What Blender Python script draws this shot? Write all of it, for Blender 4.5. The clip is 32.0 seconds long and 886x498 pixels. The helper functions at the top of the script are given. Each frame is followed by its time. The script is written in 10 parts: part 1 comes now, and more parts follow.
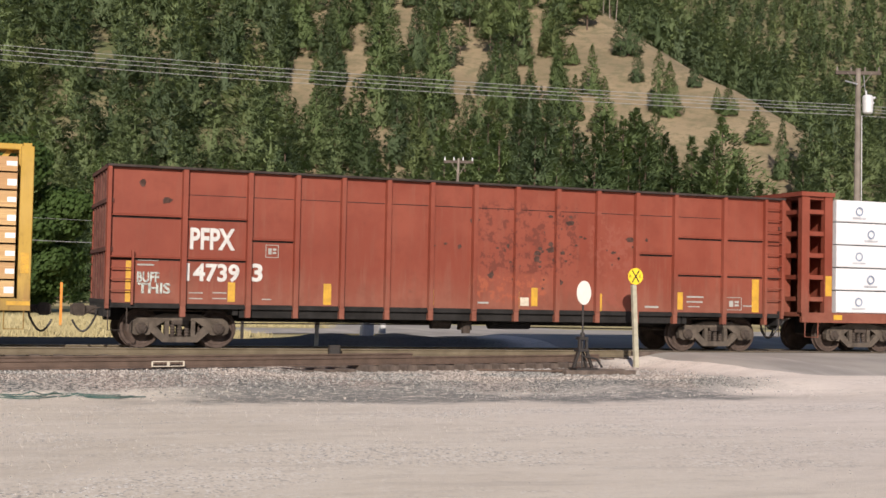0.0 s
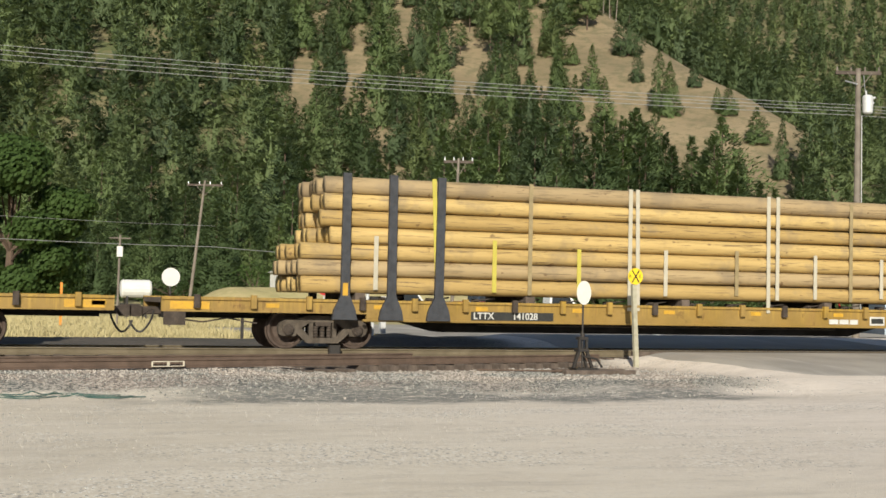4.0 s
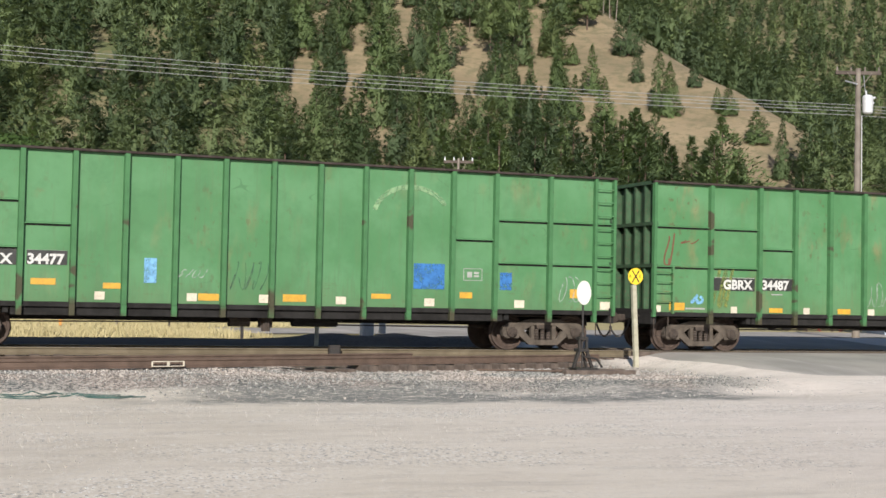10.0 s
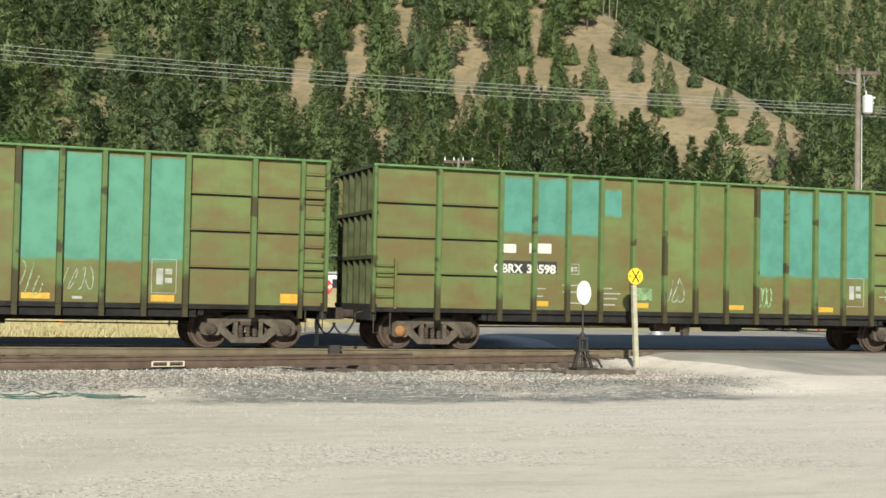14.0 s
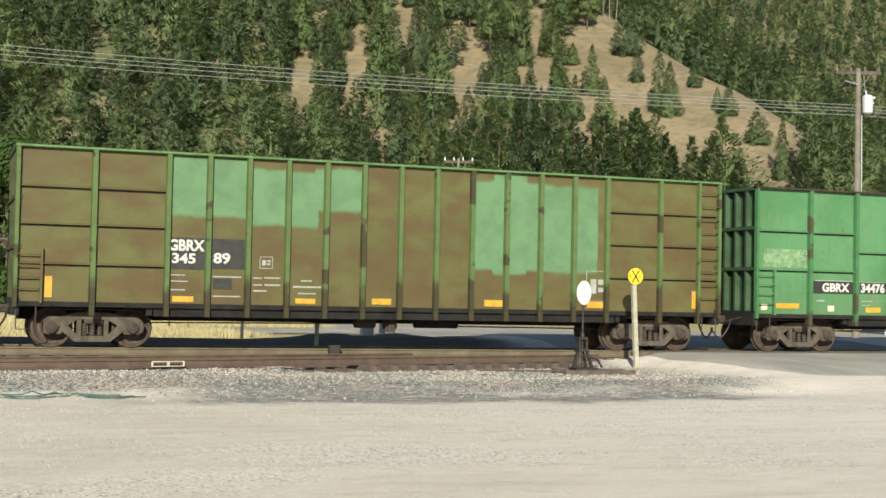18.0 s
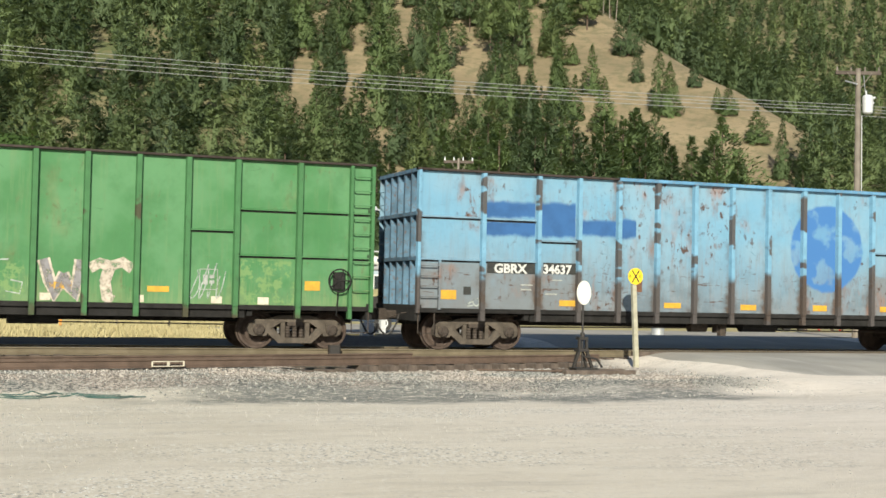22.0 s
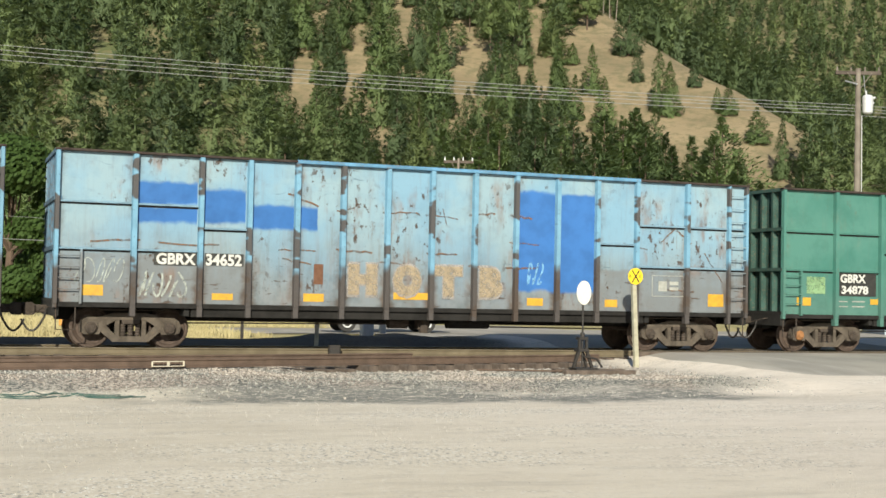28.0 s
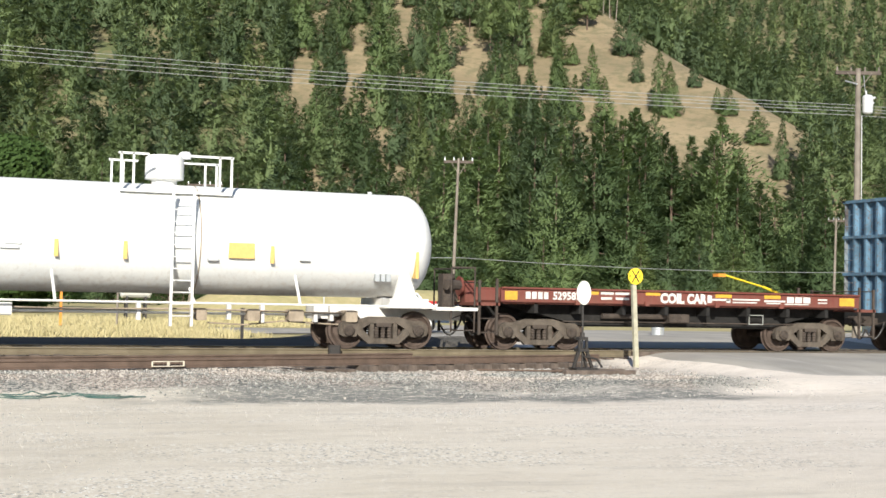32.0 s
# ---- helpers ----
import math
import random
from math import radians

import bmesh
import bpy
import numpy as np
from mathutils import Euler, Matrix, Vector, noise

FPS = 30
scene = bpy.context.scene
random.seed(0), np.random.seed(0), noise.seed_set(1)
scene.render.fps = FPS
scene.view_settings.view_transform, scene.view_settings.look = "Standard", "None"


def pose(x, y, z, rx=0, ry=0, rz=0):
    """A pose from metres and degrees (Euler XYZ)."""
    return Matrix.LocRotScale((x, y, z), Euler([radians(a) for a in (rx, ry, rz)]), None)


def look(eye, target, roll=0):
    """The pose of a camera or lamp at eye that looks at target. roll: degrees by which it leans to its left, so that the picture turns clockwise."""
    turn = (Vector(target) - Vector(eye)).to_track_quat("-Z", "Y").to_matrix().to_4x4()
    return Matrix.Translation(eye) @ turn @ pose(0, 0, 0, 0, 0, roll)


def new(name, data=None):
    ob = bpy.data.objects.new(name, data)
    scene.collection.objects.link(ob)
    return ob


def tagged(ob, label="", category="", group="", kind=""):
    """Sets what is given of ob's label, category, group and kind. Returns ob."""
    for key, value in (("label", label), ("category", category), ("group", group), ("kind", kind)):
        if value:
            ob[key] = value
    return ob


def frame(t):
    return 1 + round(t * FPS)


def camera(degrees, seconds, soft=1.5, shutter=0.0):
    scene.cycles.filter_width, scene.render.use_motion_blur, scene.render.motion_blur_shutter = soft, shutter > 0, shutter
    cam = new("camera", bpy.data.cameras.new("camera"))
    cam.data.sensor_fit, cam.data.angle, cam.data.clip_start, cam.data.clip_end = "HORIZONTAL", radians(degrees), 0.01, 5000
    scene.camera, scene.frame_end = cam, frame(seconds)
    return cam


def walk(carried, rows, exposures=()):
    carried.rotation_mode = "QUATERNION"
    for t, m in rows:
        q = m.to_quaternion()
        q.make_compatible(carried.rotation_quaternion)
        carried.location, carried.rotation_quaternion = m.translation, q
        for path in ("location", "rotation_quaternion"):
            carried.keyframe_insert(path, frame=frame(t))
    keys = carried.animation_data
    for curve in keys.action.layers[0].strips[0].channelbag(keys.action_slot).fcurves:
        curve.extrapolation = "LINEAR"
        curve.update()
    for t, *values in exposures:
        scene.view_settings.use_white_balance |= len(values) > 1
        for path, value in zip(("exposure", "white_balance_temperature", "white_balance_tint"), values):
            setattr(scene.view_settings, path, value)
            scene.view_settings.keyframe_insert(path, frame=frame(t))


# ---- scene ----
SECONDS = 32.0
cam = camera(36.107, SECONDS, soft=1.6)
EYE = (0.0, -32.725, 1.3192)
CAM = look(EYE, (10.5037, -4.6436, 2.3716), 1.168)
# the film's own exposure and colour drift
EXPOSURES = ((0.0, 0.13, 6350, 21), (0.6, 0.15, 6350, 18), (1.0, 0.2, 6450, 12), (2.0, 0.0, 6550, 9), (3.0, 0.08, 6500, 10), (6.0, 0.22, 6400, 9), (7.0, 0.23, 6300, 8), (8.0, 0.23, 5900, 19), (9.0, 0.26, 5950, 17), (10.5, 0.32, 6100, 13), (11.0, 0.36, 6200, 10), (12.0, 0.37, 6150, 9), (13.0, 0.39, 6200, 6), (19.0, 0.41, 6350, 7), (24.0, 0.42, 6350, 7), (28.0, 0.40, 6450, 7), (31.0, 0.43, 6450, 7), (32.0, 0.62, 6050, 11))
walk(cam, [(0.0, CAM), (SECONDS, CAM)], EXPOSURES)


# small surges of the train: seconds, metres
SURGE = ((0, -0.1), (1, 0), (3, 0), (6, 0.06), (8, 0), (9, 0.02), (10, 0.12), (11, 0.1), (13, 0), (14, -0.03), (16, 0.15), (17, 0.27), (18, 0.1), (19, -0.1), (20, 0), (24, 0), (25, -0.2), (27, 0), (28, 0), (29, 0.2), (30, 0.4), (31, 0.8), (32, 1.2))


def surge(t):
    for (a, u), (b, w) in zip(SURGE, SURGE[1:]):
        if a <= t <= b:
            k = (t - a) / (b - a)
            return u + (w - u) * k * k * (3 - 2 * k)
    return 0.0


def travel(t):
    """Metres that the train has gone at t seconds, counted from 16 s; it slows down gently."""
    u = (t - 16.0) / 16.0
    return surge(t) + 194.495 * u - 7.513 * u ** 2 - 3.478 * u ** 3 - 3.989 * u ** 4 + 0.603 * u ** 5


# ---------------------------------------------------------------- sky and sun
SUN_EL, SUN_ROT = radians(24.5), radians(203)
world = bpy.data.worlds.new("sky")
world.use_nodes = True
scene.world = world
wn = world.node_tree
sky = wn.nodes.new("ShaderNodeTexSky")
sky.sky_type = "NISHITA"
sky.sun_disc = False
sky.sun_elevation, sky.sun_rotation = SUN_EL, SUN_ROT
sky.altitude = 900
wn.nodes["Background"].inputs["Strength"].default_value = 0.075
wn.links.new(sky.outputs[0], wn.nodes["Background"].inputs[0])
sun_data = bpy.data.lights.new("sun", "SUN")
sun_data.energy, sun_data.angle, sun_data.color = 5.0, radians(0.6), (1.0, 0.92, 0.76)
sun = new("sun", sun_data)
to_sun = Vector((math.sin(SUN_ROT) * math.cos(SUN_EL), math.cos(SUN_ROT) * math.cos(SUN_EL), math.sin(SUN_EL)))
sun.matrix_world = look(to_sun * 100, (0, 0, 0))

# ---------------------------------------------------------------- materials
class Nodes:
    """Short names for building a node material."""

    def __init__(self, name):
        self.mat = bpy.data.materials.new(name)
        self.mat.use_nodes = True
        self.tree = self.mat.node_tree
        self.bsdf = self.tree.nodes["Principled BSDF"]
        self.out = self.tree.nodes["Material Output"]

    def node(self, kind, **props):
        n = self.tree.nodes.new("ShaderNode" + kind)
        for k, v in props.items():
            setattr(n, k, v)
        return n

    def put(self, socket, value):
        if isinstance(value, bpy.types.NodeSocket):
            self.tree.links.new(value, socket)
        elif isinstance(value, (tuple, list)):
            socket.default_value = (*value, 1.0) if len(value) == 3 and len(socket.default_value) == 4 else value
        else:
            socket.default_value = value

    def coords(self, space="Object"):
        return self.node("TexCoord").outputs[space]

    def place(self):
        return self.node("NewGeometry").outputs["Position"]

    def scaled(self, vec, scale):
        n = self.node("Mapping")
        self.put(n.inputs["Vector"], vec)
        n.inputs["Scale"].default_value = scale if isinstance(scale, tuple) else (scale, scale, scale)
        return n.outputs[0]

    def noise(self, vec, scale, detail=4.0, rough=0.55, stretch=None):
        if stretch:
            vec = self.scaled(vec, stretch)
        n = self.node("TexNoise")
        self.put(n.inputs["Vector"], vec)
        n.inputs["Scale"].default_value, n.inputs["Detail"].default_value, n.inputs["Roughness"].default_value = scale, detail, rough
        return n.outputs["Fac"]

    def voronoi(self, vec, scale, what="Color"):
        n = self.node("TexVoronoi")
        self.put(n.inputs["Vector"], vec)
        n.inputs["Scale"].default_value = scale
        return n.outputs[what]

    def math(self, op, a, b=0.0, clamp=False):
        n = self.node("Math", operation=op, use_clamp=clamp)
        self.put(n.inputs[0], a), self.put(n.inputs[1], b)
        return n.outputs[0]

    def ramp(self, fac, lo, hi, a=0.0, b=1.0):
        n = self.node("MapRange")
        n.interpolation_type = "SMOOTHSTEP"
        for i, v in enumerate((fac, lo, hi, a, b)):
            self.put(n.inputs[i], v)
        return n.outputs[0]

    def mix(self, fac, a, b, mode="MIX"):
        n = self.node("Mix", data_type="RGBA", blend_type=mode)
        self.put(n.inputs[0], fac), self.put(n.inputs[6], a), self.put(n.inputs[7], b)
        return n.outputs[2]

    def split(self, vec):
        n = self.node("SeparateXYZ")
        self.put(n.inputs[0], vec)
        return n.outputs

    def inside(self, v, lo, hi, soft):
        """1 between lo and hi, with a soft edge."""
        return self.math("MULTIPLY", self.ramp(v, lo - soft, lo + soft), self.ramp(v, hi - soft, hi + soft, 1.0, 0.0))

    def bump(self, height, strength, distance):
        n = self.node("Bump")
        n.inputs["Strength"].default_value, n.inputs["Distance"].default_value = strength, distance
        self.put(n.inputs["Height"], height)
        self.put(self.bsdf.inputs["Normal"], n.outputs[0])

    def done(self, color, rough=0.8, metal=0.0, spec=None):
        self.put(self.bsdf.inputs["Base Color"], color)
        self.put(self.bsdf.inputs["Roughness"], rough)
        self.put(self.bsdf.inputs["Metallic"], metal)
        if spec is not None:
            self.bsdf.inputs["Specular IOR Level"].default_value = spec
        return self.mat


def simple(name, color, rough=0.7, metal=0.0, vary=0.25, scale=6.0, dirt=(0.16, 0.11, 0.07), dirty=0.25):
    """Paint, metal or plastic with grain at two scales and some dirt."""
    n = Nodes(name)
    c = n.coords()
    g = n.noise(c, scale, 5)
    f = n.noise(c, scale * 9, 3)
    dark = tuple(v * (1 - vary) for v in color)
    col = n.mix(n.ramp(g, 0.3, 0.7), color, dark)
    col = n.mix(n.math("MULTIPLY", n.ramp(f, 0.5, 0.75), dirty), col, dirt)
    n.bump(f, 0.15, 0.01)
    return n.done(col, n.ramp(g, 0.3, 0.7, rough - 0.1, min(1.0, rough + 0.1)), metal)


def car_paint(name, base, fade, rust=0.3, grime=(0.16, 0.12, 0.08), grime_top=1.6, grime_amount=0.4, zones=(), streak=0.4, rust_color=(0.13, 0.055, 0.03), scratch=0.0, marks=(), cloud=None, rounds=(), low=(), bleed=None, seed=0.0):
    """Weathered paint of a railway car, in the car's own space (x along the car, z up from the rail).
    zones: overpainted areas (x0, x1, z0, z1, colour); low: bare lower panels; marks: the same, with ragged sprayed edges and part cover."""
    n = Nodes(name)
    shift = n.node("Mapping")
    c0 = n.coords()
    n.put(shift.inputs["Vector"], c0)
    shift.inputs["Location"].default_value = (seed * 37.0, 0.0, seed * 11.0)
    c = shift.outputs[0]
    x, y, z = n.split(c0)
    big = n.noise(c, 0.55, 4, 0.6)
    mid = n.noise(c, 2.2, 5, 0.6)
    fine = n.noise(c, 26.0, 4, 0.65)
    run = n.noise(c, 1.0, 4, 0.7, (7.0, 7.0, 0.5))
    wob = n.math("SUBTRACT", n.noise(c, 2.2, 4, 0.6), 0.5)
    col = n.mix(n.ramp(big, 0.38, 0.62), base, fade)
    col = n.mix(n.ramp(n.noise(c, 1.3, 5, 0.7), 0.45, 0.7, 0.0, 0.35), col, tuple(v * 0.72 for v in base))
    if cloud:
        col = n.mix(n.ramp(n.noise(c, 0.9, 4, 0.6, (0.8, 0.8, 1.5)), 0.36, 0.66, 0.0, 0.9), col, cloud)
    # splash and soot on the lower sides, in vertical runs
    g = n.math("ADD", n.math("MULTIPLY", n.ramp(n.math("ADD", z, n.math("MULTIPLY", n.math("SUBTRACT", run, 0.5), 3.2)), 0.9, grime_top + 0.8, 1.0, 0.0), grime_amount),
               n.math("MULTIPLY", n.ramp(run, 0.50, 0.72), streak * 0.5))
    col = n.mix(n.math("MINIMUM", g, 1.0), col, n.mix(n.ramp(mid, 0.4, 0.65), grime, tuple(v * 0.6 for v in grime)))
    for x0, x1, z0, z1, zc in low:
        # bare, dull lower panels
        zz = n.math("ADD", z, n.math("MULTIPLY", wob, 0.3))
        m = n.math("MULTIPLY", n.inside(x, x0, x1, 0.03), n.inside(zz, z0, z1, 0.05))
        col = n.mix(n.math("MULTIPLY", m, n.ramp(mid, 0.3, 0.65, 0.55, 0.95)), col, zc)
    # rust in clusters: patches, streaks below them, and thin bent scratches
    tone = n.mix(fine, rust_color, tuple(v * 1.8 for v in rust_color))
    near = n.ramp(n.noise(c, 0.62, 3, 0.5, (1.0, 1.0, 0.75)), 0.47, 0.60)
    spot = n.noise(c, 1.9, 6, 0.75)
    thin = n.noise(c, 2.0, 5, 0.7, (4.0, 4.0, 0.8))
    r = n.math("MAXIMUM", n.math("MULTIPLY", n.ramp(spot, 0.62 - 0.10 * rust, 0.80 - 0.14 * rust), 0.9), n.math("MULTIPLY", n.ramp(thin, 0.64 - 0.14 * rust, 0.80 - 0.14 * rust), 0.8))
    r = n.math("MULTIPLY", r, n.math("ADD", n.math("MULTIPLY", near, 0.75), 0.25))
    col = n.mix(n.math("MULTIPLY", r, min(1.0, 0.55 + rust * 0.5)), col, tone)
    if scratch:
        # soft orange-brown smears that run down, small dabs, and thin dark scrapes
        smear = n.math("MULTIPLY", n.ramp(n.noise(c, 1.25, 4, 0.6, (2.0, 2.0, 0.7)), 0.50, 0.70), near)
        col = n.mix(n.math("MULTIPLY", smear, min(0.85, 0.55 * scratch)), col, n.mix(n.ramp(mid, 0.4, 0.6), tuple(v * 1.5 for v in rust_color), tuple(v * 2.6 for v in rust_color)))
        dab = n.math("MULTIPLY", n.ramp(n.noise(c, 5.0, 4, 0.6, (1.3, 1.3, 0.9)), 0.60 - 0.02 * scratch, 0.66), n.math("ADD", n.math("MULTIPLY", near, 0.9), 0.04))
        col = n.mix(n.math("MULTIPLY", dab, min(1.0, scratch)), col, tuple(v * 0.7 for v in rust_color))
        scrape = n.ramp(n.noise(c, 1.6, 4, 0.65, (1.1, 1.1, 7.0)), 0.63, 0.69)
        scrape = n.math("MULTIPLY", scrape, n.ramp(n.math("ADD", z, n.math("MULTIPLY", wob, 1.5)), 1.7, 2.4, 1.0, 0.12))
        col = n.mix(n.math("MULTIPLY", scrape, min(0.9, 0.7 * scratch)), col, tuple(v * 0.75 for v in rust_color))
        line = n.math("ABSOLUTE", n.math("SUBTRACT", n.noise(c, 1.1, 1, 0.4, (0.7, 0.7, 1.8)), 0.5))
        where = n.ramp(n.noise(c, 1.1, 3, 0.6), 0.60, 0.70)
        col = n.mix(n.math("MULTIPLY", n.math("MULTIPLY", n.ramp(line, 0.002, 0.007, 1.0, 0.0), where), min(0.7, scratch)), col, tuple(v * 0.35 for v in base))
    if bleed:
        # rust and dirt that run down beside the posts: their places, colour, amount, upper reach
        at, run_color, amount, high, shift_x = bleed
        d = n.math("ABSOLUTE", n.math("SUBTRACT", x, at[0] + shift_x))
        for px in at[1:]:
            d = n.math("MINIMUM", d, n.math("ABSOLUTE", n.math("SUBTRACT", x, px + shift_x)))
        d = n.math("ADD", d, n.math("MULTIPLY", n.math("SUBTRACT", n.noise(c, 3.2, 5, 0.65, (1.0, 1.0, 1.8)), 0.5), 0.32))
        tall = n.noise(c, 0.8, 4, 0.6, (1.2, 1.2, 0.9))
        reach = n.math("MAXIMUM", n.math("MULTIPLY", n.ramp(z, 1.2, 2.6, 1.0, 0.0), n.ramp(tall, 0.36, 0.52)), n.math("MULTIPLY", n.ramp(tall, 0.46, 0.60), high))
        col = n.mix(n.math("MULTIPLY", n.math("MULTIPLY", n.ramp(d, 0.06, 0.24, 1.0, 0.0), reach), amount), col, n.mix(n.ramp(mid, 0.35, 0.65), run_color, tuple(v * 0.6 for v in run_color)))
    # later coats of paint over the rust
    for x0, x1, z0, z1, zc in zones:
        xx = n.math("ADD", x, n.math("MULTIPLY", wob, 0.06))
        zz = n.math("ADD", z, n.math("MULTIPLY", wob, 0.22))
        m = n.math("MULTIPLY", n.inside(xx, x0, x1, 0.015), n.inside(zz, z0, z1, 0.06))
        col = n.mix(m, col, n.mix(n.ramp(mid, 0.35, 0.7), zc, tuple(v * 0.8 for v in zc)))
    for cx, cz, rx, rz, zc in rounds:
        # a sprayed round patch with pale worn spots inside
        u = n.math("POWER", n.math("DIVIDE", n.math("SUBTRACT", x, cx), rx), 2.0)
        w = n.math("POWER", n.math("DIVIDE", n.math("SUBTRACT", z, cz), rz), 2.0)
        d = n.math("ADD", n.math("ADD", u, w), n.math("MULTIPLY", wob, 0.25))
        m = n.math("MULTIPLY", n.ramp(d, 0.88, 1.02, 1.0, 0.0), n.ramp(n.noise(c, 1.7, 3, 0.5), 0.50, 0.62, 1.0, 0.35))
        col = n.mix(m, col, zc)
    for x0, x1, z0, z1, zc in marks:
        sp = n.noise(c, 5.0, 4, 0.7)
        m = n.math("MULTIPLY", n.math("MULTIPLY", n.inside(x, x0, x1, 0.12), n.inside(z, z0, z1, 0.1)), n.ramp(sp, 0.50, 0.58))
        col = n.mix(n.math("MULTIPLY", m, 0.85), col, zc)
    n.bump(n.math("ADD", n.math("MULTIPLY", fine, 0.12), n.math("ADD", mid, n.math("MULTIPLY", n.noise(c, 0.9, 2), 2.0))), 0.35, 0.02)
    return n.done(col, n.ramp(big, 0.3, 0.7, 0.55, 0.75), 0.0, 0.3)



def post_paint(name, base, low, top=1.9, bare_amount=0.5, seed=0.0):
    """A side post: paint above, worn through in upright stretches, brown grime below."""
    n = Nodes(name)
    c = n.coords()
    x, y, z = n.split(c)
    fine = n.noise(c, 18.0, 4, 0.65)
    shift = n.node("Mapping")
    n.put(shift.inputs["Vector"], c)
    shift.inputs["Location"].default_value = (seed * 7.3, 0.0, seed * 3.1)
    worn = n.noise(shift.outputs[0], 1.0, 3, 0.55, (0.9, 0.3, 1.3))
    col = n.mix(n.ramp(n.noise(c, 3.0, 4), 0.3, 0.7), base, tuple(v * 0.82 for v in base))
    dark = n.mix(fine, low, tuple(v * 0.55 for v in low))
    col = n.mix(n.math("MULTIPLY", n.ramp(worn, 0.66 - 0.14 * bare_amount, 0.70 - 0.14 * bare_amount), 0.92), col, dark)
    edge = n.math("ADD", z, n.math("MULTIPLY", n.math("SUBTRACT", n.noise(shift.outputs[0], 0.8, 3, 0.6), 0.5), 2.4))
    col = n.mix(n.ramp(edge, top - 0.15, top + 0.25, 0.95, 0.0), col, dark)
    col = n.mix(n.ramp(fine, 0.62, 0.7, 0.0, 0.6), col, dark)
    n.bump(fine, 0.2, 0.01)
    return n.done(col, 0.75, 0.0, 0.3)

# ---------------------------------------------------------------- shape helpers
def box(bm, x0, x1, y0, y1, z0, z1, bevel=0.0):
    """A box; with bevel, its edges along the longest side are cut off."""
    if bevel <= 0:
        v = [bm.verts.new((x, y, z)) for z in (z0, z1) for y in (y0, y1) for x in (x0, x1)]
        for f in ((0, 2, 3, 1), (4, 5, 7, 6), (0, 1, 5, 4), (2, 6, 7, 3), (0, 4, 6, 2), (1, 3, 7, 5)):
            bm.faces.new([v[i] for i in f])
        return
    b = bevel
    d = (x1 - x0, y1 - y0, z1 - z0)
    ax = d.index(max(d))
    lo, hi = (x0, y0, z0), (x1, y1, z1)
    p, q = [i for i in range(3) if i != ax]
    ring = [(lo[p] + b, lo[q]), (hi[p] - b, lo[q]), (hi[p], lo[q] + b), (hi[p], hi[q] - b), (hi[p] - b, hi[q]), (lo[p] + b, hi[q]), (lo[p], hi[q] - b), (lo[p], lo[q] + b)]
    prism(bm, ring, lo[ax], hi[ax], ax)


def prism(bm, ring, a, b, axis=0):
    """A flat outline drawn out from a to b along an axis."""
    def vert(u, w, s):
        c = [0.0, 0.0, 0.0]
        p, q = [i for i in range(3) if i != axis]
        c[p], c[q], c[axis] = u, w, s
        return bm.verts.new(c)
    r0, r1 = [vert(u, w, a) for u, w in ring], [vert(u, w, b) for u, w in ring]
    n = len(ring)
    for i in range(n):
        bm.faces.new((r0[i], r0[(i + 1) % n], r1[(i + 1) % n], r1[i]))
    bm.faces.new(r0[::-1]), bm.faces.new(r1)


def rod(bm, p0, p1, r, seg=8, r1=None, cap=True):
    """A round bar between two points, tapered if r1 is given."""
    p0, p1 = Vector(p0), Vector(p1)
    d = (p1 - p0).normalized()
    u = d.orthogonal().normalized()
    w = d.cross(u)
    r1 = r if r1 is None else r1
    a, b = [], []
    for i in range(seg):
        t = 2 * math.pi * i / seg
        o = u * math.cos(t) + w * math.sin(t)
        a.append(bm.verts.new(p0 + o * r)), b.append(bm.verts.new(p1 + o * r1))
    for i in range(seg):
        bm.faces.new((a[i], a[(i + 1) % seg], b[(i + 1) % seg], b[i]))
    if cap:
        bm.faces.new(a[::-1]), bm.faces.new(b)


def lathe(bm, rings, axis_point, axis="y", seg=24):
    """Rings of (radius, offset along the axis) round a point; closed at both ends."""
    out = []
    for r, o in rings:
        ring = []
        for i in range(seg):
            t = 2 * math.pi * i / seg
            u, w = r * math.cos(t), r * math.sin(t)
            p = {"y": (u, o, w), "x": (o, u, w), "z": (u, w, o)}[axis]
            ring.append(bm.verts.new((axis_point[0] + p[0], axis_point[1] + p[1], axis_point[2] + p[2])))
        out.append(ring)
    for a, b in zip(out, out[1:]):
        for i in range(seg):
            bm.faces.new((a[i], a[(i + 1) % seg], b[(i + 1) % seg], b[i]))
    bm.faces.new(out[0][::-1]), bm.faces.new(out[-1])


def wire(bm, pts, r, seg=6):
    """One bent round bar through all the points."""
    pts = [Vector(p) for p in pts]
    rings = []
    for i, p in enumerate(pts):
        d = (pts[min(i + 1, len(pts) - 1)] - pts[max(i - 1, 0)]).normalized()
        u = d.cross(Vector((0.13, 0.94, 0.31))).normalized()
        w = d.cross(u)
        rings.append([bm.verts.new(p + (u * math.cos(6.2832 * k / seg) + w * math.sin(6.2832 * k / seg)) * r) for k in range(seg)])
    for a, b in zip(rings, rings[1:]):
        for k in range(seg):
            bm.faces.new((a[k], a[(k + 1) % seg], b[(k + 1) % seg], b[k]))
    bm.faces.new(rings[0][::-1]), bm.faces.new(rings[-1])


def sheet_mesh(name, bm, smooth=False):
    bmesh.ops.recalc_face_normals(bm, faces=bm.faces[:])
    me = bpy.data.meshes.new(name)
    bm.to_mesh(me)
    bm.free()
    if smooth:
        me.polygons.foreach_set("use_smooth", [True] * len(me.polygons))
    return me


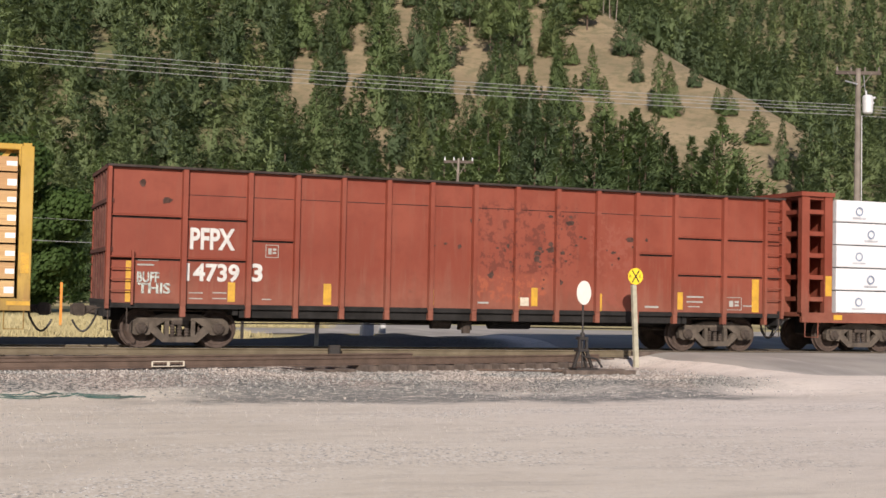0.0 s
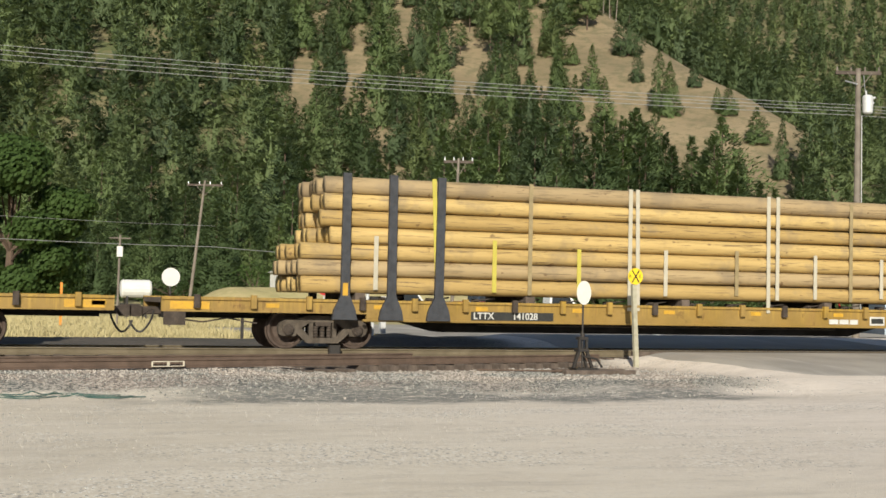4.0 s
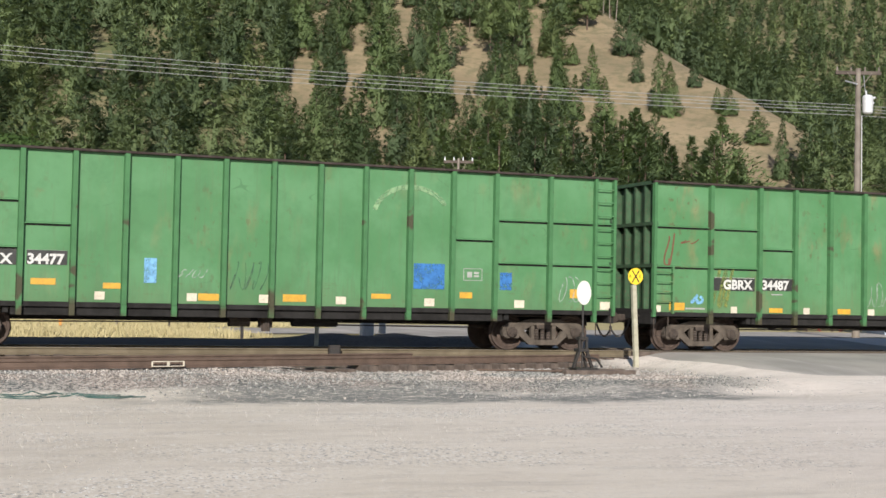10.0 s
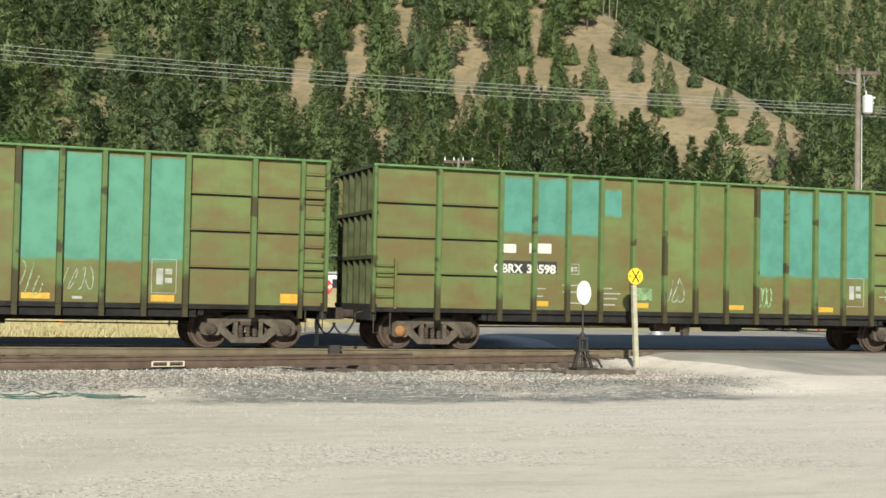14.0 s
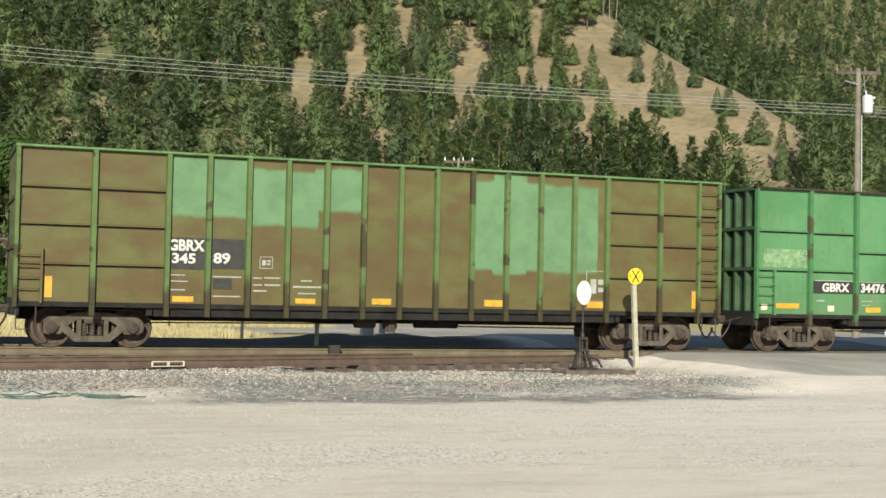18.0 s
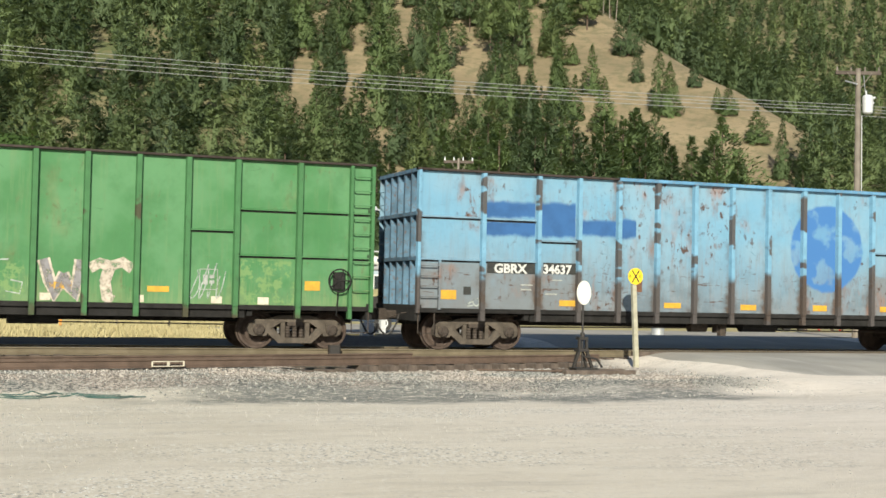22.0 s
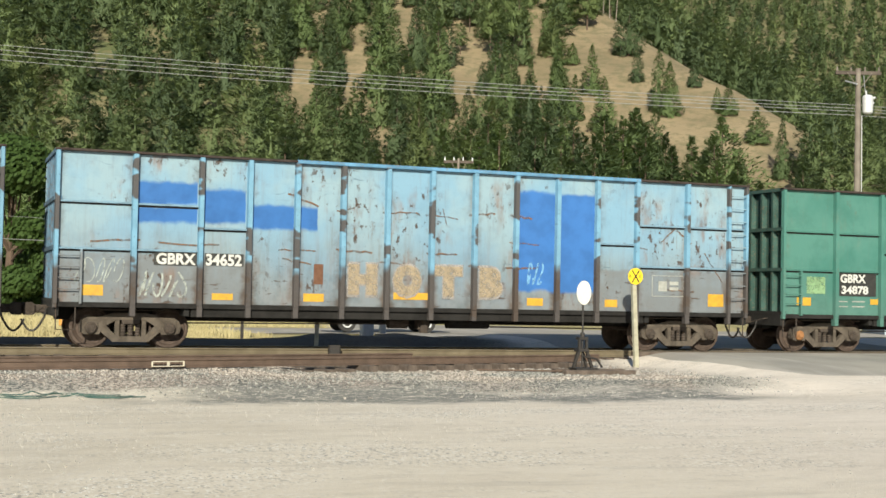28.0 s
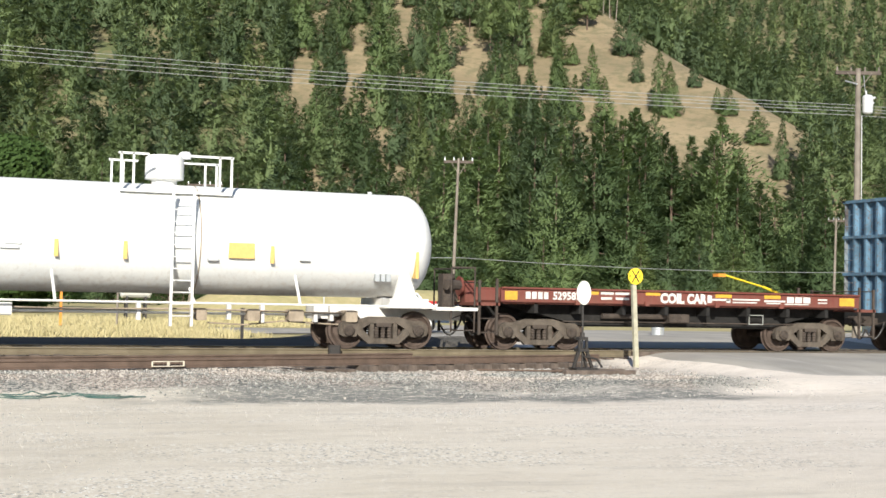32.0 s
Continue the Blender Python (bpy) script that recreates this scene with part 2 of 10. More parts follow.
def part(name, bm, material, parent, label="", smooth=False):
    """Links a bmesh as one mesh object under a thing or a part."""
    ob = new(name, sheet_mesh(name, bm, smooth))
    ob.data.materials.append(material)
    ob.parent = parent
    if label:
        ob["label"] = label
    return ob


def same(name, mesh, parent, m=None):
    """Another object on a mesh that is already there."""
    ob = new(name, mesh)
    ob.parent = parent
    if m is not None:
        ob.matrix_basis = m
    return ob


def boxes(name, rows, material, parent, label="", bevel=0.0):
    bm = bmesh.new()
    for r in rows:
        box(bm, *r, bevel=bevel)
    return part(name, bm, material, parent, label)


def lettering(name, text, size, material, parent, m, depth=0.002, label="", squeeze=1.0, bold=0.0):
    """Flat letters in the built-in font as a mesh."""
    cu = bpy.data.curves.new(name, "FONT")
    cu.body, cu.size, cu.extrude, cu.offset = text, size, depth, bold
    cu.resolution_u = 3
    tmp = bpy.data.objects.new(name, cu)
    me = bpy.data.meshes.new_from_object(tmp)
    bpy.data.objects.remove(tmp)
    bpy.data.curves.remove(cu)
    me.materials.clear()
    me.materials.append(material)
    ob = new(name, me)
    ob.parent = parent
    ob.matrix_basis = m @ Matrix.Diagonal((squeeze, 1, 1, 1))
    if label:
        ob["label"] = label
    return ob


def thing(name, label, category, group="", kind="", m=None):
    ob = new(name)
    ob.empty_display_size = 0.3
    if m is not None:
        ob.matrix_basis = m
    return tagged(ob, label, category, group, kind)


FRONT = pose(0, 0, 0, 90, 0, 0)  # letters that face the camera's side (-y)

# ---------------------------------------------------------------- land
HILL = (0.214307, 0.464828, -120.492)     # the grassy spur: z = a x + b y + c
BACK = (-0.45, 0.4648, 17.7)      # its far side, which falls to the right
NOSE = (-0.6, 0.857, -56.2)      # the blunt lower end of the spur
FAR_FOOT = (323.0, 496.0)


def step(v, a, b):
    t = min(1.0, max(0.0, (v - a) / (b - a)))
    return t * t * (3 - 2 * t)


def back_of(x, y):
    return min(BACK[0] * x + BACK[1] * y + BACK[2], NOSE[0] * x + NOSE[1] * y + NOSE[2])


def road_amount(x):
    return step(x, 16.6, 18.2)


def berm(x, y):
    """A low earth bank before the mobile home, and the raised plot behind it."""
    side = step(x, 15, 20) * (1 - step(x, 40, 48))
    return side * (1.85 * step(y, 55.5, 62) - 1.15 * step(y, 64, 70) - 0.7 * step(y, 80, 92))


def land(x, y):
    """Height of the ground."""
    if y > 60:
        far = 0.48 * ((x - FAR_FOOT[0]) * 0.45 + (y - FAR_FOOT[1]) * 0.89)
        spur = min(HILL[0] * x + HILL[1] * y + HILL[2], back_of(x, y))
        h = max(spur, far, -0.25 + berm(x, y))
        if h > 0:
            h += min(1.0, h / 15) * (4.0 * noise.noise((x * 0.013, y * 0.013, 0.3)) + 1.2 * noise.noise((x * 0.05, y * 0.05, 3.3)))
        return h
    # bed of the tracks, a low shoulder towards the gravel lot
    wob = 0.35 * noise.noise((x * 0.35, y * 0.35, 1.0))
    bed = -0.5 + 0.29 * step(y + wob, -9.9, -7.4) - 0.11 * step(x, 5.5, 8.0) * step(y, -8.6, -7.0) * (1 - step(y, -2.4, -1.4))
    if y > 2.2:
        mound = 0.22 + 0.16 * step(x, 9.2, 11.5) * (1 + 0.8 * noise.noise((x * 0.9, y * 0.5, 2.0)))
        bed = -0.21 - 0.1 * step(y, 2.2, 3.2) + mound * step(y, 3.2, 6.2) - (mound - 0.05) * step(y, 8.0, 13.0)
    r = road_amount(x)
    road = -0.05 - 0.4 * step(-y, 3.5, 12.0) if y < 0 else -0.05 + 0.16 * step(y, 2.5, 7) - 0.31 * step(y, 8.5, 16)
    h = bed * (1 - r) + road * r + berm(x, y)
    h += (0.012 * noise.noise((x * 1.3, y * 1.3, 5.0)) + 0.03 * noise.noise((x * 0.23, y * 0.23, 7.0))) * (1 - 0.8 * r)
    return h


def lines(spans):
    """Grid lines: (start, end, step) one after the other."""
    out = []
    for a, b, s in spans:
        n = max(1, round((b - a) / s))
        out += [a + (b - a) * i / n for i in range(n)]
    return out + [spans[-1][1]]


def ground_material():
    n = Nodes("gravel_ground")
    p = n.place()
    x, y, z = n.split(p)
    patch = n.noise(p, 0.35, 5, 0.6)
    lane = n.noise(p, 0.8, 4, 0.6, (0.12, 1.4, 1.0))
    grit = n.noise(p, 38.0, 3, 0.7)
    cell = n.voronoi(p, 24.0)
    cell_l = n.split(cell)[0]
    # dusty, packed gravel of the lot
    lot = n.mix(n.ramp(patch, 0.3, 0.7), (0.72, 0.65, 0.54), (0.63, 0.562, 0.455))
    lot = n.mix(n.math("MULTIPLY", n.ramp(lane, 0.40, 0.70), 0.4), lot, (0.79, 0.725, 0.615))
    lot = n.mix(n.math("MULTIPLY", n.ramp(grit, 0.52, 0.75), 0.35), lot, (0.34, 0.29, 0.25))
    lot = n.mix(n.math("MULTIPLY", n.ramp(cell_l, 0.88, 0.98), 0.35), lot, (0.76, 0.73, 0.68))
    lot = n.mix(n.ramp(n.math("ADD", x, n.math("MULTIPLY", patch, 6.0)), 6.0, 18.0, 0.0, 0.7), lot, n.mix(n.ramp(lane, 0.35, 0.65), (0.83, 0.748, 0.675), (0.72, 0.64, 0.567)))
    scuff = n.noise(n.scaled(p, (0.45, 1.0, 1.0)), 5.0, 6, 0.75)
    lot = n.mix(n.ramp(scuff, 0.50, 0.68, 0.0, 0.35), lot, (0.46, 0.405, 0.34))
    lot = n.mix(n.ramp(scuff, 0.30, 0.44, 0.35, 0.0), lot, (0.82, 0.76, 0.68))
    arc = n.math("ADD", y, n.math("MULTIPLY", n.math("MULTIPLY", x, x), 0.012))
    track = n.noise(n.scaled(p, (0.05, 1.0, 1.0)), 1.1, 4, 0.65)
    lot = n.mix(n.math("MULTIPLY", n.ramp(track, 0.52, 0.70), 0.25), lot, (0.52, 0.455, 0.36))
    rut = n.node("TexWave", wave_type="BANDS", bands_direction="X")
    band = n.node("CombineXYZ")
    n.put(band.inputs[0], n.math("ADD", arc, n.math("MULTIPLY", patch, 1.5)))
    n.put(rut.inputs["Vector"], band.outputs[0])
    rut.inputs["Scale"].default_value = 0.22
    lot = n.mix(n.math("MULTIPLY", n.ramp(rut.outputs["Fac"], 0.75, 0.98), 0.08), lot, (0.48, 0.42, 0.34))
    # scattered fine chips, thicker in drifts
    chip = n.split(n.voronoi(n.scaled(p, (1.0, 0.6, 1.0)), 34.0))[1]
    drift = n.ramp(n.noise(p, 0.55, 5, 0.65, (0.5, 1.2, 1.0)), 0.44, 0.66)
    lot = n.mix(n.math("MULTIPLY", n.ramp(chip, 0.80, 0.95), n.math("MULTIPLY", drift, 0.75)), lot, (0.29, 0.27, 0.245))
    lot = n.mix(n.math("MULTIPLY", n.ramp(chip, 0.20, 0.05), n.math("MULTIPLY", drift, 0.7)), lot, (0.88, 0.86, 0.81))
    lot = n.mix(n.ramp(n.noise(p, 0.9, 6, 0.7, (0.35, 1.6, 1.0)), 0.55, 0.72, 0.0, 0.4), lot, (0.47, 0.42, 0.36))
    # crushed stone along the tracks: pinkish, with blue-grey spills
    wob = n.math("MULTIPLY", n.math("SUBTRACT", n.noise(p, 0.5, 4, 0.65), 0.5), 2.6)
    yy = n.math("ADD", y, wob)
    stone = n.mix(n.ramp(n.noise(p, 0.22, 3), 0.42, 0.6), (0.42, 0.345, 0.29), (0.20, 0.22, 0.205))
    speck = n.mix(n.ramp(cell_l, 0.15, 0.85), (0.05, 0.05, 0.048), (0.58, 0.52, 0.45))
    stone = n.mix(0.62, stone, speck)
    bed = n.ramp(yy, -9.3, -8.7)
    bed = n.math("MULTIPLY", bed, n.ramp(n.math("ADD", x, wob), 14.8, 17.2, 1.0, 0.0))
    spill = n.math("MULTIPLY", n.inside(n.math("ADD", yy, n.math("MULTIPLY", n.math("SUBTRACT", patch, 0.5), 2.0)), -10.7, -8.9, 0.5), n.ramp(n.math("ADD", x, n.math("MULTIPLY", wob, 1.5)), 2.4, 4.8))
    spill = n.math("MULTIPLY", spill, n.ramp(n.math("ADD", x, wob), 14.2, 15.6, 0.85, 0.0))
    spill = n.math("MULTIPLY", spill, n.ramp(n.noise(p, 7.0, 5, 0.75, (0.7, 1.4, 1.0)), 0.33, 0.52))
    col = n.mix(bed, lot, stone)
    col = n.mix(spill, col, n.mix(0.16, (0.082, 0.100, 0.102), speck))
    # dry grass beyond the tracks and on the hill
    tuft = n.noise(p, 1.6, 5, 0.7)
    grass = n.mix(n.ramp(tuft, 0.35, 0.65), (0.50, 0.42, 0.22), (0.40, 0.35, 0.17))
    grass = n.mix(n.ramp(n.noise(p, 0.12, 4), 0.5, 0.65, 0.0, 0.2), grass, (0.30, 0.30, 0.11))
    # cinder bed under and behind the train, its shadow darkened into the colour
    shaded_cinder = n.mix(n.ramp(patch, 0.35, 0.65), (0.05, 0.045, 0.04), (0.085, 0.075, 0.062))
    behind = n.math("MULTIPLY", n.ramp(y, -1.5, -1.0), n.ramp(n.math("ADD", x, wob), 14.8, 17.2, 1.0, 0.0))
    col = n.mix(n.math("MULTIPLY", behind, 0.85), col, shaded_cinder)
    field = n.math("MULTIPLY", n.ramp(n.math("ADD", y, n.math("MULTIPLY", wob, 0.3)), 12.4, 13.2), 1.0)
    col = n.mix(field, col, grass)
    hill = n.mix(n.ramp(n.noise(p, 0.05, 5, 0.6), 0.35, 0.65), (0.295, 0.232, 0.142), (0.215, 0.172, 0.104))
    hill = n.mix(n.math("MULTIPLY", n.ramp(n.noise(p, 0.3, 5, 0.75), 0.46, 0.62), 0.65), hill, (0.135, 0.13, 0.07))
    # low green undergrowth where the woods are dense: west of the bare slope, and beyond its ridge
    west = n.math("SUBTRACT", n.math("MULTIPLY", n.math("ADD", y, 32.7), 0.245), x)
    dense = n.math("MAXIMUM", n.ramp(n.math("ADD", west, n.math("MULTIPLY", wob, 6.0)), 0.0, 8.0), n.ramp(n.math("ADD", x, n.math("MULTIPLY", wob, 5.0)), 214.0, 222.0))
    brush = n.mix(n.ramp(n.noise(p, 0.8, 5, 0.7), 0.35, 0.65), (0.070, 0.098, 0.038), (0.125, 0.135, 0.060))
    hill = n.mix(n.math("MULTIPLY", dense, n.ramp(n.noise(p, 0.09, 4, 0.6), 0.40, 0.50, 0.95, 0.45)), hill, brush)
    col = n.mix(n.ramp(z, 1.0, 12.0), col, hill)
    high = n.math("ADD", n.math("MULTIPLY", grit, 0.6), n.math("MULTIPLY", cell_l, 0.5))
    n.bump(high, 0.5, 0.03)
    return n.done(col, 0.93, 0.0, 0.25)


def build_ground():
    xs = lines([(-3000, -400, 200), (-400, -60, 20), (-60, -6, 3), (-6, 30, 0.3), (30, 70, 2), (70, 420, 9), (420, 1200, 40), (1200, 4000, 350)])
    ys = lines([(-800, -100, 100), (-100, -36, 8), (-36, -12, 0.8), (-12, 6, 0.25), (6, 30, 1.2), (30, 52, 5), (52, 92, 2), (92, 640, 8), (640, 1300, 30), (1300, 3000, 240)])
    v = [(x, y, land(x, y)) for y in ys for x in xs]
    w = len(xs)
    f = [(j * w + i, j * w + i + 1, (j + 1) * w + i + 1, (j + 1) * w + i) for j in range(len(ys) - 1) for i in range(w - 1)]
    me = bpy.data.meshes.new("ground")
    me.from_pydata(v, [], f)
    me.polygons.foreach_set("use_smooth", [True] * len(f))
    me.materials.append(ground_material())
    return tagged(new("ground", me), "pale packed gravel lot, crushed stone and dry grass hillside", "ground", kind="structure")


build_ground()


def stones():
    """Loose crushed stone on the shoulder beside the tracks, and grit on the lot."""
    n = Nodes("crushed_stone")
    rnd = n.node("NewGeometry").outputs["Random Per Island"]
    col = n.mix(n.ramp(rnd, 0.05, 0.98), (0.06, 0.058, 0.054), (0.62, 0.585, 0.53))
    px_, py_, pz_ = n.split(n.place())
    spilt = n.math("MAXIMUM", n.ramp(n.noise(n.place(), 0.3, 3), 0.46, 0.6), n.math("MULTIPLY", n.inside(n.math("ADD", py_, n.math("MULTIPLY", n.noise(n.place(), 0.5, 4), 1.6)), -8.9, -7.4, 0.3), n.ramp(px_, 3.0, 5.5)))
    col = n.mix(spilt, n.mix(0.5, col, (0.40, 0.335, 0.285)), n.mix(0.5, col, (0.17, 0.185, 0.175)))
    mat = n.done(col, 0.9)
    rng = random.Random(11)
    v, f = [], []
    base = [Vector(c) for c in ((1, 0, 0), (0, 1, 0), (-1, 0, 0), (0, -1, 0), (0, 0, 0.8), (0, 0, -0.6))]
    tri = ((0, 1, 4), (1, 2, 4), (2, 3, 4), (3, 0, 4), (1, 0, 5), (2, 1, 5), (3, 2, 5), (0, 3, 5))

    def drop(x, y, s):
        k = len(v)
        turn = Euler((rng.uniform(0, 0.8), rng.uniform(0, 0.8), rng.uniform(0, 6.3))).to_matrix()
        o = Vector((x, y, land(x, y) + s * 0.25))
        for b in base:
            v.append(o + turn @ (b * s * rng.uniform(0.65, 1.2)))
        f.extend((a + k, b + k, c + k) for a, b, c in tri)
    for _ in range(22000):
        x = rng.uniform(-2, 18.0)
        y = rng.triangular(-10.2, -1.2, -7.4)
        if x > 14.5 and rng.random() < (x - 14.5) / 2.5:
            continue
        if y < -8.3 and rng.random() < 0.55 + 0.6 * noise.noise((x * 0.5, y * 0.9, 4.0)):
            continue
        drop(x, y, rng.triangular(0.010, 0.038, 0.016))
    for _ in range(3000):
        drop(rng.uniform(-2, 14.5), rng.uniform(-5.6, -1.1), rng.triangular(0.014, 0.036, 0.02))
    for _ in range(4500):
        x, y = rng.uniform(-3, 26), rng.triangular(-24, -9, -10)
        if noise.noise((x * 0.4, y * 0.4, 8.0)) > -0.1:
            drop(x, y, rng.uniform(0.005, 0.013))
    me = bpy.data.meshes.new("loose_stones")
    me.from_pydata(v, [], f)
    me.materials.append(mat)
    tagged(new("loose_stones", me), "loose grey and pinkish crushed stones beside the track", "gravel", kind="stuff")


stones()

# ---------------------------------------------------------------- roads
asphalt = Nodes("asphalt")
_p = asphalt.place()
_g = asphalt.noise(_p, 60.0, 3, 0.7)
_c = asphalt.mix(asphalt.ramp(asphalt.noise(_p, 0.5, 5), 0.3, 0.7), (0.39, 0.36, 0.315), (0.30, 0.28, 0.25))
_c = asphalt.mix(asphalt.math("MULTIPLY", asphalt.ramp(asphalt.noise(_p, 0.7, 5, 0.6, (1.0, 0.25, 1.0)), 0.5, 0.68), 0.5), _c, (0.55, 0.50, 0.45))
asphalt.bump(_g, 0.3, 0.01)
asphalt = asphalt.done(_c, 0.9)


def build_roads():
    """The road over the crossing, and the street along the far side."""
    rng = random.Random(5)
    bm = bmesh.new()
    for y0, y1, nx in ((-9.5, -0.90, 40), (0.90, 34.0, 40)):
        ny = 40
        grid = []
        for j in range(ny + 1):
            y = y0 + (y1 - y0) * j / ny
            left = 17.25 + 0.12 * noise.noise((y * 0.9, 2.0, 0)) + 0.035 * max(0.0, -y - 2) + (0.9 * step(-y, 7, 9.5))
            grid.append([bm.verts.new((left + (29.0 - left) * i / nx, y, land(left + (29.0 - left) * i / nx, y) + 0.03 - (0.0 if y1 > 0 else 0.045 * step(-y, 5.0, 9.3)) - (0.10, 0.025, 0.005)[i] * (i < 3) if i < 3 else land(left + (29.0 - left) * i / nx, y) + 0.03 - (0.0 if y1 > 0 else 0.045 * step(-y, 5.0, 9.3)))) for i in range(nx + 1)])
        for a, b in zip(grid, grid[1:]):
            for i in range(nx):
                bm.faces.new((a[i], a[i + 1], b[i + 1], b[i]))
    ob = new("road", sheet_mesh("road", bm, True))
    ob.data.materials.append(asphalt)
    tagged(ob, "worn grey asphalt road over the rails", "road", kind="structure")
    bm = bmesh.new()
    nx = 60
    grid = [[bm.verts.new((11 + 110 * i / nx, y + 0.06 * i, land(11 + 110 * i / nx, y) + 0.04)) for i in range(nx + 1)] for y in (18.5, 20, 22, 24, 26.5)]
    for a, b in zip(grid, grid[1:]):
        for i in range(nx):
            bm.faces.new((a[i], a[i + 1], b[i + 1], b[i]))
    ob = new("street", sheet_mesh("street", bm, True))
    ob.data.materials.append(asphalt)
    tagged(ob, "pale grey street along the far side of the tracks", "road", kind="structure")


build_roads()

# ---------------------------------------------------------------- tracks
rail_mat = simple("rusty_rail", (0.135, 0.092, 0.068), 0.75, 0.15, 0.35, 3.0)
dusty_rail = simple("dusty_rail", (0.16, 0.13, 0.082), 0.85, 0.0, 0.3, 2.0, dirt=(0.12, 0.085, 0.06), dirty=0.4)
head_mat = simple("worn_rail_head", (0.45, 0.42, 0.40), 0.35, 0.9, 0.2, 3.0, dirty=0.1)
tie_mat = simple("weathered_tie", (0.135, 0.105, 0.085), 0.95, 0.0, 0.45, 5.0)
black_mat = simple("black_steel", (0.035, 0.032, 0.03), 0.6, 0.2, 0.3)
PROFILE = [(-0.075, -0.172), (0.075, -0.172), (0.075, -0.155), (0.012, -0.125), (0.012, -0.045), (0.036, -0.03), (0.036, -0.006), (0.028, 0.0), (-0.028, 0.0), (-0.036, -0.006), (-0.036, -0.03), (-0.012, -0.045), (-0.012, -0.125), (-0.075, -0.155)]


def rail_along(name, pts, parent, mat=None):
    """A rail bent along points on the ground plan (top of the rail at their z)."""
    bm = bmesh.new()
    rings = []
    for i, (x, y, z) in enumerate(pts):
        a, b = pts[max(0, i - 1)], pts[min(len(pts) - 1, i + 1)]
        d = Vector((b[0] - a[0], b[1] - a[1], 0)).normalized()
        s = Vector((-d.y, d.x, 0))
        rings.append([bm.verts.new((x + s.x * u, y + s.y * u, z + w)) for u, w in PROFILE])
    n = len(PROFILE)
    for a, b in zip(rings, rings[1:]):
        for i in range(n):
            bm.faces.new((a[i], a[(i + 1) % n], b[(i + 1) % n], b[i]))
    bm.faces.new(rings[0][::-1]), bm.faces.new(rings[-1])
    return part(name, bm, mat or rail_mat, parent)


def tie_mesh():
    bm = bmesh.new()
    box(bm, -0.115, 0.115, -1.3, 1.3, -0.36, -0.165, 0.012)
    me = sheet_mesh("tie", bm)
    me.materials.append(tie_mat)
    return me


TIE = tie_mesh()
SIDING = [(-40, -14.2), (-14, -9.3), (-6, -7.85), (1.18, -6.52), (3.25, -6.1), (5.54, -5.55), (8.16, -4.85), (10.93, -4.1), (14.43, -3.1), (15.3, -2.85)]


def build_tracks():
    main = thing("main_track", "main line of rusty steel rails on wooden ties", "railway track", kind="structure")
    for y in (-0.753, 0.753):
        rail_along("rail", [(-600, y, 0), (-10, y, 0), (40, y, 0), (900, y, 0)], main, dusty_rail)
        boxes("rail_head", [(-600, 900, y - 0.024, y + 0.024, 0.0005, 0.003)], head_mat, main, "polished running surface")
    rng = random.Random(3)
    x = -6.0
    while x < 17.0:
        same("tie", TIE, main, pose(x, rng.uniform(-0.05, 0.05), rng.uniform(-0.015, 0.01), 0, 0, rng.uniform(-1, 1)))
        x += 0.51
    side = thing("siding_track", "rusty siding track that joins at the switch", "railway track", kind="structure")
    near = [(x, y, -0.01) for x, y in SIDING]
    rail_along("rail", near, side)
    far = []
    for i, (x, y) in enumerate(SIDING):
        a, b = SIDING[max(0, i - 1)], SIDING[min(len(SIDING) - 1, i + 1)]
        d = Vector((b[0] - a[0], b[1] - a[1])).normalized()
        if x < 12:
            far.append((x - d.y * 1.5, y + d.x * 1.5, -0.01))
    rail_along("rail", far, side)
    for i in range(46):
        x = -7.5 + i * 0.49
        k = max(j for j in range(len(SIDING) - 1) if SIDING[j][0] <= x)
        (xa, ya), (xb, yb) = SIDING[k], SIDING[k + 1]
        y = ya + (yb - ya) * (x - xa) / (xb - xa)
        turn = math.degrees(math.atan2(yb - ya, xb - xa))
        o = Vector((x, y, 0)) + Vector((-math.sin(radians(turn)), math.cos(radians(turn)), 0)) * 0.85
        same("tie", TIE, side, pose(o.x, o.y, rng.uniform(-0.02, 0.005) - (0.012 if x > 8.5 else 0.075), 0, 0, turn + rng.uniform(-1.5, 1.5)))
    # crossing panels between the rails
    deck = thing("crossing_deck", "dark timber and asphalt crossing panels between the rails", "crossing", kind="structure")
    for y0, y1 in ((-1.25, -0.80), (-0.66, -0.02), (0.02, 0.66), (0.80, 1.25)):
        for k in range(4):
            boxes("panel", [(17.3 + k * 2.95, 17.3 + k * 2.95 + 2.93, y0, y1, -0.17, -0.012)], tie_mat, deck, bevel=0.012)


build_tracks()

